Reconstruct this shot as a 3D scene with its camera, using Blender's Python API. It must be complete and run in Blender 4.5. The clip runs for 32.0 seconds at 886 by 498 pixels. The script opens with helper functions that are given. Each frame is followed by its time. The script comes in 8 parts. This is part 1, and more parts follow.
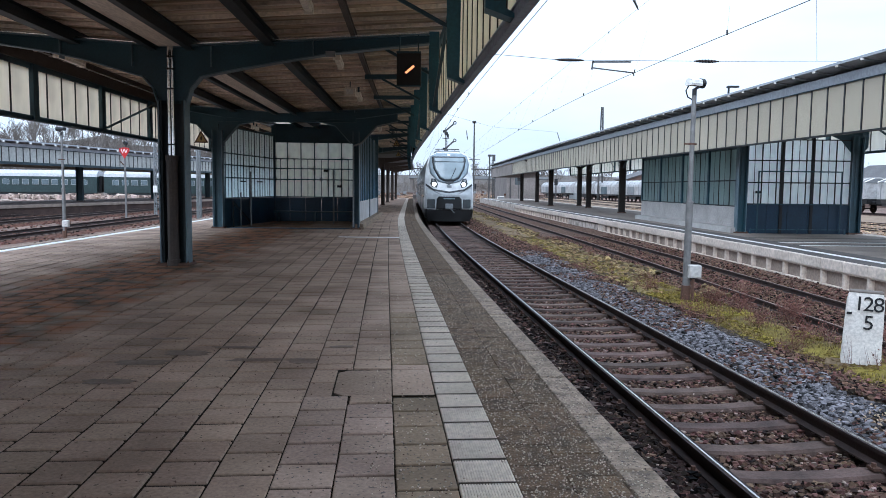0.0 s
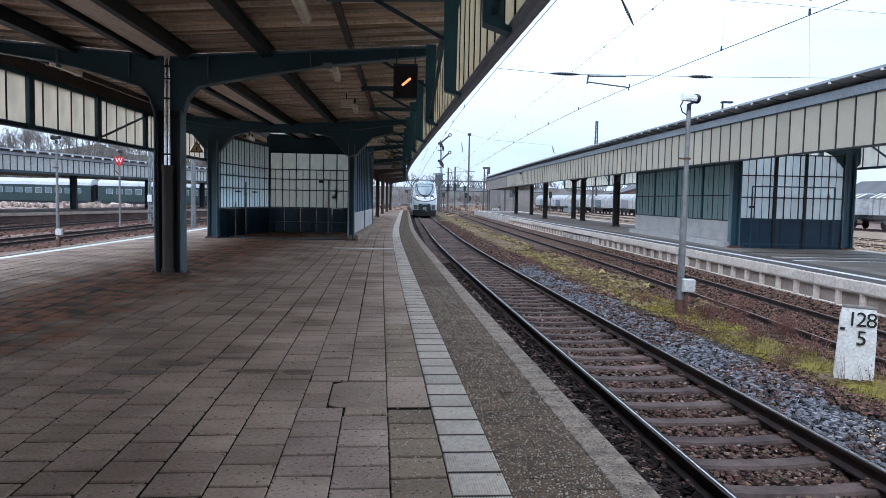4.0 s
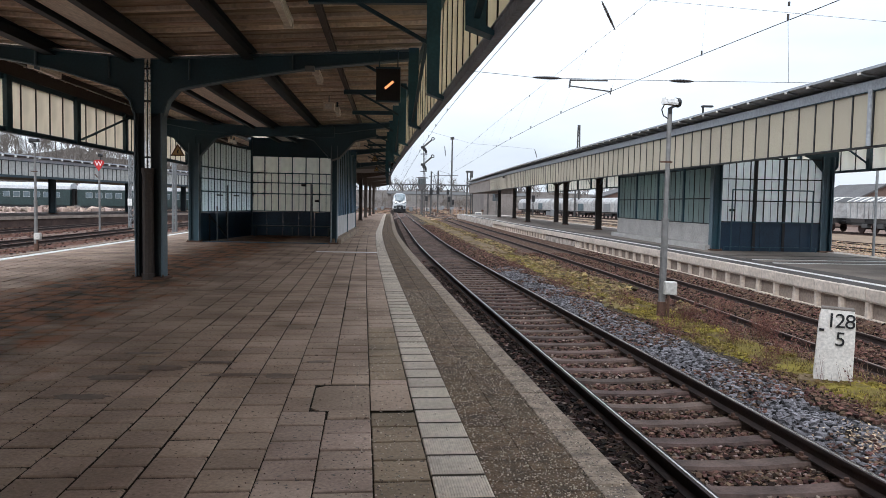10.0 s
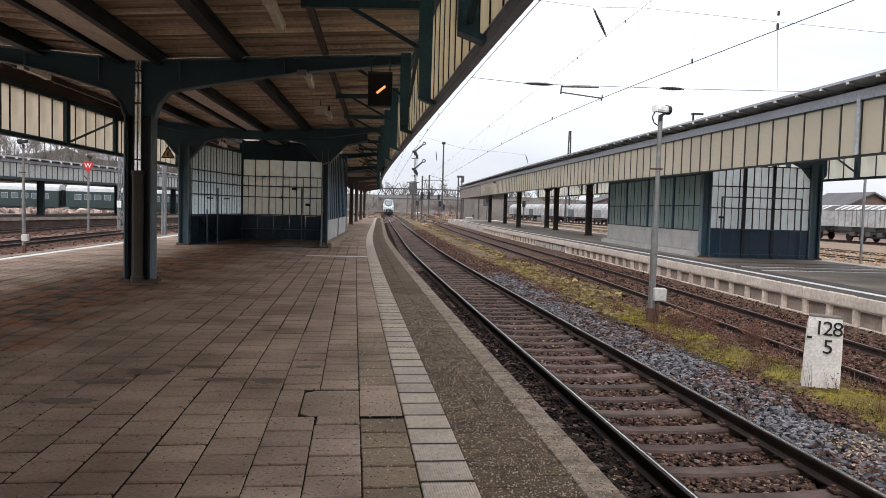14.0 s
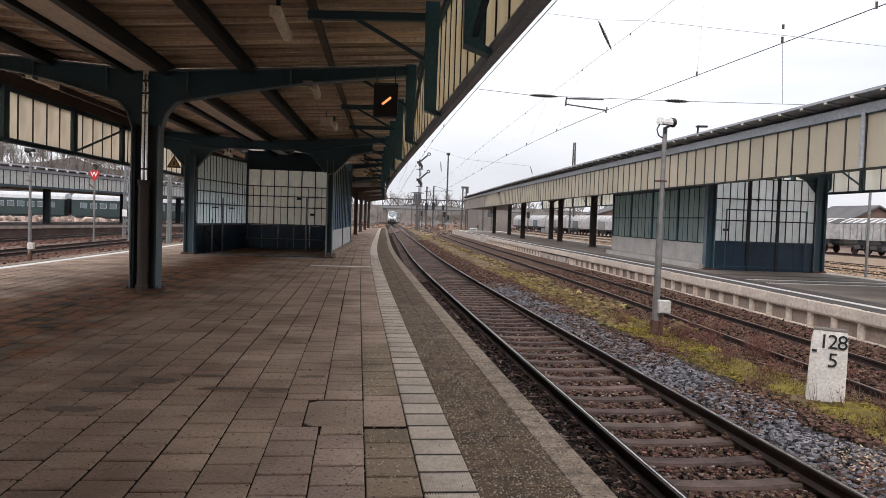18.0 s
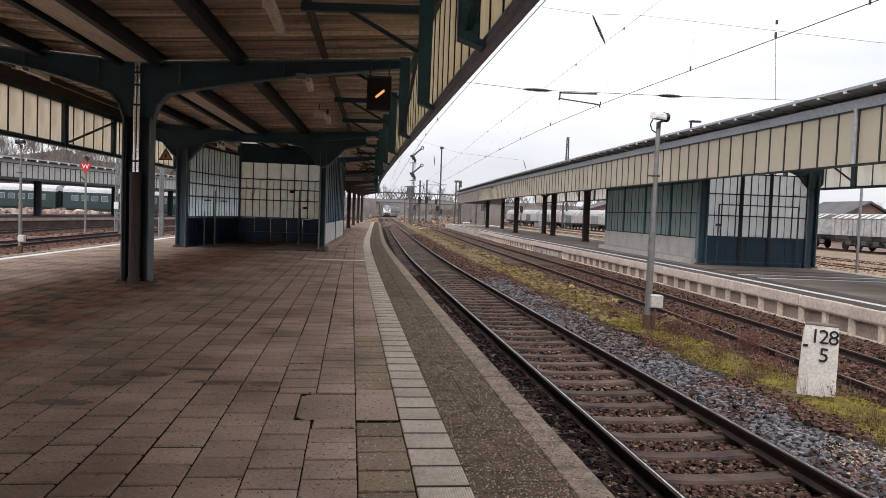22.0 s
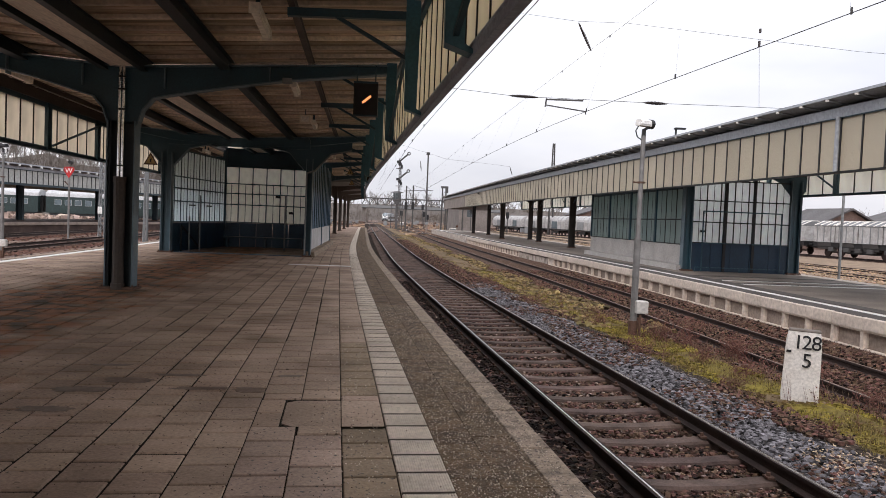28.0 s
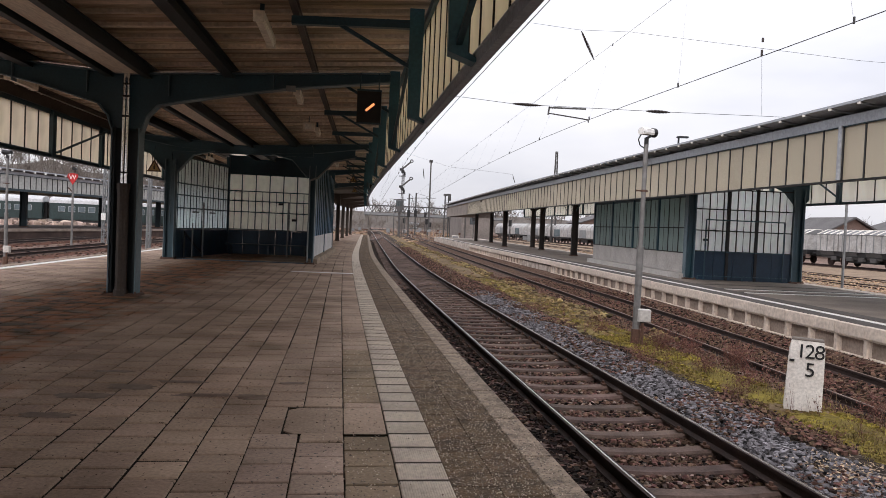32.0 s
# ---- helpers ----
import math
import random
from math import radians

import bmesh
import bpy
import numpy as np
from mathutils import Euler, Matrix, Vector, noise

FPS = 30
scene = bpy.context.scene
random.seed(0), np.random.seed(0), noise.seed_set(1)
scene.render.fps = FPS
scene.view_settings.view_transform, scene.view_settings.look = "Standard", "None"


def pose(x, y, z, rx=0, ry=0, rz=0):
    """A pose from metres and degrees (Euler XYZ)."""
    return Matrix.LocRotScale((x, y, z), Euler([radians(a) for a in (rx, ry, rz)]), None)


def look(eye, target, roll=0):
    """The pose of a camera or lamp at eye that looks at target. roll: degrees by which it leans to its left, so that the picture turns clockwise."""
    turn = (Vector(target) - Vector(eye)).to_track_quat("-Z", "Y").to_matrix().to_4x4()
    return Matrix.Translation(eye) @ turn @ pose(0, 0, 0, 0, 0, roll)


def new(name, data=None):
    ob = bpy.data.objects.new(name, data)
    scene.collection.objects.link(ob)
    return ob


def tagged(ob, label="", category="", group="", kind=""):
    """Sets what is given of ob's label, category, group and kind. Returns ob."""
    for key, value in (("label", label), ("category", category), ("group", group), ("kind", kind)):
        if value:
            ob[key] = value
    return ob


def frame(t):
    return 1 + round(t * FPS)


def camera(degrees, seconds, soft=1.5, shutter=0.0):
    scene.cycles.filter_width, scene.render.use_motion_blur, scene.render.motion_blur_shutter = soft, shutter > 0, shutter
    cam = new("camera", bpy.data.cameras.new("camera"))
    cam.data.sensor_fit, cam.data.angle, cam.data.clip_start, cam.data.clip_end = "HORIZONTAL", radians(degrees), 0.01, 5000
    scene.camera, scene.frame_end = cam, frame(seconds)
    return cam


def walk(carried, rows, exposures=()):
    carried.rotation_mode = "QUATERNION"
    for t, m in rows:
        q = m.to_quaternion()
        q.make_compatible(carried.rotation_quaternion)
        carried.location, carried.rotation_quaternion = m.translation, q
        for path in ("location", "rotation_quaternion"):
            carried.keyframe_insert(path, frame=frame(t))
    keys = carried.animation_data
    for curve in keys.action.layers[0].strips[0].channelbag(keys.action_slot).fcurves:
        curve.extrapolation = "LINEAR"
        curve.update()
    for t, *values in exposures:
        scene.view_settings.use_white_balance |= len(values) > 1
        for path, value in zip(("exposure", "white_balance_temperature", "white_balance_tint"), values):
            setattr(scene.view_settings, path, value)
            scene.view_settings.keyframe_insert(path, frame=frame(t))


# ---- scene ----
cam = camera(62, 32.0, soft=0.6)
PATH = [
    (0.0, pose(0.023, 0.024, 1.548, 85.251, -0.561, 0.290)),
    (0.5, pose(0.023, 0.029, 1.555, 85.289, -0.941, 0.110)),
    (1.0, pose(0.012, 0.025, 1.551, 85.261, -1.055, 0.006)),
    (1.5, pose(0.004, 0.025, 1.551, 85.556, -0.768, 0.756)),
    (2.0, pose(0.001, 0.039, 1.547, 85.572, -0.447, 0.645)),
    (2.5, pose(0.012, 0.024, 1.551, 86.335, -1.468, 0.511)),
    (3.0, pose(0.004, 0.018, 1.551, 86.209, -0.792, 0.952)),
    (3.5, pose(0.006, 0.012, 1.552, 86.159, -1.108, -0.128)),
    (5.5, pose(0.004, 0.014, 1.552, 86.284, -1.050, -0.121)),
    (6.0, pose(0.014, 0.004, 1.553, 86.357, -1.010, -0.336)),
    (6.5, pose(0.002, 0.005, 1.548, 86.551, -1.079, -0.539)),
    (7.0, pose(0.006, -0.001, 1.549, 86.610, -1.129, -0.737)),
    (7.5, pose(0.006, 0.014, 1.550, 86.607, -1.017, -0.742)),
    (8.0, pose(0.006, 0.006, 1.547, 86.625, -0.969, -0.692)),
    (8.5, pose(0.008, 0.009, 1.550, 86.361, -1.002, -0.892)),
    (9.0, pose(0.007, 0.009, 1.546, 86.358, -1.105, -1.144)),
    (9.5, pose(0.010, 0.009, 1.549, 86.324, -1.284, -1.236)),
    (10.0, pose(0.007, 0.020, 1.542, 86.489, -1.042, -1.443)),
    (10.5, pose(0.008, 0.021, 1.549, 86.719, -1.168, -1.395)),
    (11.0, pose(0.008, 0.019, 1.546, 86.697, -1.138, -1.301)),
    (11.5, pose(0.013, 0.020, 1.547, 86.771, -1.309, -1.960)),
    (12.0, pose(0.007, 0.020, 1.548, 86.719, -1.307, -2.105)),
    (12.5, pose(0.011, 0.021, 1.546, 86.734, -1.196, -1.860)),
    (13.0, pose(0.009, 0.011, 1.551, 86.818, -1.296, -1.883)),
    (13.5, pose(0.006, 0.012, 1.549, 86.970, -1.374, -1.837)),
    (14.0, pose(0.005, 0.021, 1.549, 86.864, -1.518, -2.155)),
    (14.5, pose(0.011, 0.029, 1.545, 86.679, -1.506, -2.144)),
    (16.5, pose(0.009, 0.003, 1.551, 87.310, -1.692, -1.565)),
    (17.0, pose(0.003, -0.002, 1.554, 87.404, -1.857, -1.757)),
    (17.5, pose(0.010, -0.012, 1.549, 87.573, -1.796, -1.764)),
    (18.0, pose(-0.001, 0.001, 1.552, 87.681, -1.860, -1.826)),
    (18.5, pose(0.001, -0.007, 1.549, 87.632, -1.866, -1.570)),
    (19.0, pose(-0.000, 0.000, 1.550, 87.570, -1.800, -1.700)),
    (19.5, pose(0.003, 0.012, 1.551, 87.448, -1.927, -1.924)),
    (20.0, pose(0.005, 0.017, 1.549, 87.227, -2.096, -2.207)),
    (20.5, pose(0.003, 0.010, 1.552, 87.158, -2.122, -2.388)),
    (21.0, pose(-0.002, 0.015, 1.544, 87.264, -2.162, -2.350)),
    (21.5, pose(0.004, 0.011, 1.546, 87.253, -1.972, -2.457)),
    (22.0, pose(-0.001, 0.017, 1.549, 87.232, -2.101, -2.357)),
    (22.5, pose(0.003, 0.024, 1.544, 87.024, -2.082, -2.488)),
    (23.0, pose(-0.002, 0.020, 1.548, 87.304, -2.270, -2.773)),
    (23.5, pose(-0.003, 0.020, 1.548, 87.255, -2.292, -2.701)),
    (24.0, pose(-0.002, 0.017, 1.548, 87.648, -2.317, -2.650)),
    (24.5, pose(0.001, 0.018, 1.549, 87.590, -2.318, -2.900)),
    (25.0, pose(0.002, 0.021, 1.545, 87.525, -2.295, -2.822)),
    (25.5, pose(0.002, 0.028, 1.546, 87.436, -2.482, -3.162)),
    (27.5, pose(0.001, 0.020, 1.544, 87.506, -2.233, -3.470)),
    (28.0, pose(-0.001, 0.021, 1.549, 87.718, -2.276, -3.414)),
    (28.5, pose(-0.000, 0.011, 1.548, 87.853, -2.401, -3.027)),
    (29.0, pose(0.005, 0.009, 1.549, 87.848, -2.448, -3.338)),
    (29.5, pose(-0.001, 0.007, 1.551, 87.980, -2.415, -3.442)),
    (30.0, pose(-0.003, 0.008, 1.552, 88.186, -2.422, -3.241)),
    (30.5, pose(0.003, -0.000, 1.552, 88.459, -2.346, -3.190)),
    (31.0, pose(-0.000, 0.005, 1.553, 88.339, -2.361, -3.392)),
    (31.5, pose(0.002, 0.013, 1.553, 88.159, -2.441, -3.500)),
    (32.0, pose(-0.003, 0.012, 1.551, 88.296, -2.455, -3.213)),
]
EXPO = [(0.0, 0.12, 5200, 8), (3.0, 0.10, 5100, 8), (7.2, 0.08, 5200, 8), (8.0, 0.0, 5750, 10), (12.0, -0.03, 5950, 10), (14.0, -0.03, 6250, 13), (19.0, -0.11, 6400, 15), (25.0, -0.10, 6400, 16), (32.0, -0.20, 6450, 17)]

walk(cam, PATH, EXPO)

# ---- world and light: bright overcast winter day ----
world = bpy.data.worlds.new("overcast_sky")
scene.world = world
world.use_nodes = True
_n, _l = world.node_tree.nodes, world.node_tree.links
_n.clear()
_out = _n.new("ShaderNodeOutputWorld")
_bg = _n.new("ShaderNodeBackground")
_sky = _n.new("ShaderNodeTexSky")
_sky.sky_type, _sky.sun_disc = "NISHITA", False
_sky.sun_elevation, _sky.sun_rotation = radians(37), radians(207)
_sky.dust_density, _sky.air_density = 4.0, 1.0
_co = _n.new("ShaderNodeTexCoord")
_map = _n.new("ShaderNodeMapping")
_map.inputs["Scale"].default_value = (1.0, 1.0, 3.6)
_noi = _n.new("ShaderNodeTexNoise")
_noi.inputs["Scale"].default_value, _noi.inputs["Detail"].default_value = 2.2, 6.0
_ramp = _n.new("ShaderNodeValToRGB")
_ramp.color_ramp.elements[0].position, _ramp.color_ramp.elements[0].color = 0.34, (7.3, 7.6, 7.95, 1)
_ramp.color_ramp.elements[1].position, _ramp.color_ramp.elements[1].color = 0.62, (9.4, 9.6, 9.6, 1)
_mix = _n.new("ShaderNodeMix")
_mix.data_type = "RGBA"
_mix.inputs["Factor"].default_value = 0.88
_l.new(_co.outputs["Generated"], _map.inputs["Vector"])
_l.new(_map.outputs["Vector"], _noi.inputs["Vector"])
_l.new(_noi.outputs["Fac"], _ramp.inputs["Fac"])
_l.new(_sky.outputs["Color"], _mix.inputs["A"])
_l.new(_ramp.outputs["Color"], _mix.inputs["B"])
# an overcast sky is brighter overhead than at the horizon
_sep = _n.new("ShaderNodeSeparateXYZ")
_gr = _n.new("ShaderNodeMapRange")
_gr.inputs["From Min"].default_value, _gr.inputs["From Max"].default_value = 0.05, 0.9
_gr.inputs["To Min"].default_value, _gr.inputs["To Max"].default_value = 0.84, 1.75
_mul = _n.new("ShaderNodeVectorMath")
_mul.operation = "SCALE"
_l.new(_co.outputs["Generated"], _sep.inputs["Vector"])
_l.new(_sep.outputs["Z"], _gr.inputs["Value"])
_l.new(_mix.outputs["Result"], _mul.inputs[0])
_l.new(_gr.outputs["Result"], _mul.inputs["Scale"])
_l.new(_mul.outputs["Vector"], _bg.inputs["Color"])
_l.new(_bg.outputs["Background"], _out.inputs["Surface"])
_bg.inputs["Strength"].default_value = 0.145

sun = new("sun", bpy.data.lights.new("sun", "SUN"))
sun.data.energy, sun.data.angle, sun.data.color = 1.4, radians(45), (1.0, 0.97, 0.93)
sun.matrix_world = look((-28, -55, 48), (0, 0, 0))

# ---- materials ----
def material(name, base, dark=None, rough=0.8, metal=0.0, grain=30.0, stain=1.2, amount=0.5, bump=0.15, bump_scale=None,
             per_piece=0.0, island=False, spec=0.4, speckle=None, streak=None, drip=None, world=False):
    """Base colour broken by large stains and fine grain, with fine relief; pieces vary one by one."""
    m = bpy.data.materials.new(name)
    m.use_nodes = True
    n, l = m.node_tree.nodes, m.node_tree.links
    b = n["Principled BSDF"]
    b.inputs["Roughness"].default_value, b.inputs["Metallic"].default_value = rough, metal
    b.inputs["Specular IOR Level"].default_value = spec
    dark = dark or tuple(c * 0.6 for c in base)
    co = n.new("ShaderNodeTexCoord")
    if streak:
        mp = n.new("ShaderNodeMapping")
        mp.inputs["Scale"].default_value = streak
        l.new(co.outputs["Object"], mp.inputs["Vector"])
        src = mp.outputs["Vector"]
    elif world:
        src = n.new("ShaderNodeNewGeometry").outputs["Position"]
    else:
        src = co.outputs["Object"]
    big = n.new("ShaderNodeTexNoise")
    big.inputs["Scale"].default_value, big.inputs["Detail"].default_value = stain, 5.0
    l.new(src, big.inputs["Vector"])
    rp = n.new("ShaderNodeValToRGB")
    rp.color_ramp.elements[0].position, rp.color_ramp.elements[1].position = 0.38, 0.66
    l.new(big.outputs["Fac"], rp.inputs["Fac"])
    fine = n.new("ShaderNodeTexNoise")
    fine.inputs["Scale"].default_value, fine.inputs["Detail"].default_value = grain, 4.0
    l.new(src, fine.inputs["Vector"])
    mx = n.new("ShaderNodeMix")
    mx.data_type = "RGBA"
    mx.inputs["A"].default_value, mx.inputs["B"].default_value = (*base, 1), (*dark, 1)
    mu = n.new("ShaderNodeMath")
    mu.operation = "MULTIPLY"
    mu.inputs[1].default_value = amount
    l.new(rp.outputs["Color"], mu.inputs[0])
    l.new(mu.outputs[0], mx.inputs["Factor"])
    val = n.new("ShaderNodeMapRange")
    val.inputs["From Min"].default_value, val.inputs["From Max"].default_value = 0.3, 0.7
    val.inputs["To Min"].default_value, val.inputs["To Max"].default_value = 0.8, 1.18
    l.new(fine.outputs["Fac"], val.inputs["Value"])
    hsv = n.new("ShaderNodeHueSaturation")
    l.new(mx.outputs["Result"], hsv.inputs["Color"])
    last = val.outputs["Result"]
    if per_piece:
        if island:
            rnd = n.new("ShaderNodeNewGeometry").outputs["Random Per Island"]
        else:
            rnd = n.new("ShaderNodeObjectInfo").outputs["Random"]
        pr = n.new("ShaderNodeMapRange")
        pr.inputs["To Min"].default_value, pr.inputs["To Max"].default_value = 1 - per_piece, 1 + per_piece
        l.new(rnd, pr.inputs["Value"])
        m2 = n.new("ShaderNodeMath")
        m2.operation = "MULTIPLY"
        l.new(pr.outputs["Result"], m2.inputs[0])
        l.new(last, m2.inputs[1])
        last = m2.outputs[0]
        wn = n.new("ShaderNodeTexWhiteNoise")
        wn.noise_dimensions = "1D"
        l.new(rnd, wn.inputs["W"])
        hr = n.new("ShaderNodeMapRange")
        hr.inputs["To Min"].default_value, hr.inputs["To Max"].default_value = 0.5 - per_piece * 0.03, 0.5 + per_piece * 0.03
        l.new(wn.outputs["Value"], hr.inputs["Value"])
        l.new(hr.outputs["Result"], hsv.inputs["Hue"])
    l.new(last, hsv.inputs["Value"])
    col = hsv.outputs["Color"]
    if speckle:
        vo = n.new("ShaderNodeTexNoise")
        vo.inputs["Scale"].default_value, vo.inputs["Detail"].default_value = speckle[1], 2.0
        l.new(src, vo.inputs["Vector"])
        sr = n.new("ShaderNodeValToRGB")
        sr.color_ramp.elements[0].position, sr.color_ramp.elements[1].position = speckle[2], speckle[2] + 0.04
        l.new(vo.outputs["Fac"], sr.inputs["Fac"])
        sm = n.new("ShaderNodeMix")
        sm.data_type = "RGBA"
        sm.inputs["B"].default_value = (*speckle[0], 1)
        l.new(sr.outputs["Color"], sm.inputs["Factor"])
        l.new(col, sm.inputs["A"])
        col = sm.outputs["Result"]
    if drip:
        # rusty stains along the line below the gutter: x = drip[0] + drip[1] * y
        po = n.new("ShaderNodeNewGeometry").outputs["Position"]
        sx = n.new("ShaderNodeSeparateXYZ")
        l.new(po, sx.inputs[0])

        def calc(op, a, c):
            q = n.new("ShaderNodeMath")
            q.operation = op
            for i, v in enumerate((a, c)):
                if isinstance(v, (int, float)):
                    q.inputs[i].default_value = v
                elif v is not None:
                    l.new(v, q.inputs[i])
            return q.outputs[0]
        off = calc("SUBTRACT", sx.outputs["X"], calc("MULTIPLY_ADD", sx.outputs["Y"], drip[1]))
        off.node.inputs[1].links[0].from_node.inputs[2].default_value = drip[0]
        band = calc("SUBTRACT", 1.0, calc("DIVIDE", calc("ABSOLUTE", off, None), drip[2]))
        st = n.new("ShaderNodeTexNoise")
        st.inputs["Scale"].default_value, st.inputs["Detail"].default_value = 1.3, 8.0
        l.new(po, st.inputs["Vector"])
        st2 = n.new("ShaderNodeMapRange")
        st2.inputs["From Min"].default_value, st2.inputs["From Max"].default_value = 0.02, 0.30
        l.new(calc("ADD", calc("MULTIPLY", band, 0.5), calc("SUBTRACT", st.outputs["Fac"], 0.5)), st2.inputs["Value"])
        sm = n.new("ShaderNodeMix")
        sm.data_type = "RGBA"
        tone = n.new("ShaderNodeValToRGB")
        tone.color_ramp.elements[0].position, tone.color_ramp.elements[0].color = 0.40, (0.045, 0.032, 0.014, 1)
        tone.color_ramp.elements[1].position, tone.color_ramp.elements[1].color = 0.58, (0.235, 0.095, 0.038, 1)
        tn = n.new("ShaderNodeTexNoise")
        tn.inputs["Scale"].default_value, tn.inputs["Detail"].default_value = 2.6, 6.0
        l.new(po, tn.inputs["Vector"])
        l.new(tn.outputs["Fac"], tone.inputs["Fac"])
        l.new(tone.outputs["Color"], sm.inputs["B"])
        l.new(st2.outputs["Result"], sm.inputs["Factor"])
        l.new(col, sm.inputs["A"])
        col = sm.outputs["Result"]
    l.new(col, b.inputs["Base Color"])
    if bump:
        bt = n.new("ShaderNodeTexNoise")
        bt.inputs["Scale"].default_value, bt.inputs["Detail"].default_value = bump_scale or grain * 1.7, 5.0
        l.new(src, bt.inputs["Vector"])
        bp = n.new("ShaderNodeBump")
        bp.inputs["Strength"].default_value, bp.inputs["Distance"].default_value = bump, 0.02
        l.new(bt.outputs["Fac"], bp.inputs["Height"])
        l.new(bp.outputs["Normal"], b.inputs["Normal"])
    return m


def glow(name, colour, strength):
    m = bpy.data.materials.new(name)
    m.use_nodes = True
    b = m.node_tree.nodes["Principled BSDF"]
    b.inputs["Base Color"].default_value = (*colour, 1)
    b.inputs["Emission Color"].default_value, b.inputs["Emission Strength"].default_value = (*colour, 1), strength
    return m


def glass(name, tint, rough, through_part):
    """Dusty glazing: part clear, part scattering."""
    m = bpy.data.materials.new(name)
    m.use_nodes = True
    n, l = m.node_tree.nodes, m.node_tree.links
    b = n["Principled BSDF"]
    b.inputs["Base Color"].default_value, b.inputs["Roughness"].default_value = (*tint, 1), rough
    b.inputs["Transmission Weight"].default_value, b.inputs["IOR"].default_value = through_part, 1.25
    no = n.new("ShaderNodeTexNoise")
    no.inputs["Scale"].default_value = 2.5
    mr = n.new("ShaderNodeMapRange")
    mr.inputs["To Min"].default_value, mr.inputs["To Max"].default_value = rough * 0.6, rough * 1.3
    l.new(no.outputs["Fac"], mr.inputs["Value"])
    l.new(mr.outputs["Result"], b.inputs["Roughness"])
    return m


def frosted(name, tint, amount=0.55):
    """Milky glass that lets daylight glow through."""
    m = bpy.data.materials.new(name)
    m.use_nodes = True
    n, l = m.node_tree.nodes, m.node_tree.links
    b = n["Principled BSDF"]
    b.inputs["Base Color"].default_value, b.inputs["Roughness"].default_value = (*tint, 1), 0.35
    tr = n.new("ShaderNodeBsdfTranslucent")
    tr.inputs["Color"].default_value = (*tint, 1)
    no = n.new("ShaderNodeTexNoise")
    no.inputs["Scale"].default_value, no.inputs["Detail"].default_value = 1.7, 5.0
    hs = n.new("ShaderNodeHueSaturation")
    hs.inputs["Color"].default_value = (*tint, 1)
    mr = n.new("ShaderNodeMapRange")
    mr.inputs["From Min"].default_value, mr.inputs["From Max"].default_value = 0.3, 0.7
    mr.inputs["To Min"].default_value, mr.inputs["To Max"].default_value = 0.86, 1.06
    l.new(no.outputs["Fac"], mr.inputs["Value"])
    l.new(mr.outputs["Result"], hs.inputs["Value"])
    l.new(hs.outputs["Color"], tr.inputs["Color"])
    l.new(hs.outputs["Color"], b.inputs["Base Color"])
    ms = n.new("ShaderNodeMixShader")
    ms.inputs[0].default_value = amount
    l.new(b.outputs[0], ms.inputs[1])
    l.new(tr.outputs[0], ms.inputs[2])
    l.new(ms.outputs[0], n["Material Output"].inputs["Surface"])
    return m


slab_mat = material("concrete_slab", (0.385, 0.275, 0.203), (0.175, 0.115, 0.078), 0.8, grain=38, stain=0.9, amount=0.85, bump=0.3, per_piece=0.13, speckle=((0.11, 0.075, 0.05), 24, 0.66), drip=(-4.8, -0.054, 1.55), world=True)
slab_far_mat = material("concrete_slab_far", (0.385, 0.275, 0.203), (0.175, 0.115, 0.078), 0.8, grain=38, stain=0.9, amount=0.85, bump=0.3, per_piece=0.13, island=True, speckle=((0.11, 0.075, 0.05), 24, 0.66), drip=(-4.8, -0.054, 1.55), world=True)
slab_grey_mat = material("grey_violet_slab", (0.385, 0.278, 0.215), (0.18, 0.122, 0.088), 0.8, grain=38, stain=1.2, amount=0.8, bump=0.3, per_piece=0.12, speckle=((0.1, 0.08, 0.07), 30, 0.64), world=True)
slab_olive_mat = material("olive_brown_slab", (0.275, 0.20, 0.13), (0.13, 0.09, 0.056), 0.85, grain=38, stain=1.2, amount=0.8, bump=0.35, per_piece=0.1, speckle=((0.08, 0.06, 0.045), 30, 0.64), world=True)
edge_slab_mat = material("gritted_slab", (0.13, 0.082, 0.044), (0.042, 0.026, 0.014), 0.9, grain=45, stain=6.0, amount=0.85, bump=0.8, bump_scale=45, per_piece=0.14, island=True, speckle=((0.35, 0.25, 0.17), 70, 0.64), world=True)
joint_mat = material("mossy_joint", (0.014, 0.010, 0.007), (0.026, 0.02, 0.01), 0.97, grain=60, bump=0.4, spec=0.1)
tactile_mat = material("white_tactile", (0.66, 0.57, 0.475), (0.40, 0.33, 0.26), 0.92, grain=30, stain=2.5, amount=0.5, bump=0.2, per_piece=0.1, spec=0.12, world=True)
tactile_dirt = material("dirty_tactile", (0.095, 0.073, 0.054), (0.045, 0.035, 0.026), 0.88, grain=30, stain=6, amount=0.7, bump=0.3, per_piece=0.2)
kerb_mat = material("platform_coping", (0.33, 0.25, 0.18), (0.10, 0.073, 0.052), 0.88, grain=30, stain=7.0, amount=0.8, bump=0.5, per_piece=0.1, speckle=((0.07, 0.05, 0.04), 40, 0.6), world=True)
old_wall_mat = material("sooty_brown_wall", (0.085, 0.055, 0.045), (0.035, 0.022, 0.018), 0.95, grain=10, stain=0.8, amount=0.8, bump=0.2)
# darker than the niche frames: shade of the recess is in the colour
niche_mat = material("weathered_shaded_niche", (0.30, 0.24, 0.20), (0.17, 0.132, 0.106), 0.85, grain=18, stain=1.6, amount=0.7, bump=0.15, per_piece=0.1, world=True)
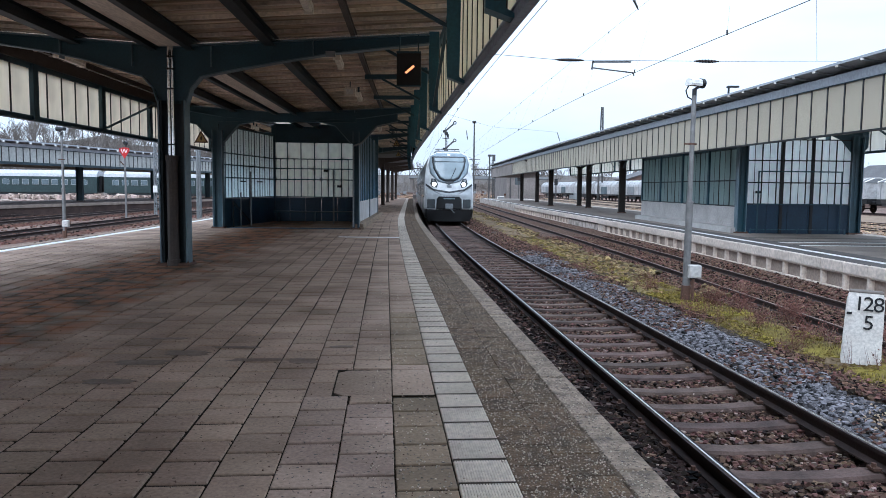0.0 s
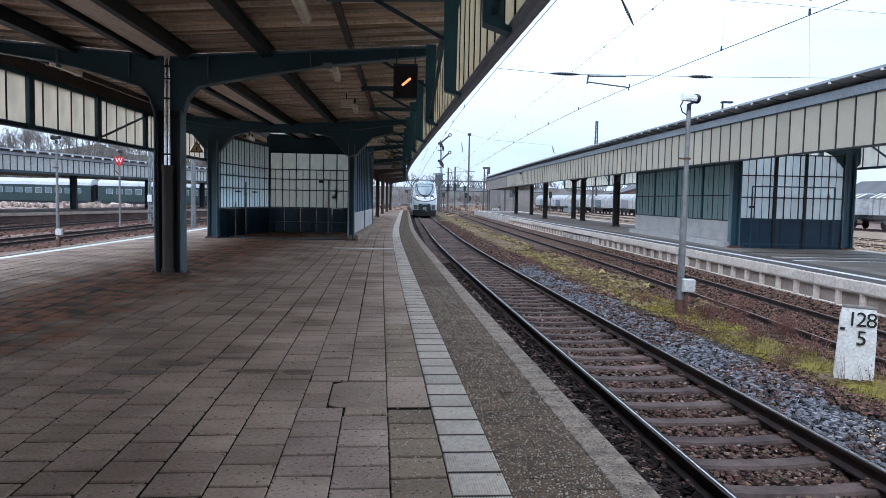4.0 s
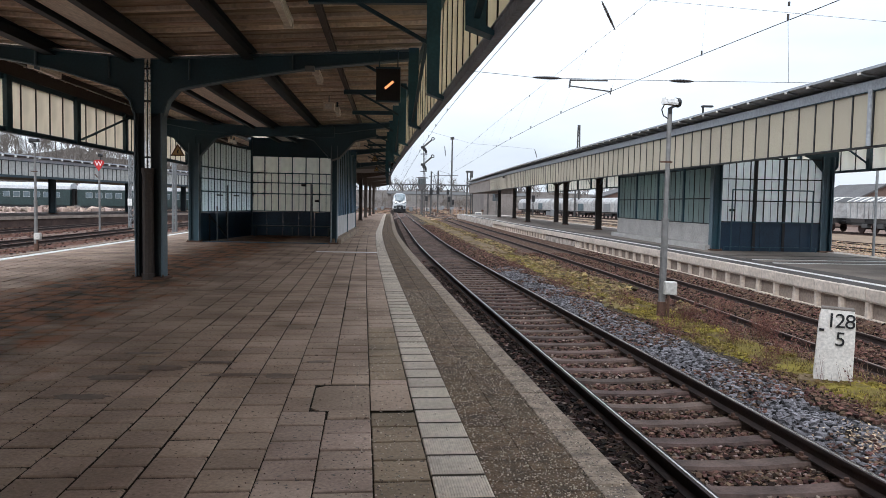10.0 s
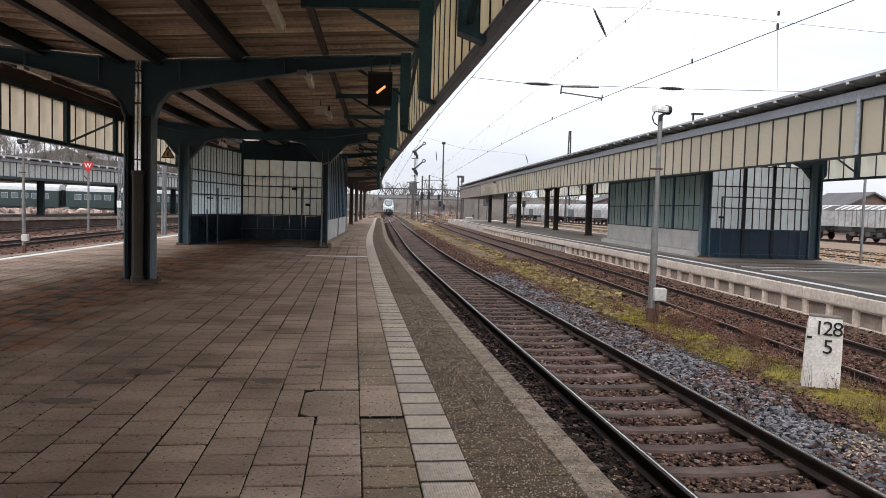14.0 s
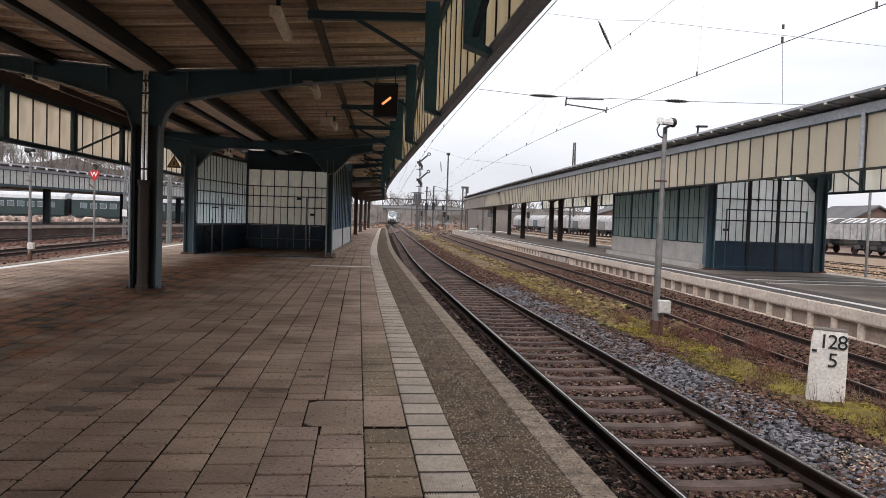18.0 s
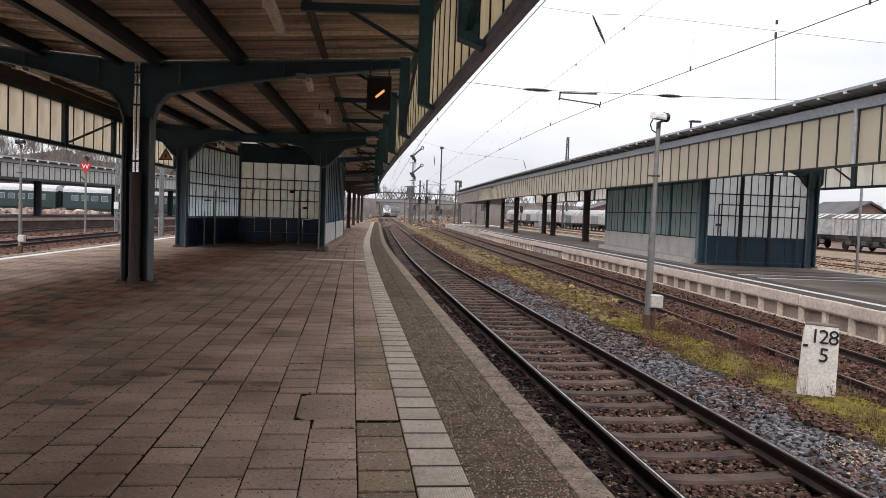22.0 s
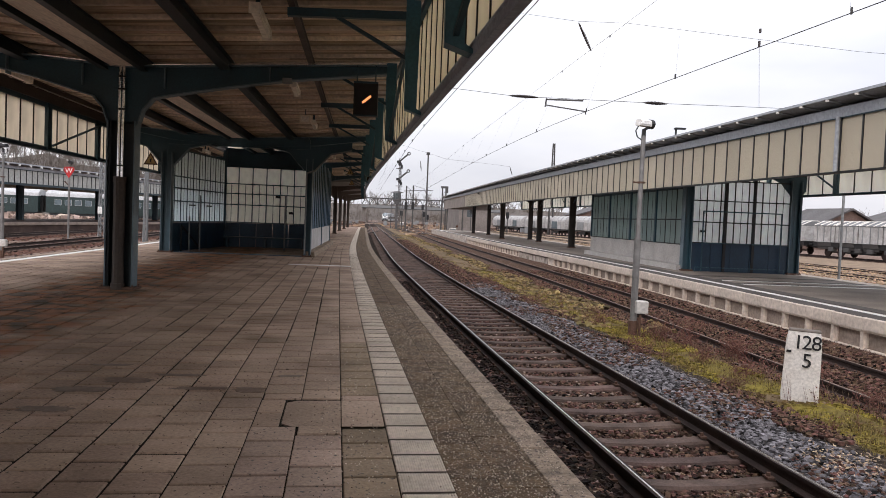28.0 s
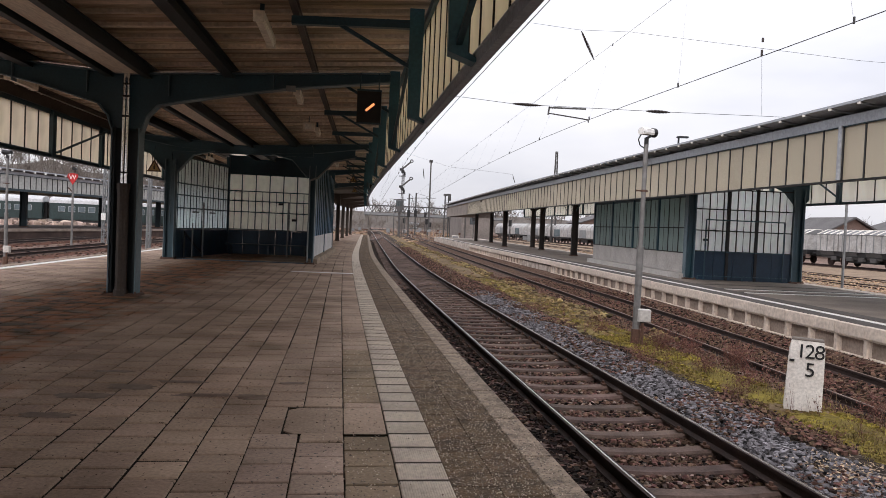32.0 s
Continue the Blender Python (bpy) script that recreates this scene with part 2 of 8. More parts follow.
edge_conc = material("pale_edge_concrete", (0.60, 0.515, 0.44), (0.41, 0.34, 0.285), 0.85, grain=12, stain=0.9, amount=0.5, bump=0.08, per_piece=0.07, world=True)
white_conc = material("pale_concrete", (0.74, 0.71, 0.66), (0.52, 0.48, 0.43), 0.8, grain=25, stain=0.8, amount=0.5, bump=0.12, per_piece=0.06)
line_mat = material("white_line", (0.74, 0.73, 0.70), (0.5, 0.49, 0.46), 0.7, grain=30, stain=3, amount=0.5, bump=0.05)
asphalt_mat = material("platform_asphalt", (0.22, 0.185, 0.155), (0.105, 0.088, 0.074), 0.85, grain=60, stain=0.7, amount=0.7, bump=0.2)
dark_line_mat = material("dark_paving", (0.075, 0.066, 0.06), (0.04, 0.036, 0.033), 0.8, grain=40, bump=0.1)
steel_mat = material("petrol_painted_steel", (0.018, 0.062, 0.088), (0.010, 0.030, 0.042), 0.45, grain=25, stain=1.0, amount=0.6, bump=0.06, spec=0.5)
apron_mat = material("petrol_apron_steel", (0.035, 0.125, 0.175), (0.02, 0.065, 0.09), 0.45, grain=25, stain=1.0, amount=0.6, bump=0.05, spec=0.5)
# pale copy of the steel paint: skylight on the flanges is in the colour
steel_edge = material("skylit_steel_flange", (0.125, 0.18, 0.215), (0.05, 0.09, 0.112), 0.45, grain=25, stain=1.4, amount=0.7, bump=0.05, spec=0.5)
# darker steel for the purlins and the column webs
steel_dark = material("near_black_steel", (0.016, 0.026, 0.032), (0.008, 0.012, 0.015), 0.55, grain=25, stain=1.0, amount=0.6, bump=0.05)
steel_far_mat = material("petrol_painted_steel_far", (0.028, 0.05, 0.062), (0.014, 0.024, 0.03), 0.55, grain=10, stain=0.5, amount=0.6, bump=0.0)
panel_blue = material("petrol_panel", (0.022, 0.12, 0.24), (0.014, 0.07, 0.14), 0.45, grain=20, stain=0.7, amount=0.6, bump=0.05, per_piece=0.08)
dado_mat = material("dark_navy_dado", (0.02, 0.06, 0.105), (0.012, 0.034, 0.058), 0.4, grain=20, stain=1.4, amount=0.7, bump=0.05)
pale_dado = material("pale_grey_dado", (0.56, 0.56, 0.56), (0.40, 0.385, 0.37), 0.6, grain=18, stain=1.5, amount=0.6, bump=0.05)
cream_mat = frosted("cream_glazing", (0.88, 0.80, 0.63), 0.68)
cream_left = frosted("pale_cream_glazing", (0.86, 0.80, 0.69), 0.74)
cream_far = material("cream_panel", (0.435, 0.38, 0.285), (0.37, 0.322, 0.24), 0.5, grain=60, stain=0.3, amount=0.15, bump=0.02, per_piece=0.09)
dado_right = material("weathered_grey_dado", (0.43, 0.41, 0.39), (0.3, 0.28, 0.26), 0.7, grain=18, stain=1.5, amount=0.6, bump=0.05)
dado_front = material("navy_front_dado", (0.010, 0.034, 0.066), (0.007, 0.022, 0.042), 0.45, grain=20, stain=1.4, amount=0.6, bump=0.05)
grey_board = material("weathered_grey_boards", (0.27, 0.235, 0.21), (0.17, 0.145, 0.13), 0.85, grain=6, stain=0.7, amount=0.6, bump=0.1, per_piece=0.1)
milk_mat = frosted("milky_pane", (0.98, 0.97, 0.90), 0.82)
white_pane = frosted("white_pane", (0.98, 1.0, 1.0), 0.8)
green_pane = frosted("greenish_pane", (0.37, 0.45, 0.44), 0.6)
side_pane = frosted("bluish_pane", (0.86, 0.95, 0.97), 0.8)
clear_pane = glass("clear_pane", (0.85, 0.9, 0.88), 0.12, 0.92)
board_mat = material("roof_boards", (0.62, 0.50, 0.375), (0.25, 0.165, 0.10), 0.85, grain=14, stain=0.9, amount=0.9, bump=0.25, per_piece=0.36, island=True, streak=(0.5, 4.5, 1.0))
batten_mat = material("pale_batten", (0.76, 0.66, 0.55), (0.46, 0.37, 0.28), 0.85, grain=14, stain=1.2, amount=0.6, bump=0.15, per_piece=0.25, island=True)
chip_mat = material("pale_broken_stone", (0.285, 0.21, 0.175), (0.13, 0.09, 0.075), 0.9, grain=40, stain=9, amount=0.6, bump=0.2, per_piece=0.6, island=True)
litter_mat = material("pale_litter", (0.43, 0.35, 0.275), (0.25, 0.2, 0.155), 0.9, grain=40, bump=0.1, per_piece=0.6, island=True)
purlin_mat = material("dusty_purlin", (0.085, 0.07, 0.06), (0.04, 0.033, 0.03), 0.7, grain=20, stain=1.2, amount=0.6, bump=0.05)
added_rooflight_mat = frosted("added_milky_rooflight", (0.97, 0.98, 0.97), 0.95)
red_ballast = material("red_brown_ballast", (0.13, 0.06, 0.04), (0.02, 0.010, 0.008), 0.97, grain=12, stain=5, amount=0.9, bump=0.9, bump_scale=10, speckle=((0.22, 0.15, 0.12), 14, 0.66), spec=0.1)
back_post_mat = material("brown_grey_post", (0.085, 0.07, 0.06), (0.045, 0.037, 0.032), 0.7, grain=10, stain=0.8, amount=0.6, bump=0.0)
dark_post_mat = material("dark_brown_column", (0.034, 0.027, 0.024), (0.018, 0.014, 0.012), 0.6, grain=10, stain=0.8, amount=0.6, bump=0.0)
plaster_mat = material("broken_plaster", (0.56, 0.49, 0.43), (0.20, 0.165, 0.14), 0.9, grain=14, stain=2.6, amount=0.9, bump=0.4)
trough_mat = material("beige_gutter_lining", (0.76, 0.68, 0.57), (0.5, 0.42, 0.33), 0.7, grain=15, stain=0.8, amount=0.6, bump=0.08, streak=(3.0, 0.5, 1.0))
roof_mat = material("grey_roofing", (0.17, 0.175, 0.18), (0.1, 0.1, 0.1), 0.7, grain=12, stain=0.6, amount=0.6, bump=0.1)
gutter_mat = material("grey_sheet_metal", (0.36, 0.38, 0.41), (0.25, 0.26, 0.28), 0.5, metal=0.2, grain=14, stain=0.8, amount=0.4, bump=0.03)
fascia_beam_mat = material("slate_grey_beam", (0.34, 0.39, 0.46), (0.22, 0.255, 0.30), 0.55, grain=20, stain=1.0, amount=0.6, bump=0.05)
white_paint = material("white_paint", (0.80, 0.80, 0.78), (0.6, 0.58, 0.54), 0.55, grain=14, stain=2.2, amount=0.35, bump=0.05)
stone_white = material("whitewashed_stone", (0.73, 0.695, 0.65), (0.46, 0.40, 0.345), 0.85, grain=30, stain=5.0, amount=0.35, bump=0.12)
black_paint = material("black_paint", (0.012, 0.012, 0.013), None, 0.5, grain=20, bump=0.03)
zinc_mat = material("galvanised_steel", (0.23, 0.225, 0.22), (0.15, 0.145, 0.14), 0.5, metal=0.4, grain=9, stain=3.0, amount=0.5, bump=0.03)
pipe_mat = material("zinc_downpipe", (0.94, 0.94, 0.94), (0.8, 0.8, 0.79), 0.2, metal=0.9, grain=20, stain=3.0, amount=0.5, bump=0.03)
brown_pipe = material("brown_standpipe", (0.055, 0.04, 0.032), (0.028, 0.02, 0.016), 0.55, grain=20, stain=2.0, amount=0.6, bump=0.08)
rail_side = material("rusty_rail", (0.036, 0.020, 0.016), (0.014, 0.009, 0.008), 0.85, grain=40, stain=3, amount=0.7, bump=0.2)
rail_top = material("worn_rail_head", (0.60, 0.58, 0.55), (0.40, 0.38, 0.35), 0.25, metal=0.9, grain=30, stain=2, amount=0.4, bump=0.02)
sleeper_mat = material("rust_stained_sleeper", (0.122, 0.080, 0.064), (0.036, 0.023, 0.018), 0.9, grain=30, stain=3.5, amount=0.75, bump=0.4, per_piece=0.3, world=True)
# base kept near-black: the shade between the sleepers is in this colour
shaded_ballast_mat = material("shaded_brown_ballast", (0.032, 0.019, 0.013), (0.004, 0.003, 0.002), 0.97, grain=20, stain=16, amount=0.95, bump=1.0, bump_scale=17, speckle=((0.17, 0.115, 0.09), 24, 0.68), spec=0.1)
worn_ballast_mat = material("weathered_ballast", (0.125, 0.077, 0.056), (0.03, 0.018, 0.013), 0.97, grain=20, stain=9, amount=0.95, bump=1.0, bump_scale=17, speckle=((0.27, 0.2, 0.165), 20, 0.64), spec=0.1)
grey_ballast_mat = material("blue_grey_ballast", (0.05, 0.037, 0.028), (0.008, 0.006, 0.005), 0.97, grain=12, stain=9, amount=0.95, bump=1.0, bump_scale=14, speckle=((0.2, 0.16, 0.13), 16, 0.6), spec=0.1)
stone_mat = material("ballast_stone", (0.118, 0.067, 0.049), (0.028, 0.016, 0.012), 0.94, grain=50, stain=9, amount=0.6, bump=0.3, per_piece=1.0, island=True, spec=0.2)
# darkest stones, for the gap below the platform edge
dark_stone_mat = material("near_black_stone", (0.030, 0.019, 0.015), (0.010, 0.007, 0.006), 0.95, grain=50, stain=9, amount=0.6, bump=0.3, per_piece=1.0, island=True, spec=0.15)
stone_grey = material("blue_grey_stone", (0.150, 0.141, 0.15), (0.048, 0.043, 0.045), 0.92, grain=50, stain=9, amount=0.6, bump=0.3, per_piece=0.95, island=True, spec=0.25)
soil_mat = material("yard_soil", (0.185, 0.118, 0.088), (0.06, 0.036, 0.027), 0.97, grain=9, stain=0.5, amount=0.85, bump=0.7, bump_scale=12, speckle=((0.25, 0.19, 0.15), 12, 0.62))
moss_mat = material("moss_and_grass", (0.205, 0.165, 0.036), (0.09, 0.062, 0.034), 0.97, grain=16, stain=1.5, amount=1.0, bump=1.0, bump_scale=34, spec=0.1)
moss_lump = material("moss_cushion", (0.215, 0.172, 0.034), (0.10, 0.066, 0.034), 0.97, grain=40, stain=1.3, amount=1.0, bump=0.8, bump_scale=60, per_piece=0.35, island=True, spec=0.1)
dry_strip_mat = material("dry_strip_growth", (0.185, 0.135, 0.08), (0.08, 0.055, 0.035), 0.97, grain=10, stain=0.7, amount=0.9, bump=0.9, bump_scale=18, spec=0.1)
grass_mat = material("winter_grass", (0.21, 0.17, 0.045), (0.13, 0.088, 0.042), 0.9, grain=6, stain=1.6, amount=0.9, bump=0.0, per_piece=0.55, island=True)
straw_mat = material("dry_grass", (0.24, 0.17, 0.11), (0.13, 0.088, 0.058), 0.95, grain=7, stain=1.0, amount=0.8, bump=0.5)
dead_leaf_mat = material("pale_dead_leaf", (0.42, 0.31, 0.21), (0.24, 0.16, 0.1), 0.9, grain=20, bump=0.0, per_piece=0.5, island=True)
heap_mat = material("pale_rubble_and_straw", (0.40, 0.31, 0.26), (0.17, 0.12, 0.095), 0.95, grain=6, stain=0.8, amount=0.8, bump=0.2, per_piece=0.6, island=True)
twig_mat = material("reddish_weeds", (0.14, 0.06, 0.045), (0.07, 0.035, 0.025), 0.9, grain=20, bump=0.0, per_piece=0.4, island=True)
bark_mat = material("bare_bark", (0.17, 0.145, 0.125), (0.09, 0.075, 0.065), 0.95, grain=12, stain=2, amount=0.6, bump=0.0)
hill_mat = material("wooded_hillside", (0.125, 0.105, 0.09), (0.055, 0.046, 0.04), 0.97, grain=3.5, stain=0.6, amount=0.85, bump=0.9, bump_scale=2.5)
brick_far = material("red_brown_brickwork", (0.17, 0.115, 0.095), (0.10, 0.07, 0.06), 0.9, grain=6, stain=0.6, amount=0.6, bump=0.1)
render_grey = material("grey_render", (0.21, 0.185, 0.17), (0.12, 0.105, 0.095), 0.9, grain=4, stain=0.5, amount=0.6, bump=0.1)
slate_mat = material("slate_roof", (0.10, 0.095, 0.095), (0.06, 0.055, 0.055), 0.8, grain=5, stain=0.5, amount=0.5, bump=0.2)
steel_grey = material("grey_painted_steel", (0.22, 0.23, 0.235), (0.14, 0.145, 0.15), 0.6, grain=10, stain=0.8, amount=0.5, bump=0.03)
mast_mat = material("weathered_mast_steel", (0.075, 0.073, 0.072), (0.04, 0.037, 0.034), 0.7, grain=14, stain=1.0, amount=0.5, bump=0.05)
wire_mat = material("catenary_wire", (0.05, 0.05, 0.05), None, 0.6, grain=10, bump=0.0)
insulator_mat = material("dark_insulator", (0.035, 0.025, 0.022), None, 0.35, grain=10, bump=0.0)
train_white = material("white_train_paint", (0.66, 0.665, 0.66), (0.61, 0.615, 0.61), 0.3, grain=3, stain=0.4, amount=0.4, bump=0.0, spec=0.4)
train_silver = material("silver_train_paint", (0.25, 0.30, 0.335), (0.22, 0.26, 0.29), 0.3, metal=0.15, grain=3, stain=0.4, amount=0.4, bump=0.0)
train_side = material("grey_train_side", (0.12, 0.14, 0.155), (0.10, 0.115, 0.125), 0.3, metal=0.15, grain=3, stain=0.4, amount=0.4, bump=0.0)
train_pale = material("pale_silver_train_paint", (0.44, 0.46, 0.475), (0.38, 0.40, 0.41), 0.3, grain=3, stain=0.6, amount=0.4, bump=0.0)
train_dark = material("dark_grey_train_paint", (0.04, 0.043, 0.047), None, 0.4, grain=8, bump=0.01)
train_glass = material("dark_train_glass", (0.055, 0.065, 0.07), (0.04, 0.047, 0.05), 0.08, grain=3, stain=0.5, amount=0.5, bump=0.0, spec=0.7)
screen_glass = material("windscreen", (0.25, 0.30, 0.32), (0.17, 0.205, 0.215), 0.08, grain=2, stain=1.0, amount=0.5, bump=0.0, spec=0.7)
green_mat = material("dark_green_coach_paint", (0.026, 0.046, 0.046), (0.017, 0.030, 0.030), 0.35, grain=6, stain=0.8, amount=0.5, bump=0.01)
coach_roof = material("pale_grey_coach_roof", (0.50, 0.51, 0.52), (0.38, 0.385, 0.39), 0.6, grain=5, stain=0.8, amount=0.5, bump=0.02)
wagon_mat = material("silver_grey_wagon", (0.46, 0.455, 0.45), (0.27, 0.255, 0.24), 0.55, metal=0.15, grain=6, stain=1.6, amount=0.7, bump=0.03)
orange_glow = glow("amber_display", (1.0, 0.33, 0.12), 1.5)
head_glow = glow("headlight", (1.0, 0.97, 0.9), 5.0)
red_mat = material("signal_red", (0.50, 0.018, 0.018), (0.32, 0.02, 0.02), 0.5, grain=10, bump=0.02)
yellow_mat = material("faded_yellow_sign", (0.42, 0.30, 0.12), (0.3, 0.2, 0.08), 0.6, grain=10, bump=0.02)
rust_mat = material("rusty_steel", (0.12, 0.065, 0.045), (0.06, 0.035, 0.025), 0.85, grain=25, stain=3, amount=0.6, bump=0.2)

# ---- geometry helpers ----
class Mesh:
    """Collects vertices and faces, then becomes one object."""

    def __init__(self):
        self.v, self.f = [], []

    def add(self, vs, fs):
        k = len(self.v)
        self.v.extend(vs)
        self.f.extend(tuple(i + k for i in f) for f in fs)
        return self

    def box(self, x0, x1, y0, y1, z0, z1, m=None, ch=0.0):
        if ch:
            return self.chbox(x0, x1, y0, y1, z0, z1, ch, m)
        vs = [(x, y, z) for z in (z0, z1) for y in (y0, y1) for x in (x0, x1)]
        if m is not None:
            vs = [tuple(m @ Vector(v)) for v in vs]
        return self.add(vs, [(0, 2, 3, 1), (4, 5, 7, 6), (0, 1, 5, 4), (2, 6, 7, 3), (0, 4, 6, 2), (1, 3, 7, 5)])

    def chbox(self, x0, x1, y0, y1, z0, z1, c, m=None):
        """A box whose top edges are chamfered."""
        vs = [(x0, y0, z0), (x1, y0, z0), (x1, y1, z0), (x0, y1, z0),
              (x0, y0, z1 - c), (x1, y0, z1 - c), (x1, y1, z1 - c), (x0, y1, z1 - c),
              (x0 + c, y0 + c, z1), (x1 - c, y0 + c, z1), (x1 - c, y1 - c, z1), (x0 + c, y1 - c, z1)]
        if m is not None:
            vs = [tuple(m @ Vector(v)) for v in vs]
        fs = [(3, 2, 1, 0), (8, 9, 10, 11)]
        for a in range(4):
            b = (a + 1) % 4
            fs += [(a, b, b + 4, a + 4), (a + 4, b + 4, b + 8, a + 8)]
        return self.add(vs, fs)

    def rod(self, a, b, r, n=6, r2=None, cap=True):
        a, b = Vector(a), Vector(b)
        d = (b - a).normalized()
        u = d.orthogonal().normalized()
        w = d.cross(u)
        r2 = r if r2 is None else r2
        vs = []
        for p, q in ((a, r), (b, r2)):
            for i in range(n):
                t = 2 * math.pi * i / n
                vs.append(tuple(p + (u * math.cos(t) + w * math.sin(t)) * q))
        fs = [(i, (i + 1) % n, n + (i + 1) % n, n + i) for i in range(n)]
        if cap:
            fs += [tuple(reversed(range(n))), tuple(range(n, 2 * n))]
        return self.add(vs, fs)

    def bar(self, a, b, w, h, up=(0, 0, 1)):
        """A square-section bar from a to b."""
        a, b = Vector(a), Vector(b)
        d = (b - a).normalized()
        s = d.cross(Vector(up))
        s = s.normalized() if s.length > 1e-5 else Vector((1, 0, 0))
        t = s.cross(d)
        vs = []
        for p in (a, b):
            for i, j in ((-1, -1), (1, -1), (1, 1), (-1, 1)):
                vs.append(tuple(p + s * (i * w / 2) + t * (j * h / 2)))
        return self.add(vs, [(3, 2, 1, 0), (4, 5, 6, 7), (0, 1, 5, 4), (1, 2, 6, 5), (2, 3, 7, 6), (3, 0, 4, 7)])

    def prism(self, poly, d0, d1, axis="y", m=None):
        """A polygon (in the plane across the axis) pushed from d0 to d1."""
        def at(p, d):
            q = (p[0], d, p[1]) if axis == "y" else (d, p[0], p[1]) if axis == "x" else (p[0], p[1], d)
            return tuple(m @ Vector(q)) if m is not None else q
        n = len(poly)
        vs = [at(p, d0) for p in poly] + [at(p, d1) for p in poly]
        fs = [tuple(range(n)), tuple(reversed(range(n, 2 * n)))] + [(i, n + i, n + (i + 1) % n, (i + 1) % n) for i in range(n)]
        return self.add(vs, fs)

    def sweep(self, f, ys, prof, close=True, zf=None):
        """A section prof of (dx, z) carried along x = f(y)."""
        n = len(prof)
        vs = [(f(y) + p[0], y, p[1] + (zf(y) if zf else 0)) for y in ys for p in prof]
        fs = []
        last = n if close else n - 1
        for k in range(len(ys) - 1):
            for i in range(last):
                j = (i + 1) % n
                fs.append((k * n + i, k * n + j, (k + 1) * n + j, (k + 1) * n + i))
        if close:
            fs += [tuple(reversed(range(n))), tuple((len(ys) - 1) * n + i for i in range(n))]
        return self.add(vs, fs)

    def data(self, name, mat, smooth=False):
        me = bpy.data.meshes.new(name)
        me.from_pydata(self.v, [], self.f)
        for m in (mat if isinstance(mat, (list, tuple)) else [mat]):
            me.materials.append(m)
        bm = bmesh.new()
        bm.from_mesh(me)
        if len(bm.faces) < 60000:
            bmesh.ops.recalc_face_normals(bm, faces=bm.faces)
        bm.to_mesh(me)
        bm.free()
        if smooth:
            me.polygons.foreach_set("use_smooth", [True] * len(me.polygons))
        return me

    def ob(self, name, mat, parent=None, label="", smooth=False, **tags):
        o = new(name, self.data(name, mat, smooth))
        if parent is not None:
            o.parent = parent
        return tagged(o, label, **tags)


def part(name, me, mat, parent, label="", smooth=False):
    """One mesh object under a thing or a part."""
    return me.ob(name, mat, parent, label, smooth)


def thing(name, label, category, group="", kind="", at=None):
    o = new(name)
    o.empty_display_size = 0.2
    if at is not None:
        o.matrix_world = at
    return tagged(o, label, category, group, kind)


def shared(name, me, parent, m):
    """A further piece on shared mesh data."""
    o = new(name, me)
    o.parent = parent
    o.matrix_local = m
    return o


def curve_of(points):
    """A smooth x(y) through the given (y, x)."""
    ys, xs = np.array(points, float).T
    grid = np.arange(-60, 560, 1.0)
    v = np.interp(grid, ys, xs)
    k = np.exp(-0.5 * (np.arange(-15, 16) / 5.0) ** 2)
    k /= k.sum()
    pad = np.concatenate([v[0] + (v[0] - v[1]) * np.arange(15, 0, -1), v, v[-1] + (v[-1] - v[-2]) * np.arange(1, 16)])
    s = np.convolve(pad, k, "valid")
    return lambda y: float(np.interp(y, grid, s))


def steps(a, b, d):
    n = max(1, int(round((b - a) / d)))
    return [a + (b - a) * i / n for i in range(n + 1)]


# ---- plan: everything runs along the gently curved first track ----
track_x = curve_of([(-60, 8.3), (-20, 5.0), (0, 3.35), (5.56, 2.89), (8.6, 2.63), (15.6, 2.05), (28.7, 1.05), (37.6, 0.47), (61, -0.65), (75, -1.35), (115, -3.2),
                    (142, -4.4), (162, -5.3), (182, -6.3), (200, -7.2), (235, -8.7), (260, -9.7), (288, -10.1), (320, -9.6), (345, -8.2), (385, -5.9), (450, 0), (560, 14)])
right_edge_x = curve_of([(-60, 10.6), (-20, 9.6), (0, 9.15), (14, 8.85), (17.3, 8.8), (24.6, 8.65), (34.6, 8.15), (58, 7.0), (105, 5.3), (140, 4.0), (250, 1.0), (560, 12)])
edge_x = lambda y: track_x(y) - 1.82
fascia_x = lambda y: track_x(y) - 2.2
track2_x = lambda y: right_edge_x(y) - 1.65
right_fascia_x = curve_of([(-60, 14.6), (0, 10.95), (10, 10.34), (16, 9.98), (24.6, 9.43), (34.6, 8.81), (58, 7.62), (105, 5.92), (140, 4.62), (250, 1.62), (560, 12.6)])
left_edge_x = curve_of([(-60, -8.6), (0, -10.1), (19.2, -10.8), (28.5, -11.15), (60, -13.0), (110, -15.5), (560, -20)])
left_fascia_x = lambda y: left_edge_x(y) + 1.25
centre_x = curve_of([(-60, -1.6), (0, -4.45), (14.3, -5.24), (27, -5.85), (60, -7.0), (75, -7.4), (110, -8.6), (560, -10)])
RAIL, RAIL2 = -0.55, -0.65
BENT0, BAY = 14.3, 12.7


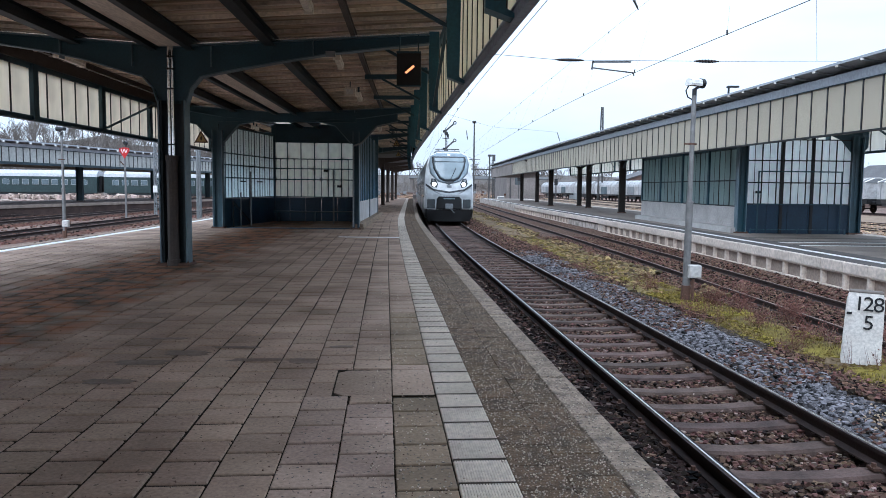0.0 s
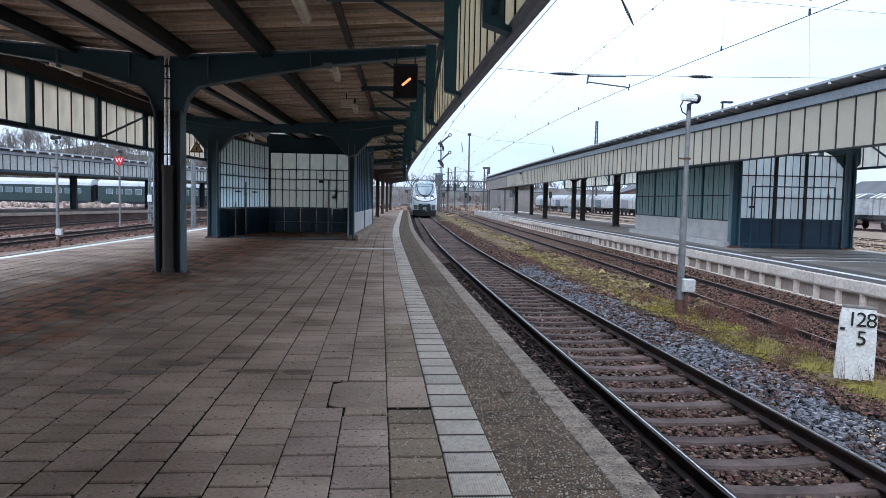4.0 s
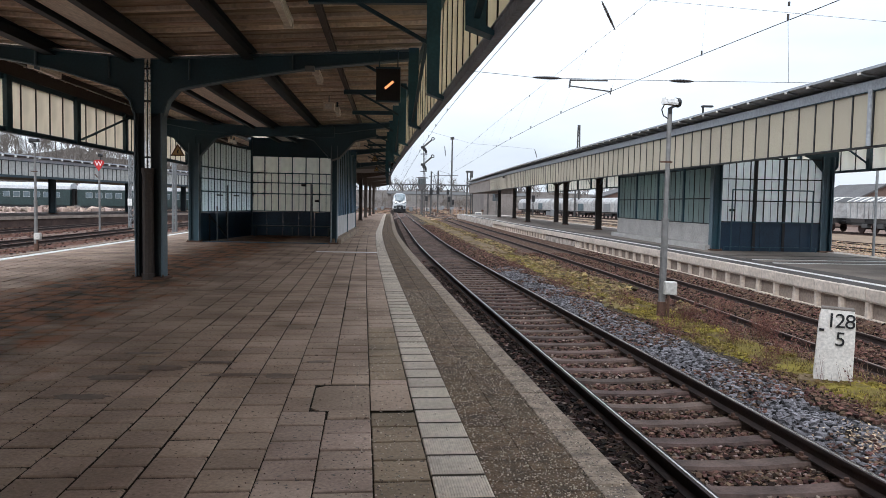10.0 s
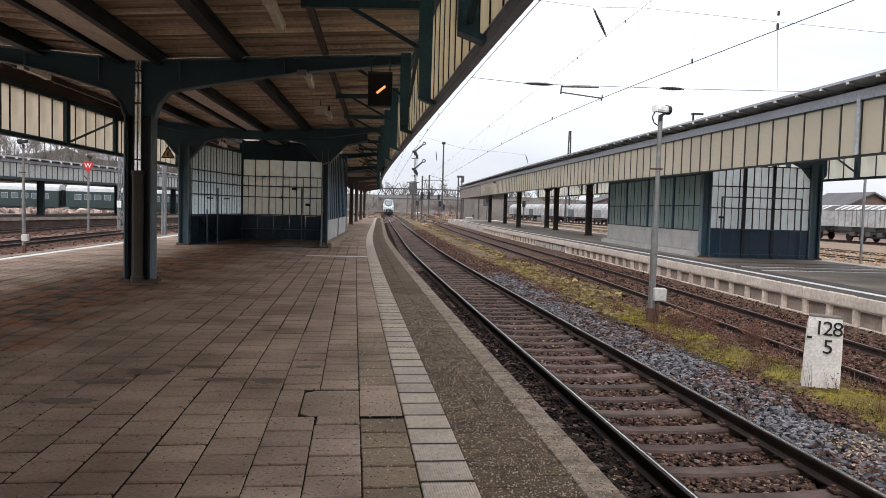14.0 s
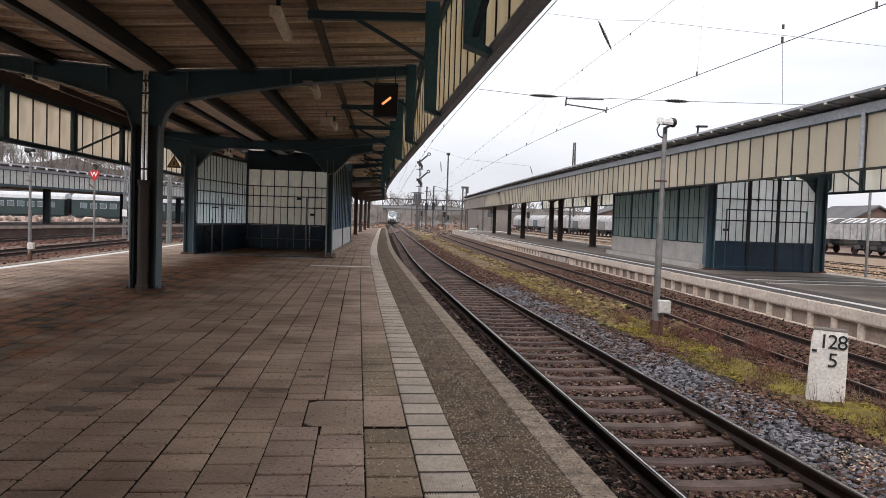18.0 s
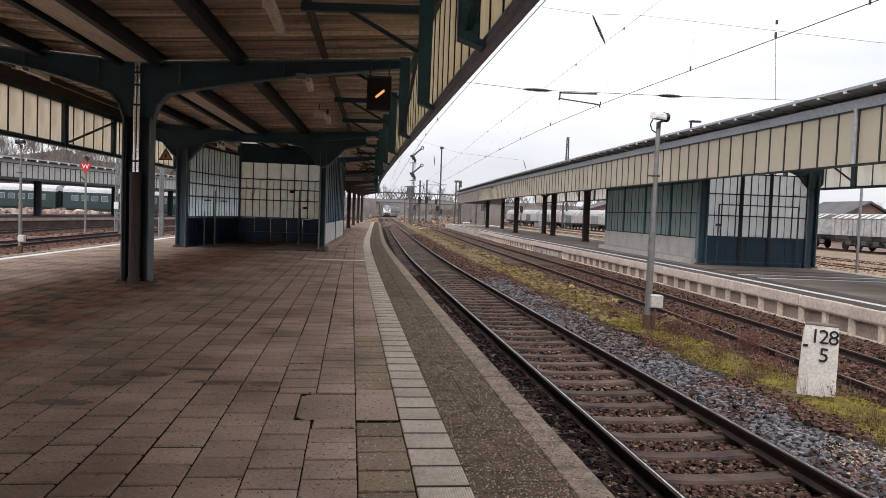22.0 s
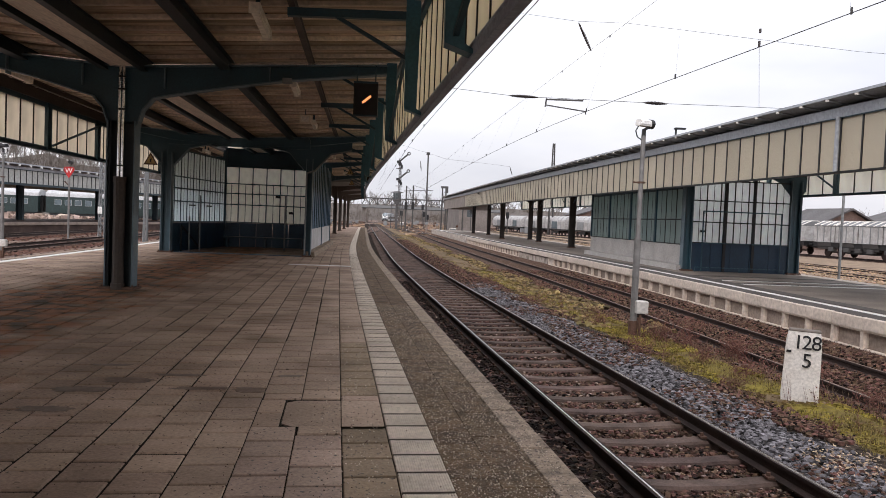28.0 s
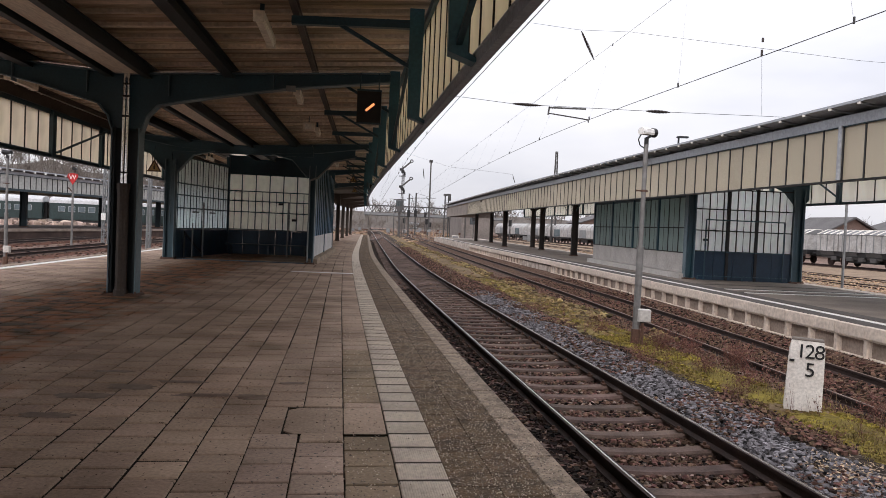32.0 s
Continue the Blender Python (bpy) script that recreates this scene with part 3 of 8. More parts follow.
# ---- ground ----
def ground():
    me = Mesh()
    xs = [-1500, -700, -300, -150, -90, -60, -45, -32, -24, -16, -8, 0, 8, 16, 24, 32, 45, 60, 90, 150, 300, 700, 1500]
    ys = [-300, -120, -60, -30, -10, 0, 10, 20, 30, 45, 60, 80, 110, 150, 200, 260, 340, 450, 700, 1200, 2500]
    for y in ys:
        for x in xs:
            me.v.append((x, y, -0.86 + (noise.noise((x * 0.11, y * 0.11, 0)) * 0.05 if abs(x) < 100 else 0)))
    n = len(xs)
    for j in range(len(ys) - 1):
        for i in range(n - 1):
            me.f.append((j * n + i, j * n + i + 1, (j + 1) * n + i + 1, (j + 1) * n + i))
    me.ob("ground", soil_mat, label="brown gravelly yard soil with dry patches", category="ground", kind="structure")


def bed(name, f, y0, y1, prof, mat, label, amp=0.02):
    """A strip of ground with an uneven surface."""
    me = Mesh()
    ys = steps(y0, y1, 0.6 if y1 - y0 < 120 else 2.0)
    n = len(prof)
    for y in ys:
        for dx, z in prof:
            x = f(y) + dx
            me.v.append((x, y, z + amp * noise.noise((x * 2.3, y * 2.3, 3.1)) + amp * noise.noise((x * 0.6, y * 0.6, 7))))
    for k in range(len(ys) - 1):
        for i in range(n - 1):
            me.f.append((k * n + i, k * n + i + 1, (k + 1) * n + i + 1, (k + 1) * n + i))
    me.ob(name, mat, label=label, category="ground", kind="structure", smooth=True)


ground()
bed("track_bed", track_x, -20, 240, [(-2.0, -0.82), (-1.5, -0.80), (-0.75, -0.82), (0, -0.825), (0.75, -0.82), (1.25, -0.785), (1.8, -0.80)], shaded_ballast_mat,
    "brown rust-stained track ballast, its colour darkened as shade between sleepers")
bed("ballast_shoulder", track_x, -20, 240, [(0.98, -0.79), (1.3, -0.70), (1.75, -0.65), (2.2, -0.69), (2.75, -0.76)], grey_ballast_mat, "fresh blue-grey ballast shoulder", 0.03)
bed("moss_strip", track_x, -20, 33, [(1.95, -0.82), (2.3, -0.725), (2.7, -0.70), (3.1, -0.705), (3.45, -0.755), (3.7, -0.82)], moss_mat, "mossy yellow-green strip between the tracks", 0.05)
bed("dry_strip", track_x, 33, 150, [(1.95, -0.80), (2.3, -0.69), (2.7, -0.655), (3.1, -0.66), (3.45, -0.72), (3.7, -0.80)], dry_strip_mat, "dry brown growth on the strip between the tracks", 0.05)
bed("track_bed_two", track2_x, -20, 260, [(-1.9, -0.84), (-1.4, -0.80), (-0.75, -0.795), (0, -0.80), (0.75, -0.795), (1.15, -0.79), (1.4, -0.70), (1.62, -0.605), (1.72, -0.60)], worn_ballast_mat,
    "brown ballast of the second track")


# ---- tracks ----
def rail_mesh(f, y0, y1, dx, z, step):
    """Foot, web and head, with a worn running surface."""
    side, top = Mesh(), Mesh()
    ys = steps(y0, y1, step)
    side.sweep(lambda y: f(y) + dx, ys, [(-0.07, z - 0.15), (0.07, z - 0.15), (0.07, z - 0.138), (0.012, z - 0.115), (0.012, z - 0.045), (0.036, z - 0.035),
                                         (0.036, z - 0.006), (-0.036, z - 0.006), (-0.036, z - 0.035), (-0.012, z - 0.045), (-0.012, z - 0.115), (-0.07, z - 0.138)])
    top.sweep(lambda y: f(y) + dx, ys, [(-0.014, z - 0.007), (0.014, z - 0.007), (0.008, z), (-0.008, z)])
    return side, top


def sleeper_mesh(long=2.5):
    me = Mesh()
    h = long / 2
    # trapezoid section, dipped in the middle
    for a, b, za, zb in ((-h, -0.95, 0.03, 0.0), (-0.95, -0.58, 0.0, -0.012), (-0.58, -0.25, -0.012, -0.032), (-0.25, 0.25, -0.032, -0.032), (0.25, 0.58, -0.032, -0.012), (0.58, 0.95, -0.012, 0.0), (0.95, h, 0.0, 0.03)):
        vs = []
        for x, z in ((a, za), (b, zb)):
            vs += [(x, -0.13, z - 0.16), (x, 0.13, z - 0.16), (x, 0.105, z - 0.025), (x, 0.085, z), (x, -0.085, z), (x, -0.105, z - 0.025)]
        fs = [(i, (i + 1) % 6, 6 + (i + 1) % 6, 6 + i) for i in range(6)] + [(5, 4, 3, 2, 1, 0), (6, 7, 8, 9, 10, 11)]
        me.add(vs, fs)
    return me


def clip_mesh():
    me = Mesh()
    for s in (-1, 1):
        me.box(s * 0.095 - 0.035, s * 0.095 + 0.035, -0.05, 0.05, 0.0, 0.022)
        me.rod((s * 0.10, 0, 0.02), (s * 0.10, 0, 0.055), 0.02, 6)
    me.box(-0.08, 0.08, -0.08, 0.08, -0.004, 0.006)
    return me


def railway(name, label, f, z, y0, y1, near_end, wear=rail_top, detail=True, sleepers=True):
    t = thing(name, label, "railway track", "tracks of the station", "structure")
    for s in (-0.753, 0.753):
        side, top = rail_mesh(f, y0, y1, s, z, 1.0 if y1 - y0 < 130 else 3.0)
        r = part("rail", side, rail_side, t)
        part("running_surface", top, wear, r, "worn shiny running surface")
    if not sleepers:
        return t
    me = sleeper_mesh().data("sleeper", sleeper_mat)
    cm = clip_mesh().data("rail_clip", rust_mat)
    y = -1.0 - 24 * 0.62 if y0 < 0 else y0
    far = Mesh()
    fm = sleeper_mesh()
    count = 0
    while y < min(y1, 170):
        slope = math.degrees(math.atan((f(y + 0.5) - f(y - 0.5))))
        m = pose(f(y), y, z - 0.152, 0, 0, -slope + random.uniform(-0.6, 0.6))
        if y < near_end:
            o = shared("sleeper", me, t, m)
            if detail and 2 < y < 26:
                for s in (-0.753, 0.753):
                    shared("rail_clip", cm, o, pose(s, 0, 0.002))
            count += 1
        else:
            far.add([tuple(m @ Vector(v)) for v in fm.v], fm.f)
        y += 0.62
    if far.v:
        o = part("far_sleepers", far, sleeper_mat, t, "row of distant sleepers")
        o["kind"] = "stuff"
    return t


railway("railway_track", "curved single track with shiny rails on rust-stained sleepers", track_x, RAIL, -20, 545, 60)
rail_dull = material("dull_rail_head", (0.22, 0.16, 0.13), (0.12, 0.08, 0.06), 0.55, metal=0.5, grain=30, stain=2, amount=0.4, bump=0.03)
railway("railway_track", "rusty little-used track beside the pale platform wall", track2_x, RAIL2, -20, 260, 50, rail_dull, True)
for off, y0, y1 in ((-7.9, 0, 260), (-14.2, 0, 260), (-18.6, 0, 260), (-37.5, 0, 300)):
    bed("siding_bed", (lambda o: lambda y: left_edge_x(y) + o)(off), 0, 130, [(-2.2, -0.87), (-1.6, -0.80), (0, -0.79), (1.6, -0.80), (2.2, -0.87)], red_ballast, "rusty red-brown ballast of a siding", 0.03)
    railway("railway_track", "rusty siding on brown ballast", (lambda o: lambda y: left_edge_x(y) + o)(off), -0.62, y0, y1, 0, rail_dull, False)
for off, y0, y1 in ((17.5, 10, 300), (22.5, 10, 300)):
    railway("railway_track", "rusty siding beyond the far platform", (lambda o: lambda y: right_edge_x(y) + o)(off), -0.62, y0, y1, 0, rail_dull, False)
# station throat: tracks that join the first one
railway("railway_track", "track crossing the station throat", curve_of([(-60, 0), (75, -7.5), (92, -5.2), (110, -3.8), (140, -4.4), (200, -7.3), (560, -60)]), RAIL, 96, 142, 0, rail_dull, False)
railway("railway_track", "track crossing the station throat", curve_of([(-60, 14), (60, 9.5), (95, 6.0), (140, 1.0), (200, -3), (560, -12)]), RAIL2, 110, 330, 0, rail_top, False)
railway("railway_track", "track leading off beneath the bridge", curve_of([(-60, 14), (60, 11.5), (120, 14.0), (200, 16.5), (560, 30)]), RAIL2, 112, 330, 0, rail_dull, False)

railway("railway_track", "throat track beside the second platform", curve_of([(-60, 20), (95, 10.5), (140, 6.5), (200, 1.5), (260, -3), (560, -22)]), RAIL2, 112, 330, 0, rail_dull, False)
railway("railway_track", "throat track bending towards the bridge", curve_of([(-60, 0), (100, -14), (150, -13.5), (220, -13.2), (300, -12), (560, -2)]), RAIL2, 108, 330, 0, rail_top, False)
railway("railway_track", "throat track bending towards the bridge", curve_of([(-60, 0), (100, -19), (150, -18.6), (220, -17.5), (300, -15), (560, 0)]), RAIL2, 108, 330, 0, rail_dull, False)


# ---- first platform ----
PLAT_Y0, PLAT_Y1 = -16.0, 104.0


def sheet_between(fa, fb, ys, z, skirt):
    """A body from fa to fb, with sides down to skirt."""
    me = Mesh()
    for y in ys:
        a, b = fa(y), fb(y)
        me.v += [(a, y, skirt), (a, y, z), (b, y, z), (b, y, skirt)]
    for k in range(len(ys) - 1):
        for i in range(3):
            me.f.append((k * 4 + i, k * 4 + i + 1, k * 4 + 5 + i, k * 4 + 4 + i))
    me.f += [(3, 2, 1, 0), tuple(len(ys) * 4 - 4 + i for i in range(4))]
    return me


platform = sheet_between(lambda y: left_edge_x(y) + 0.05, lambda y: edge_x(y) - 0.06, steps(PLAT_Y0, PLAT_Y1, 2.0), -0.012, -0.85).ob(
    "platform", joint_mat, label="island platform of worn brown-grey concrete slabs", category="platform", kind="structure")
SL = 0.3345
SLX = 0.3265    # width of a slab column
STRIP_W = 0.318
STRIP_R = 0.80      # strip's outer border from the platform edge
kerb_near = 34.0


def slope_deg(f, y):
    return math.degrees(math.atan(f(y + 0.5) - f(y - 0.5)))


def platform_surface():
    # coping stones
    me = Mesh().chbox(-0.23, 0.0, -0.495, 0.495, -0.24, 0.0, 0.015).data("coping_stone", kerb_mat)
    far = Mesh()
    y = PLAT_Y0 + 0.5
    while y < PLAT_Y1:
        m = pose(edge_x(y), y, 0.004, 0, 0, -slope_deg(edge_x, y))
        if 2 < y < kerb_near:
            shared("coping_stone", me, platform, m)
        else:
            far.chbox(-0.23, 0.0, -0.495, 0.495, -0.24, 0.0, 0.015, m)
        y += 1.0
    part("coping_stones", far, kerb_mat, platform)["kind"] = "stuff"
    # tactile strip
    tm = Mesh()
    dirt = Mesh()
    tm.box(-STRIP_W + 0.004, -0.004, -SL / 2 + 0.012, SL / 2 - 0.012, -0.05, -0.003)
    for i in range(20):
        x = -STRIP_W + 0.014 + i * (STRIP_W - 0.028) / 19
        tm.box(x - 0.0045, x + 0.0045, -SL / 2 + 0.018, SL / 2 - 0.016, -0.004, 0.004)
    # soiled lips of each tile, where shoes wear no ribs
    dirt.box(-STRIP_W + 0.006, -0.006, -SL / 2 + 0.009, -SL / 2 + 0.016, -0.02, 0.0015).box(-STRIP_W + 0.006, -0.006, SL / 2 - 0.015, SL / 2 - 0.009, -0.02, 0.0015)
    td = tm.data("tactile_tile", tactile_mat)
    dd = dirt.data("soiled_lip", tactile_dirt)
    far = Mesh()
    y = 4.30 - 60 * SL
    k = 0
    while y < PLAT_Y1:
        m = pose(edge_x(y) - STRIP_R, y, random.uniform(0.002, 0.004), 0, 0, -slope_deg(edge_x, y) + random.uniform(-0.25, 0.25))
        if 2.5 < y < 30:
            shared("soiled_lip", dd, shared("tactile_tile", td, platform, m), Matrix())
        else:
            far.box(-STRIP_W + 0.004, -0.004, -SL / 2 + 0.032, SL / 2 - 0.026, -0.05, 0.0, m)
        y += SL
    part("tactile_tiles", far, tactile_mat, platform)["kind"] = "stuff"
    # gritted slabs between strip and coping
    gr = Mesh()
    y = PLAT_Y0 + 0.2
    while y < PLAT_Y1:
        w = (STRIP_R - 0.235) / 2
        for c in range(2):
            yy = y + (0.17 if c else 0)
            m = pose(edge_x(yy), yy, random.uniform(-0.001, 0.003), 0, 0, -slope_deg(edge_x, yy))
            gr.chbox(-STRIP_R + 0.002 + c * w, -STRIP_R + (c + 1) * w - 0.002, -SL / 2 + 0.002, SL / 2 - 0.002, -0.05, 0, 0.003, m)
        y += SL
    part("gritted_slabs", gr, edge_slab_mat, platform)["kind"] = "stuff"
    # main field, staggered columns
    g, gx = 0.014, 0.005
    one = Mesh().chbox(-SLX + gx, -gx, -SL / 2 + g, SL / 2 - g, -0.045, 0.0, 0.005)
    worn = Mesh().chbox(-SLX + 0.0095, -0.0095, -SL / 2 + 0.017, SL / 2 - 0.017, -0.045, 0.0, 0.008)
    sd, sd_worn = one.data("paving_slab", slab_mat), worn.data("paving_slab", slab_mat)
    sd_grey, sd_olive = one.data("paving_slab", slab_grey_mat), one.data("paving_slab", slab_olive_mat)
    rest = Mesh()
    made = 0
    wide = [random.choice((0.003, 0.008, 0.014)) + 0.0010 * c for c in range(38)]
    for c in range(38):
        y = 4.218 - 60 * SL + (SL / 2 if c % 2 else 0) + (random.uniform(-0.03, 0.03) if c > 3 else 0)
        while y < 64:
            x = edge_x(y) - STRIP_R - STRIP_W - c * SLX
            if x - SLX < left_edge_x(y) + 0.3:
                y += SL
                continue
            lo, hi = y - SL / 2, y + SL / 2
            if c < 3 and hi > 5.45 and lo < 6.21:          # cut round the cover
                if lo < 5.36:
                    hi = 5.456
                elif hi > 6.3:
                    lo = 6.205
                else:
                    y += SL
                    continue
            m = pose(x, y, random.gauss(0.001, 0.0012), random.gauss(0, 0.22), random.gauss(0, 0.2), -slope_deg(edge_x, y) + random.gauss(0, 0.4))
            near = 3.2 < y < 9.2 and c < 17
            if near and made < 290 and hi - lo > SL - 0.01:
                shared("paving_slab", sd_olive if c == 0 else sd_grey if c < 3 and y < 5.6 else sd_worn if c > 3 else sd, platform, m)
                made += 1
            else:
                rest.chbox(-SLX + gx + wide[c] * random.random(), -gx, lo - y + g + max(0.0, random.gauss(0.005, 0.009)), hi - y - g, -0.045, 0.0, 0.008, m)
            y += SL
    part("paving_slabs", rest, slab_far_mat, platform)["kind"] = "stuff"
    # the far part, too far for single slabs
    sheet_between(lambda y: left_edge_x(y) + 0.3, lambda y: edge_x(y) - STRIP_R - STRIP_W - 0.004, steps(64, PLAT_Y1, 2), 0.0, -0.02).ob("far_paving", slab_far_mat, platform)
    # white line along the left edge and across the platform
    sheet_between(lambda y: left_edge_x(y), lambda y: left_edge_x(y) + 0.3, steps(PLAT_Y0, PLAT_Y1, 2), 0.003, -0.3).ob("edge_stones", kerb_mat, platform)
    sheet_between(lambda y: left_edge_x(y) + 0.42, lambda y: left_edge_x(y) + 0.68, steps(PLAT_Y0, 60, 2), 0.008, -0.01).ob("white_line", line_mat, platform)
    lm = Mesh()
    for yy in (22.6,):
        lm.box(-3.3, edge_x(yy) - STRIP_R - STRIP_W, yy, yy + 0.28, -0.01, 0.007)
    part("cross_line", lm, line_mat, platform, "white line across the slabs")


# ---- canopies ----
def roof_z(d):
    return 4.30 + 0.055 * abs(d)


def bent_arm(s, half, y, xc, haunch=True):
    """One cantilever arm: web plate with a haunch, flanges and stiffeners. s: side, half: length."""
    web, fl = Mesh(), Mesh()
    top = [(0.0, 4.16), (half, 4.43)]
    bot = [(half, 4.27), (half * 0.62, 4.06), (half * 0.42, 3.90), (0.78, 3.66), (0.55, 3.60), (0.36, 3.38), (0.27, 3.10), (0.0, 3.10)] if haunch else [(half, 4.27), (half * 0.62, 4.02), (0.4, 3.88), (0.0, 3.86)]
    poly = [(xc + s * p[0], p[1]) for p in top + bot]
    web.prism(poly, y - 0.015, y + 0.015)
    pts = [(xc + s * p[0], p[1]) for p in bot[:-1]]
    for a, b in zip(pts, pts[1:]):
        fl.bar((a[0], y, a[1]), (b[0], y, b[1]), 0.2, 0.022)
    fl.bar((xc, y, 4.165), (xc + s * half, y, 4.435), 0.2, 0.022)
    for d in (0.75, half * 0.55):
        zt = 4.16 + d / half * 0.27
        fl.box(xc + s * d - 0.008, xc + s * d + 0.008, y - 0.09, y + 0.09, (3.72 + 0.1 * d) if haunch else 3.95, zt)
    return web, fl


def steel_column(t, x, y, top=3.15, mat=steel_mat, wide=0.5):
    """Built-up column: web between two flanges on a base plate."""
    me = Mesh()
    h = wide / 2
    me.box(x - h, x + h, y - 0.015, y + 0.015, 0.05, top)
    for s in (-1, 1):
        me.bar((x + s * (h - 0.03), y - 0.1, 0.06), (x + s * (h - 0.03), y - 0.1, top), 0.06, 0.012)
    c = part("column", me, mat, t)
    for s in (-1, 1):
        part("flange", Mesh().box(x + s * h - 0.012, x + s * h + 0.012, y - 0.14, y + 0.14, 0.05, top), steel_edge if mat in (steel_mat, steel_dark) else mat, c)
    pl = Mesh().chbox(x - h - 0.07, x + h + 0.07, y - 0.22, y + 0.22, -0.02, 0.05, 0.015)
    for sx in (-1, 1):
        for sy in (-1, 1):
            pl.rod((x + sx * (h + 0.03), y + sy * 0.17, 0.05), (x + sx * (h + 0.03), y + sy * 0.17, 0.085), 0.02, 6)
    part("base_plate", pl, rust_mat, c, "rusty base plate")
    return c


def fascia(t, f, ys_post, z0, zt, inward, pane, frame_mat, beam_mat, per_bay=7, single=True, top_extra=0.12, deep=0.17, flat=False, bar_w=0.035, slim=False):
    """Hanging glazed apron: bottom beam, posts, glazing bars and panes."""
    lo, hi = ys_post[0], ys_post[-1]
    ys = steps(lo, hi, 1.5)
    o0, o1 = (-0.065, 0.012) if slim else (-0.08, 0.08)
    bm = Mesh().sweep(f, ys, [(o0, z0 - 0.02), (o1, z0 - 0.02), (o1, z0), (o1 - 0.015, z0 + 0.008), (o1 - 0.015, z0 + deep - 0.02), (o1, z0 + deep - 0.012), (o1, z0 + deep),
                              (o0, z0 + deep), (o0, z0 + deep - 0.012), (o0 + 0.015, z0 + deep - 0.02), (o0 + 0.015, z0 + 0.008), (o0, z0)])
    part("bottom_beam", bm, beam_mat, t, "slate-grey bottom beam")
    tb = Mesh().sweep(f, ys, [(-0.06, zt), (0.06, zt), (0.06, zt + top_extra), (-0.06, zt + top_extra)])
    part("top_beam", tb, frame_mat, t)
    for y in ys_post:
        x = f(y) + inward * 0.20
        pm = Mesh()
        if flat:
            part("post", pm.box(f(y) + inward * 0.08 - 0.05, f(y) + inward * 0.08 + 0.05, y - 0.11, y + 0.11, z0, zt + 0.1), frame_mat, t)
            continue
        pm.prism([(x - 0.085, z0 + 0.10), (x + 0.085, z0 + 0.10), (x + 0.1, zt + 0.1), (x - 0.1, zt + 0.1)], y - 0.1, y + 0.1)
        pm.prism([(x - 0.085, z0 + 0.10), (x + 0.085, z0 + 0.10), (f(y) - inward * 0.02, z0 + 0.02), (f(y) + inward * 0.07, z0 + 0.02)], y - 0.1, y + 0.1)
        part("post", pm, frame_mat, t)
    rest, bars = Mesh(), Mesh()
    for a, b in zip(ys_post, ys_post[1:]):
        for i in range(per_bay):
            ya, yb = a + (b - a) * i / per_bay, a + (b - a) * (i + 1) / per_bay
            one = Mesh() if single and ya < single else bars
            one.bar((f(ya), ya, z0 + deep - 0.02), (f(ya), ya, zt + 0.02), bar_w, 0.05, up=(0, 1, 0))
            xa, xb = f(ya), f(yb)
            vs = [(xa - 0.005, ya + 0.02, z0 + deep - 0.01), (xb - 0.005, yb - 0.02, z0 + deep - 0.01), (xb - 0.005, yb - 0.02, zt), (xa - 0.005, ya + 0.02, zt)]
            vs += [(v[0] + 0.01, v[1], v[2]) for v in vs]
            fs = [(0, 1, 2, 3), (7, 6, 5, 4), (0, 4, 5, 1), (1, 5, 6, 2), (2, 6, 7, 3), (3, 7, 4, 0)]
            if single and ya < single:
                part("glazed_panel", Mesh().add(vs, fs), pane, t)
                part("glazing_bar", one, black_paint, t)
            else:
                rest.add(vs, fs)
    if rest.v:
        part("far_bars", bars, black_paint, t)["kind"] = "stuff"
        part("far_panels", rest, pane, t)["kind"] = "stuff"


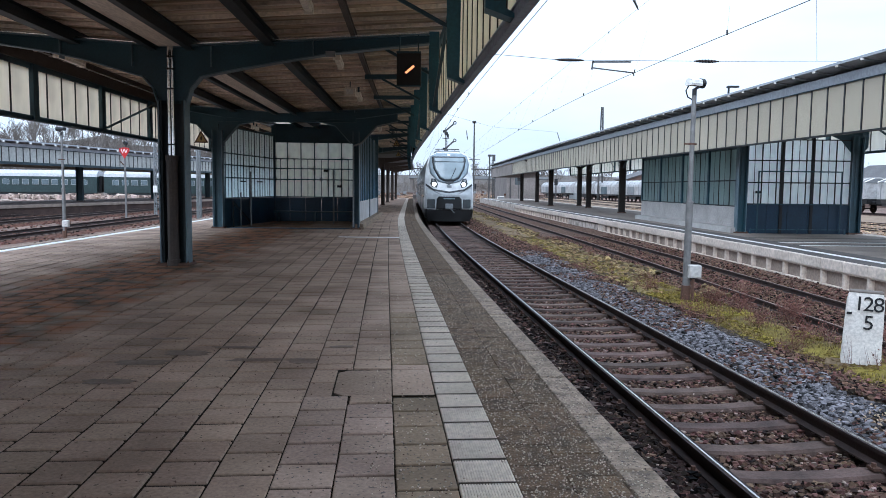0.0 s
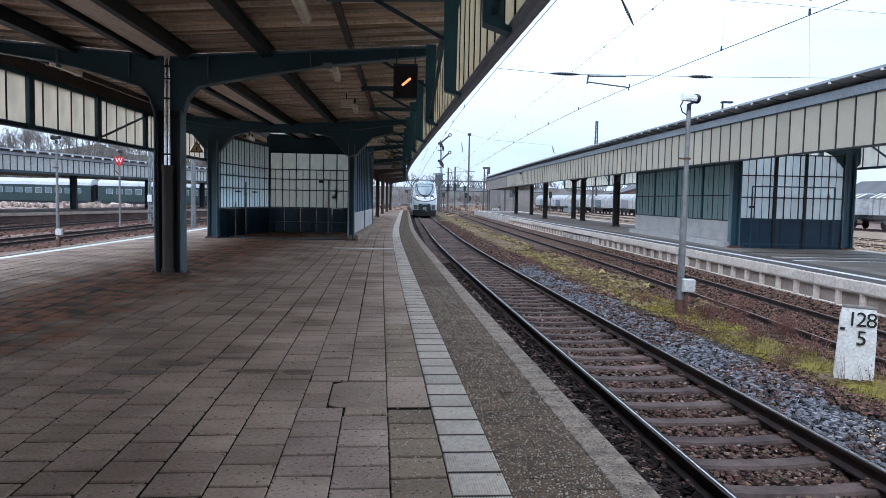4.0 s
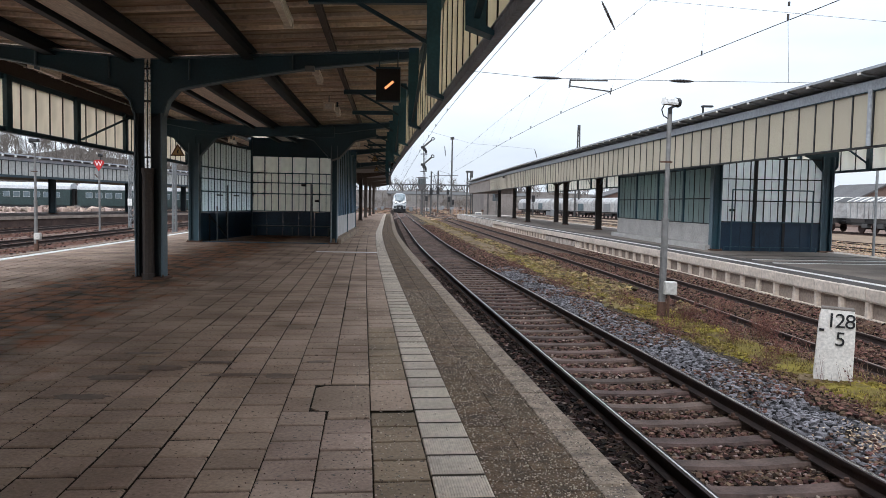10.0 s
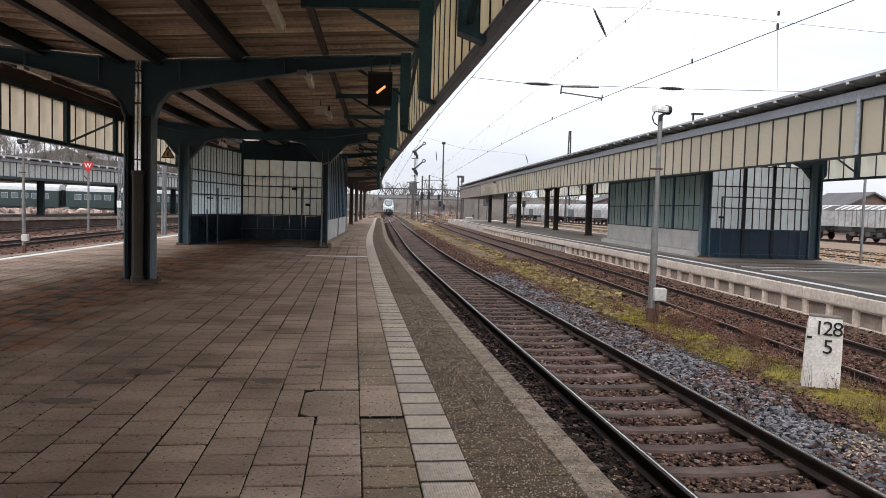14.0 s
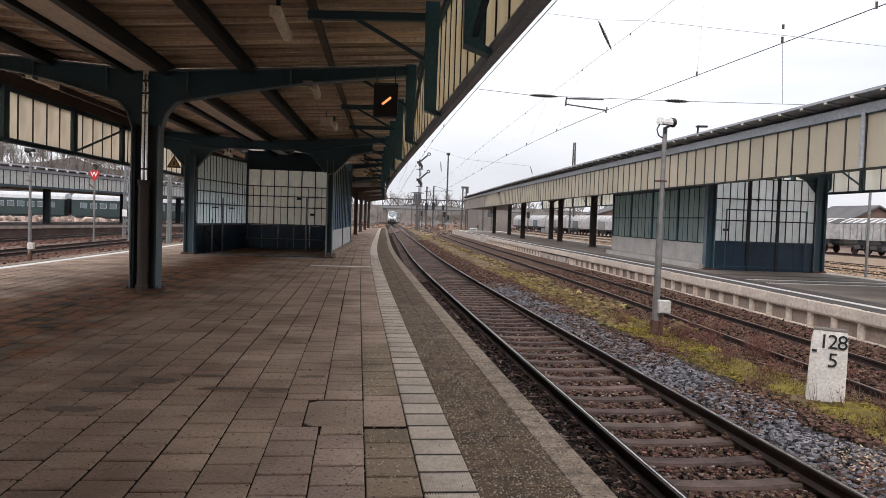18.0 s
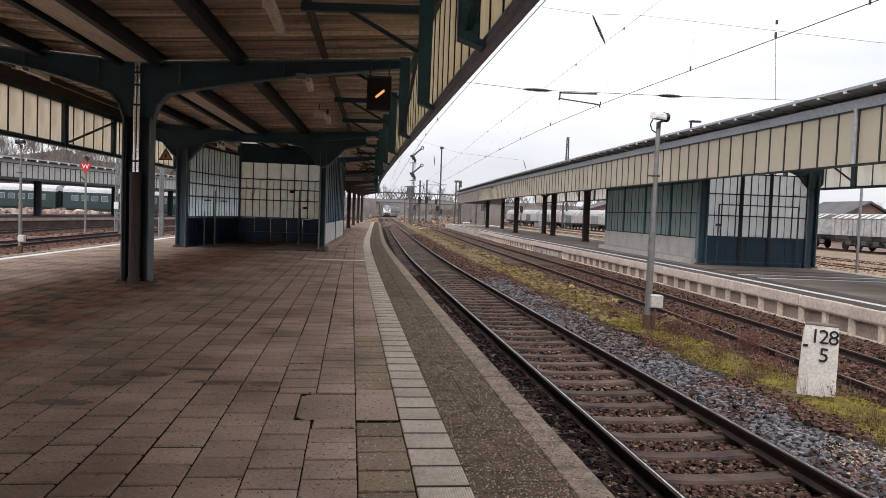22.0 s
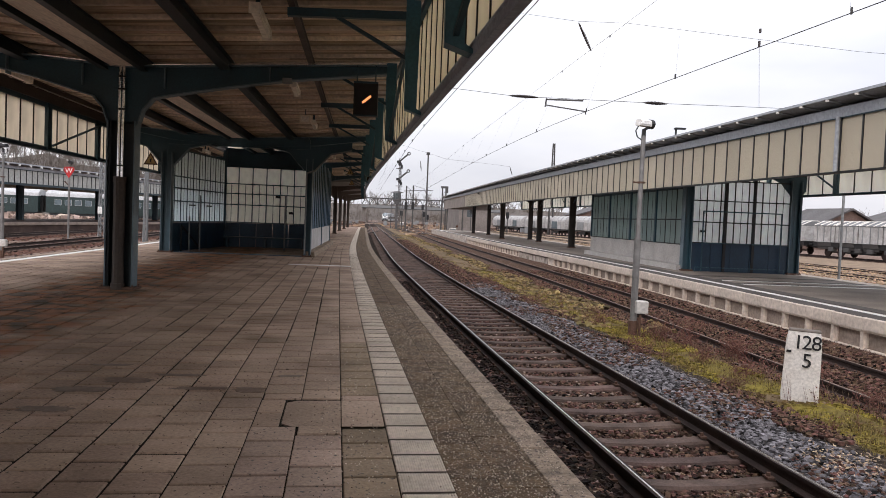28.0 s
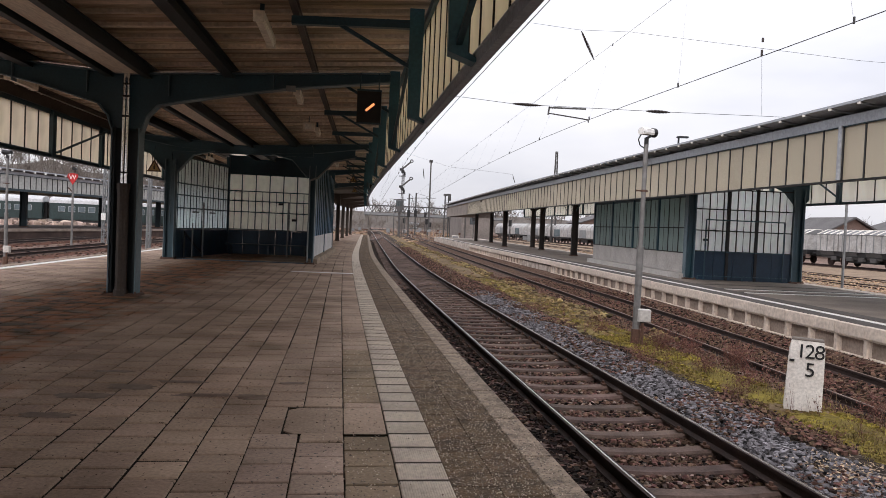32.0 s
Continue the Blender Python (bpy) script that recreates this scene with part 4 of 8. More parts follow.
def canopy_main():
    t = thing("platform_canopy", "old butterfly station canopy of petrol-blue steel and brown boards", "canopy", kind="structure")
    y0, y1 = BENT0 - 2 * BAY, BENT0 + 4 * BAY - 2.0
    third = BAY / 3
    bents = [BENT0 + k * BAY for k in range(-2, 5)]
    for y in bents:
        xc = centre_x(y)
        r, l = fascia_x(y) - 0.3 - xc, xc - left_fascia_x(y) - 0.3
        for s, half in ((1, r), (-1, l)):
            w, fl = bent_arm(s, half, y, xc, abs(y - 27) > 1)
            a = part("cantilever_arm", w, steel_mat, t)
            part("flange", fl, steel_edge, a)
        if abs(y - 27) > 1:
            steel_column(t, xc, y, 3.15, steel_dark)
    # roof boards and battens across the platform
    boards, battens = Mesh(), Mesh()
    bw = 0.175
    for k in range(int((y1 - y0) / bw)):
        a = y0 + k * bw
        b = a + bw - random.choice((0.006, 0.010, 0.018))
        xc = centre_x(a)
        for side, lim in ((1, fascia_x(a) - xc), (-1, xc - left_fascia_x(a))):
            lo = 2.2 if 33.3 < a < 45.0 else 0.25            # unseen rooflight behind the shelter, added for light
            cut = random.uniform(lo + 0.6, lim - 0.6)
            for d0, d1 in ((lo, cut - 0.004), (cut, lim)):
                z = random.uniform(0, 0.014)
                vs = []
                for y in (a, b):
                    vs += [(xc + side * d0, y, roof_z(d0) + 0.09 + z), (xc + side * d1, y, roof_z(d1) + 0.09 + z), (xc + side * d1, y, roof_z(d1) + 0.12 + z), (xc + side * d0, y, roof_z(d0) + 0.12 + z)]
                boards.add(vs, [(0, 1, 2, 3), (7, 6, 5, 4), (0, 4, 5, 1), (1, 5, 6, 2), (2, 6, 7, 3), (3, 7, 4, 0)])
    y = y0 + 0.2
    while y < y1:
        xc = centre_x(y)
        for s, half in ((1, fascia_x(y) - xc), (-1, xc - left_fascia_x(y))):
            battens.bar((xc + s * 0.3, y, roof_z(0.3) + 0.06), (xc + s * half, y, roof_z(half) + 0.06), 0.075, 0.06)
        y += 0.70
    ceil = boards.ob("ceiling", board_mat, label="brown board underside of the canopy roof", category="ceiling", kind="structure")
    part("battens", battens, batten_mat, t, "pale wooden battens")["kind"] = "stuff"
    # roofing above, with an unseen rooflight added to brighten the shelter's back panes
    def roofing(ya, yb, cut):
        top = Mesh()
        yy = steps(ya, yb, 2.0)
        for s, f in ((-1, lambda y: left_fascia_x(y) - 0.12), (1, lambda y: fascia_x(y) + 0.12)):
            k0 = len(top.v)
            for y in yy:
                c, e = centre_x(y), f(y)
                d = abs(e - c)
                top.v += [(e, y, roof_z(d) + 0.14), (c + s * cut, y, roof_z(cut) + 0.14), (c + s * cut, y, roof_z(cut) + 0.22), (e, y, roof_z(d) + 0.2)]
            for k in range(len(yy) - 1):
                for i in range(4):
                    j = (i + 1) % 4
                    top.f.append((k0 + k * 4 + i, k0 + k * 4 + j, k0 + k * 4 + 4 + j, k0 + k * 4 + 4 + i))
            top.f += [tuple(k0 + i for i in range(4)), tuple(len(top.v) - 4 + i for i in range(4))]
        part("roof", top, roof_mat, t, "grey roofing felt")
    roofing(y0 - 0.3, 33.5, 0.0)
    roofing(33.5, 46.1, 2.3)
    roofing(46.1, y1 + 0.3, 0.0)
    for i in range(14):
        part("rooflight_pane", Mesh().box(centre_x(36) - 2.35, centre_x(36) + 2.2, 33.55 + i * 0.9, 34.4 + i * 0.9, 4.66, 4.68), added_rooflight_mat, t)

    # centre trough and purlins
    ys = steps(y0, y1, 2.0)
    part("gutter_box", Mesh().sweep(centre_x, ys, [(-0.25, 4.17), (0.25, 4.17), (0.25, 4.44), (-0.25, 4.44)]), trough_mat, t, "beige box gutter along the middle")
    for d, w, h in ((0.36, 0.12, 0.26), (1.86, 0.2, 0.24), (3.45, 0.09, 0.15)):
        for s in (1, -1):
            z = roof_z(d)
            prof = [(s * d - w / 2, z - h + 0.04), (s * d + w / 2, z - h + 0.04), (s * d + w / 2, z - h + 0.06), (s * d + 0.02, z - h + 0.06), (s * d + 0.02, z + 0.01), (s * d + w / 2, z + 0.01),
                    (s * d + w / 2, z + 0.03), (s * d - w / 2, z + 0.03), (s * d - w / 2, z + 0.01), (s * d - 0.02, z + 0.01), (s * d - 0.02, z - h + 0.06), (s * d - w / 2, z - h + 0.06)]
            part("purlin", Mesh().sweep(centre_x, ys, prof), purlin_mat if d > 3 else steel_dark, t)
    # secondary frames at the thirds
    posts = [-10.9, -6.7, -2.0, 2.4, 6.42, 10.3] + [14.5 + third * k for k in range(12)]
    posts = [y for y in posts if y < y1 + 0.1]
    left_posts = [17.0 - 4.3 * k for k in range(7, 0, -1)] + [17.0 + 3.63 * k for k in range(12)]
    left_posts = [y for y in left_posts if y0 <= y <= y1]
    left_posts = [y0] + left_posts + [y1]
    for i, y in enumerate(posts):
        xc = centre_x(y)
        for s, fx in ((1, fascia_x(y) - 0.2),):
            half = abs(fx - xc)
            if i % 3:
                cb = Mesh()
                cb.bar((xc + s * 3.4, y, roof_z(3.45) - 0.2), (xc + s * half, y, roof_z(half) - 0.26), 0.1, 0.11)
                part("cross_beam", cb, steel_mat, t)
            br = Mesh()
            br.bar((xc + s * (half - 1.15), y, roof_z(half - 1.15) - 0.2), (xc + s * half, y, 3.70), 0.06, 0.05)
            part("brace", br, steel_mat, t)
            b2 = Mesh()
            if s > 0 and i + 1 < len(posts) and i % 2 == 1:
                yb = posts[i + 1]
                fb = fascia_x(yb) - 0.2 if s > 0 else left_fascia_x(yb) + 0.2
                b2.bar((fx, y, 4.35), (fb, yb, 3.1), 0.05, 0.05)
                part("diagonal_brace", b2, steel_mat, t)
    for i, (y, yb) in enumerate(zip(left_posts, left_posts[1:])):
        if abs(y - 20.63) < 0.1 or abs(y - 31.5) < 0.2 or abs(y - 6.1) < 0.1:
            part("diagonal_brace", Mesh().bar((left_fascia_x(y) + 0.2, y, 3.12), (left_fascia_x(yb) + 0.2, yb, 4.12), 0.05, 0.05), steel_mat, t)
    part("eaves_board", Mesh().sweep(left_fascia_x, steps(y0, y1, 2.0), [(0.0, 4.28), (0.06, 4.28), (0.06, 4.86), (0.0, 4.86)]), purlin_mat, t, "dark brown eaves board")
    fascia(t, fascia_x, posts, 2.95, 4.42, -1, cream_mat, apron_mat, fascia_beam_mat, 7, 40, deep=0.11, slim=True)
    fascia(t, left_fascia_x, left_posts, 3.0, 4.15, 1, cream_left, steel_mat, steel_mat, 5, 36, 0.12, 0.09, flat=True)
    part("end_board", Mesh().box(left_fascia_x(y1) + 0.1, fascia_x(y1) - 0.1, y1 - 0.1, y1 - 0.04, 4.02, 4.62), purlin_mat, t, "dark boards closing the far end")
    # downpipes on the first column
    xc = centre_x(BENT0)
    y = BENT0 - 0.12
    dp = Mesh()
    cl = Mesh()
    for dx in (-0.035, 0.035):
        dp.rod((xc + dx, y - 0.02, 2.07), (xc + dx, y - 0.02, 4.02), 0.026, 10)
        dp.rod((xc + dx, y - 0.02, 4.02), (xc + dx * 0.8, y, 4.18), 0.028, 10)
        for z in (2.3, 3.35, 3.72, 3.95):
            cl.rod((xc + dx, y - 0.02, z), (xc + dx, y - 0.02, z + 0.03), 0.034, 10)
    part("pipe_clamp", cl, black_paint, t, "dark pipe clamps")
    for s in (1, -1):
        half = (fascia_x(BENT0) - 0.3 - xc) if s > 0 else (xc - left_fascia_x(BENT0) - 0.3)
        cb = Mesh().rod((xc + s * 0.05, y - 0.01, 4.19), (xc + s * half, y - 0.01, 4.46), 0.011, 6)
        part("cable", cb, pipe_mat, t, "pale cable along the top of the arm")
    part("downpipe", dp, pipe_mat, t, "pair of pale zinc downpipes")
    sp = Mesh().rod((xc, y - 0.02, 0.02), (xc, y - 0.02, 2.05), 0.105, 12).rod((xc, y - 0.02, 2.01), (xc, y - 0.02, 2.11), 0.12, 12).rod((xc, y - 0.02, 0.0), (xc, y - 0.02, 0.12), 0.13, 12)
    part("standpipe", sp, brown_pipe, t, "brown cast-iron standpipe")
    # narrower canopy behind
    t2 = thing("platform_canopy", "narrow continuation of the canopy on single columns", "canopy", kind="structure")
    f2 = curve_of([(-60, -4), (62, -5.3), (75, -6.0), (99, -6.8), (110, -7.2)])
    for y in (63.0, 75.3, 87.5, 99.3):
        steel_column(t2, f2(y), y, 3.9, back_post_mat, 0.28)
        am = Mesh()
        for s in (-1, 1):
            am.prism([(f2(y), 3.3), (f2(y) + s * 0.3, 3.6), (f2(y) + s * 2.2, 3.95), (f2(y) + s * 2.2, 4.1), (f2(y), 4.0)], y - 0.06, y + 0.06)
        part("cantilever_arm", am, back_post_mat, t2)
    part("roof", Mesh().sweep(f2, steps(56, 102, 4), [(-2.4, 4.15), (0, 4.0), (2.4, 4.15), (2.4, 4.3), (-2.4, 4.3)]), roof_mat, t2)
    return t


def glazed_wall(t, p0, p1, z0, z1, cols, rows, pane, bar, name="pane", thick=0.05, sub=1):
    """Panes between upright and level bars, from p0 to p1 on plan."""
    p0, p1 = Vector((*p0, 0)), Vector((*p1, 0))
    d = p1 - p0
    n = Vector((-d.y, d.x, 0)).normalized()
    at = lambda k, z, o=0.0: tuple(p0 + d * k + n * o + Vector((0, 0, z)))
    for i in range(cols + 1):
        w = thick if i % sub == 0 else thick * 0.5
        part("glazing_bar", Mesh().bar(at(i / cols, z0), at(i / cols, z1), w, w, up=n), bar, t)
    for z in (z0, *rows, z1):
        part("glazing_rail", Mesh().bar(at(0, z), at(1, z), thick * 0.9, thick * 0.9), bar, t)
    zs = [z0, *rows, z1]
    for a, b in zip(zs, zs[1:]):
        for i in range(0, cols, sub):
            k0, k1 = i / cols, min(1, (i + sub) / cols)
            vs = [at(k0, a, -0.006), at(k1, a, -0.006), at(k1, b, -0.006), at(k0, b, -0.006), at(k0, a, 0.006), at(k1, a, 0.006), at(k1, b, 0.006), at(k0, b, 0.006)]
            part(name, Mesh().add(vs, [(3, 2, 1, 0), (4, 5, 6, 7), (0, 1, 5, 4), (1, 2, 6, 5), (2, 3, 7, 6), (3, 0, 4, 7)]), pane, t)


def slab_wall(t, p0, p1, z0, z1, th, mat, name, pieces=1, label=""):
    p0, p1 = Vector((*p0, 0)), Vector((*p1, 0))
    for i in range(pieces):
        a, b = p0.lerp(p1, i / pieces), p0.lerp(p1, (i + 1) / pieces)
        g = (b - a).normalized() * (0.007 if pieces > 1 else 0)
        me = Mesh().bar(a + g + Vector((0, 0, (z0 + z1) / 2)), b - g + Vector((0, 0, (z0 + z1) / 2)), th, z1 - z0)
        part(name, me, mat, t, label)


def shelter_main():
    """Waiting shelter under the canopy, open towards the near side."""
    t = thing("waiting_shelter", "open-fronted waiting shelter with milky glazing above a dark navy dado", "shelter")
    fl, fr, bl, br = (-8.28, 26.9), (-3.28, 27.05), (-7.66, 32.9), (-3.5, 33.3)
    er = (-3.72, 39.5)
    for p, wd in ((fl, 0.34), (fr, 0.22)):
        steel_column(t, p[0], p[1], 3.55, steel_mat, wd)
    for p in (bl, br, er):
        part("corner_post", Mesh().box(p[0] - 0.08, p[0] + 0.08, p[1] - 0.08, p[1] + 0.08, 0, 4.2), steel_mat, t)
    # front knees and lintel
    for p, s in ((fl, 1), (fr, -1), (fl, -1), (fr, 1)):
        kn = Mesh()
        kn.prism([(p[0], 3.0), (p[0] + s * 0.2, 3.15), (p[0] + s * 0.75, 3.75), (p[0] + s * 1.5, 3.92), (p[0] + s * 1.5, 4.2), (p[0], 4.2)], 26.95, 27.0)
        k = part("knee_brace", kn, steel_mat, t)
        fl_ = Mesh()
        for a, b in (((0.19, 3.1), (0.75, 3.74)), ((0.75, 3.74), (1.5, 3.91))):
            fl_.bar((p[0] + s * a[0], 26.97, a[1]), (p[0] + s * b[0], 26.97, b[1]), 0.2, 0.025)
        part("flange", fl_, steel_edge, k)
    part("lintel", Mesh().box(fl[0], fr[0], 26.9, 27.1, 3.86, 4.22), steel_mat, t)
    # back wall
    rows = (1.85, 2.33, 2.76)
    slab_wall(t, bl, br, 0.0, 1.05, 0.08, dado_mat, "dado_panel", 6)
    glazed_wall(t, bl, br, 1.08, 3.5, 7, rows, milk_mat, steel_mat, thick=0.045)
    for i in range(7):
        k = (i + 0.5) / 7
        x, y = bl[0] + (br[0] - bl[0]) * k, bl[1] + (br[1] - bl[1]) * k
        part("glazing_bar", Mesh().bar((x, y - 0.01, 1.08), (x, y - 0.01, 2.76), 0.022, 0.03, up=(0, 1, 0)), steel_mat, t)
    for x, z in ((-5.35, 2.25), (-4.75, 1.56)):
        part("pane_catch", Mesh().box(x - 0.1, x + 0.1, 32.9, 33.0, z - 0.05, z + 0.05), black_paint, t)
    slab_wall(t, bl, br, 3.52, 4.3, 0.06, steel_mat, "head_panel", 1)
    # left side wall
    slab_wall(t, fl, bl, 0.0, 1.05, 0.08, dado_mat, "dado_panel", 6)
    glazed_wall(t, fl, bl, 1.08, 3.75, 20, rows, side_pane, steel_mat, sub=2)
    # right side wall, closed outside with a pale dado
    slab_wall(t, fr, er, 0.22, 1.0, 0.1, pale_dado, "pale_dado_panel", 6, "pale grey-blue dado panel")
    slab_wall(t, fr, er, 1.0, 3.8, 0.07, panel_blue, "blue_panel", 12)
    for i in range(13):
        k = i / 12
        bars = Mesh()
        x, y = fr[0] + (er[0] - fr[0]) * k, fr[1] + (er[1] - fr[1]) * k
        bars.box(x - 0.01, x + 0.07, y - 0.03, y + 0.03, 1.0, 3.8)
        part("cover_strip", bars, steel_mat, t)
    pl = Mesh().sweep(lambda y: fr[0] + (er[0] - fr[0]) * (y - fr[1]) / (er[1] - fr[1]), [27.0, 33, 39.6], [(-0.1, 0), (0.28, 0), (0.25, 0.2), (-0.1, 0.2)])
    part("plinth", pl, kerb_mat, t, "concrete plinth")
    # bench and props inside
    be = Mesh().box(-7.6, -4.0, 32.35, 32.8, 0.40, 0.46)
    for x in (-7.4, -5.8, -4.2):
        be.box(x - 0.03, x + 0.03, 32.4, 32.75, 0, 0.4)
    be.ob("bench", steel_mat, label="long dark bench along the dark dado", category="bench")
    fr_ = Mesh()
    for a, b in (((-7.95, 27.6, 0.0), (-7.95, 27.6, 1.0)), ((-7.95, 27.6, 0.95), (-7.75, 29.4, 0.05)), ((-7.85, 29.6, 0.0), (-7.85, 29.6, 1.05))):
        fr_.bar(a, b, 0.05, 0.05)
    part("stay", fr_, black_paint, t)
    for x, y, z in ((-7.55, 28.6, 2.1), (-7.75, 27.9, 1.3)):
        part("post", Mesh().rod((x, y, 0), (x, y, z), 0.028, 8), steel_grey, t)
    for k0, k1 in ((0.32, 0.42), (0.62, 0.72)):
        part("pane_catch", Mesh().bar((fl[0] + (bl[0] - fl[0]) * k0 + 0.07, fl[1] + (bl[1] - fl[1]) * k0, 1.72), (fl[0] + (bl[0] - fl[0]) * k1 + 0.07, fl[1] + (bl[1] - fl[1]) * k1, 1.72), 0.03, 0.05), black_paint, t)
    cd = Mesh()
    pts = [(fr[0] - 0.08, 26.82, 0.1), (fr[0] - 0.08, 26.82, 3.02), (fr[0] + 0.2, 26.82, 3.12), (fr[0] + 0.76, 26.82, 3.72), (fr[0] + 1.5, 26.82, 3.88)]
    for p, q in zip(pts, pts[1:]):
        cd.rod(p, q, 0.028, 8)
    part("conduit", cd, steel_grey, t, "grey conduit along post and knee")
    pipe = Mesh().rod((-4.72, 31.0, 0), (-4.72, 31.0, 2.3), 0.035, 8)
    part("pipe", pipe, steel_grey, t)
    # dark floor step of the shelter
    part("floor_edge", Mesh().box(-8.1, -3.3, 27.0, 27.12, 0, 0.03), dado_mat, t)


# ---- second platform with its canopy ----
def platform_right():
    y0, y1 = -16.0, 112.0
    wide = 6.9
    p = sheet_between(lambda y: right_edge_x(y) + 0.3, lambda y: right_edge_x(y) + wide, steps(y0, y1, 2.0), 0.0, -0.85).ob(
        "platform_opposite", asphalt_mat, label="opposite platform of grey asphalt with a pale concrete edge", category="platform", kind="structure")
    # pale edge blocks above a row of framed niches
    w = 0.465
    blk = Mesh().chbox(-0.03, 0.5, -w + 0.007, w - 0.007, -0.225, 0.012, 0.015)
    me_cap = blk.data("edge_block", edge_conc)
    low = Mesh()
    low.box(0.0, 0.24, -w + 0.004, -w + 0.045, -0.585, -0.225)
    low.box(0.0, 0.24, w - 0.045, w - 0.004, -0.585, -0.225)
    low.box(-0.02, 0.24, -w + 0.004, w - 0.004, -0.64, -0.585)
    low.box(0.045, 0.24, -w + 0.045, -w + 0.07, -0.575, -0.225)
    low.box(0.045, 0.24, w - 0.07, w - 0.045, -0.575, -0.225)
    low.box(0.0, 0.24, -w + 0.045, w - 0.045, -0.265, -0.225)
    me_low = low.data("niche_frame", edge_conc)
    me_back = Mesh().box(0.10, 0.24, -w, w, -0.85, -0.23).data("niche_panel", niche_mat)
    far = Mesh()
    y = 6.5
    while y < y1:
        m = pose(right_edge_x(y), y, random.gauss(0, 0.003), 0, 0, -slope_deg(right_edge_x, y))
        old = 38.5 < y < 46
        if y < 70:
            o = shared("edge_block", me_cap, p, m)
            if not old:
                shared("niche_frame", me_low, o, Matrix())
                shared("niche_panel", me_back, o, Matrix())
        else:
            far.chbox(-0.02, 0.5, -w, w, -0.85, 0.012, 0.015, m)
        y += 2 * w
    part("edge_blocks", far, plaster_mat, p)["kind"] = "stuff"
    part("old_wall", sheet_between(lambda y: right_edge_x(y) + 0.06, lambda y: right_edge_x(y) + 0.3, steps(38, 46.5, 2), -0.3, -0.85), plaster_mat, p, "older wall of broken pale plaster")
    sheet_between(lambda y: right_edge_x(y) + 0.05, lambda y: right_edge_x(y) + 0.54, steps(y0, y1, 2), 0.018, -0.01).ob("dark_strip", dark_line_mat, p)
    sheet_between(lambda y: right_edge_x(y) + 0.56, lambda y: right_edge_x(y) + 0.76, steps(y0, y1, 2), 0.016, -0.01).ob("white_line", line_mat, p)
    sheet_between(lambda y: right_edge_x(y) + 0.95, lambda y: right_edge_x(y) + 1.40, steps(y0, 60, 2), 0.008, -0.01).ob("dark_strip", dark_line_mat, p)
    # guide strips near the shelter
    g = Mesh()
    for yy, w2, mat in ((21.0, 0.16, 0), (22.3, 0.12, 0)):
        g.box(right_edge_x(yy) + 1.45, right_edge_x(yy) + 6.6, yy, yy + w2, -0.01, 0.009)
    part("guide_lines", g, line_mat, p)
    g = Mesh()
    for yy, w2 in ((21.2, 0.35), (22.45, 0.4), (24.2, 0.3)):
        g.box(right_edge_x(yy) + 1.45, right_edge_x(yy) + 6.6, yy, yy + w2, -0.01, 0.008)
    part("guide_strips", g, dark_line_mat, p)
    sheet_between(lambda y: right_edge_x(y) + 6.35, lambda y: right_edge_x(y) + 6.95, steps(y0, y1, 2), 0.012, -0.3).ob("far_edge", edge_conc, p)


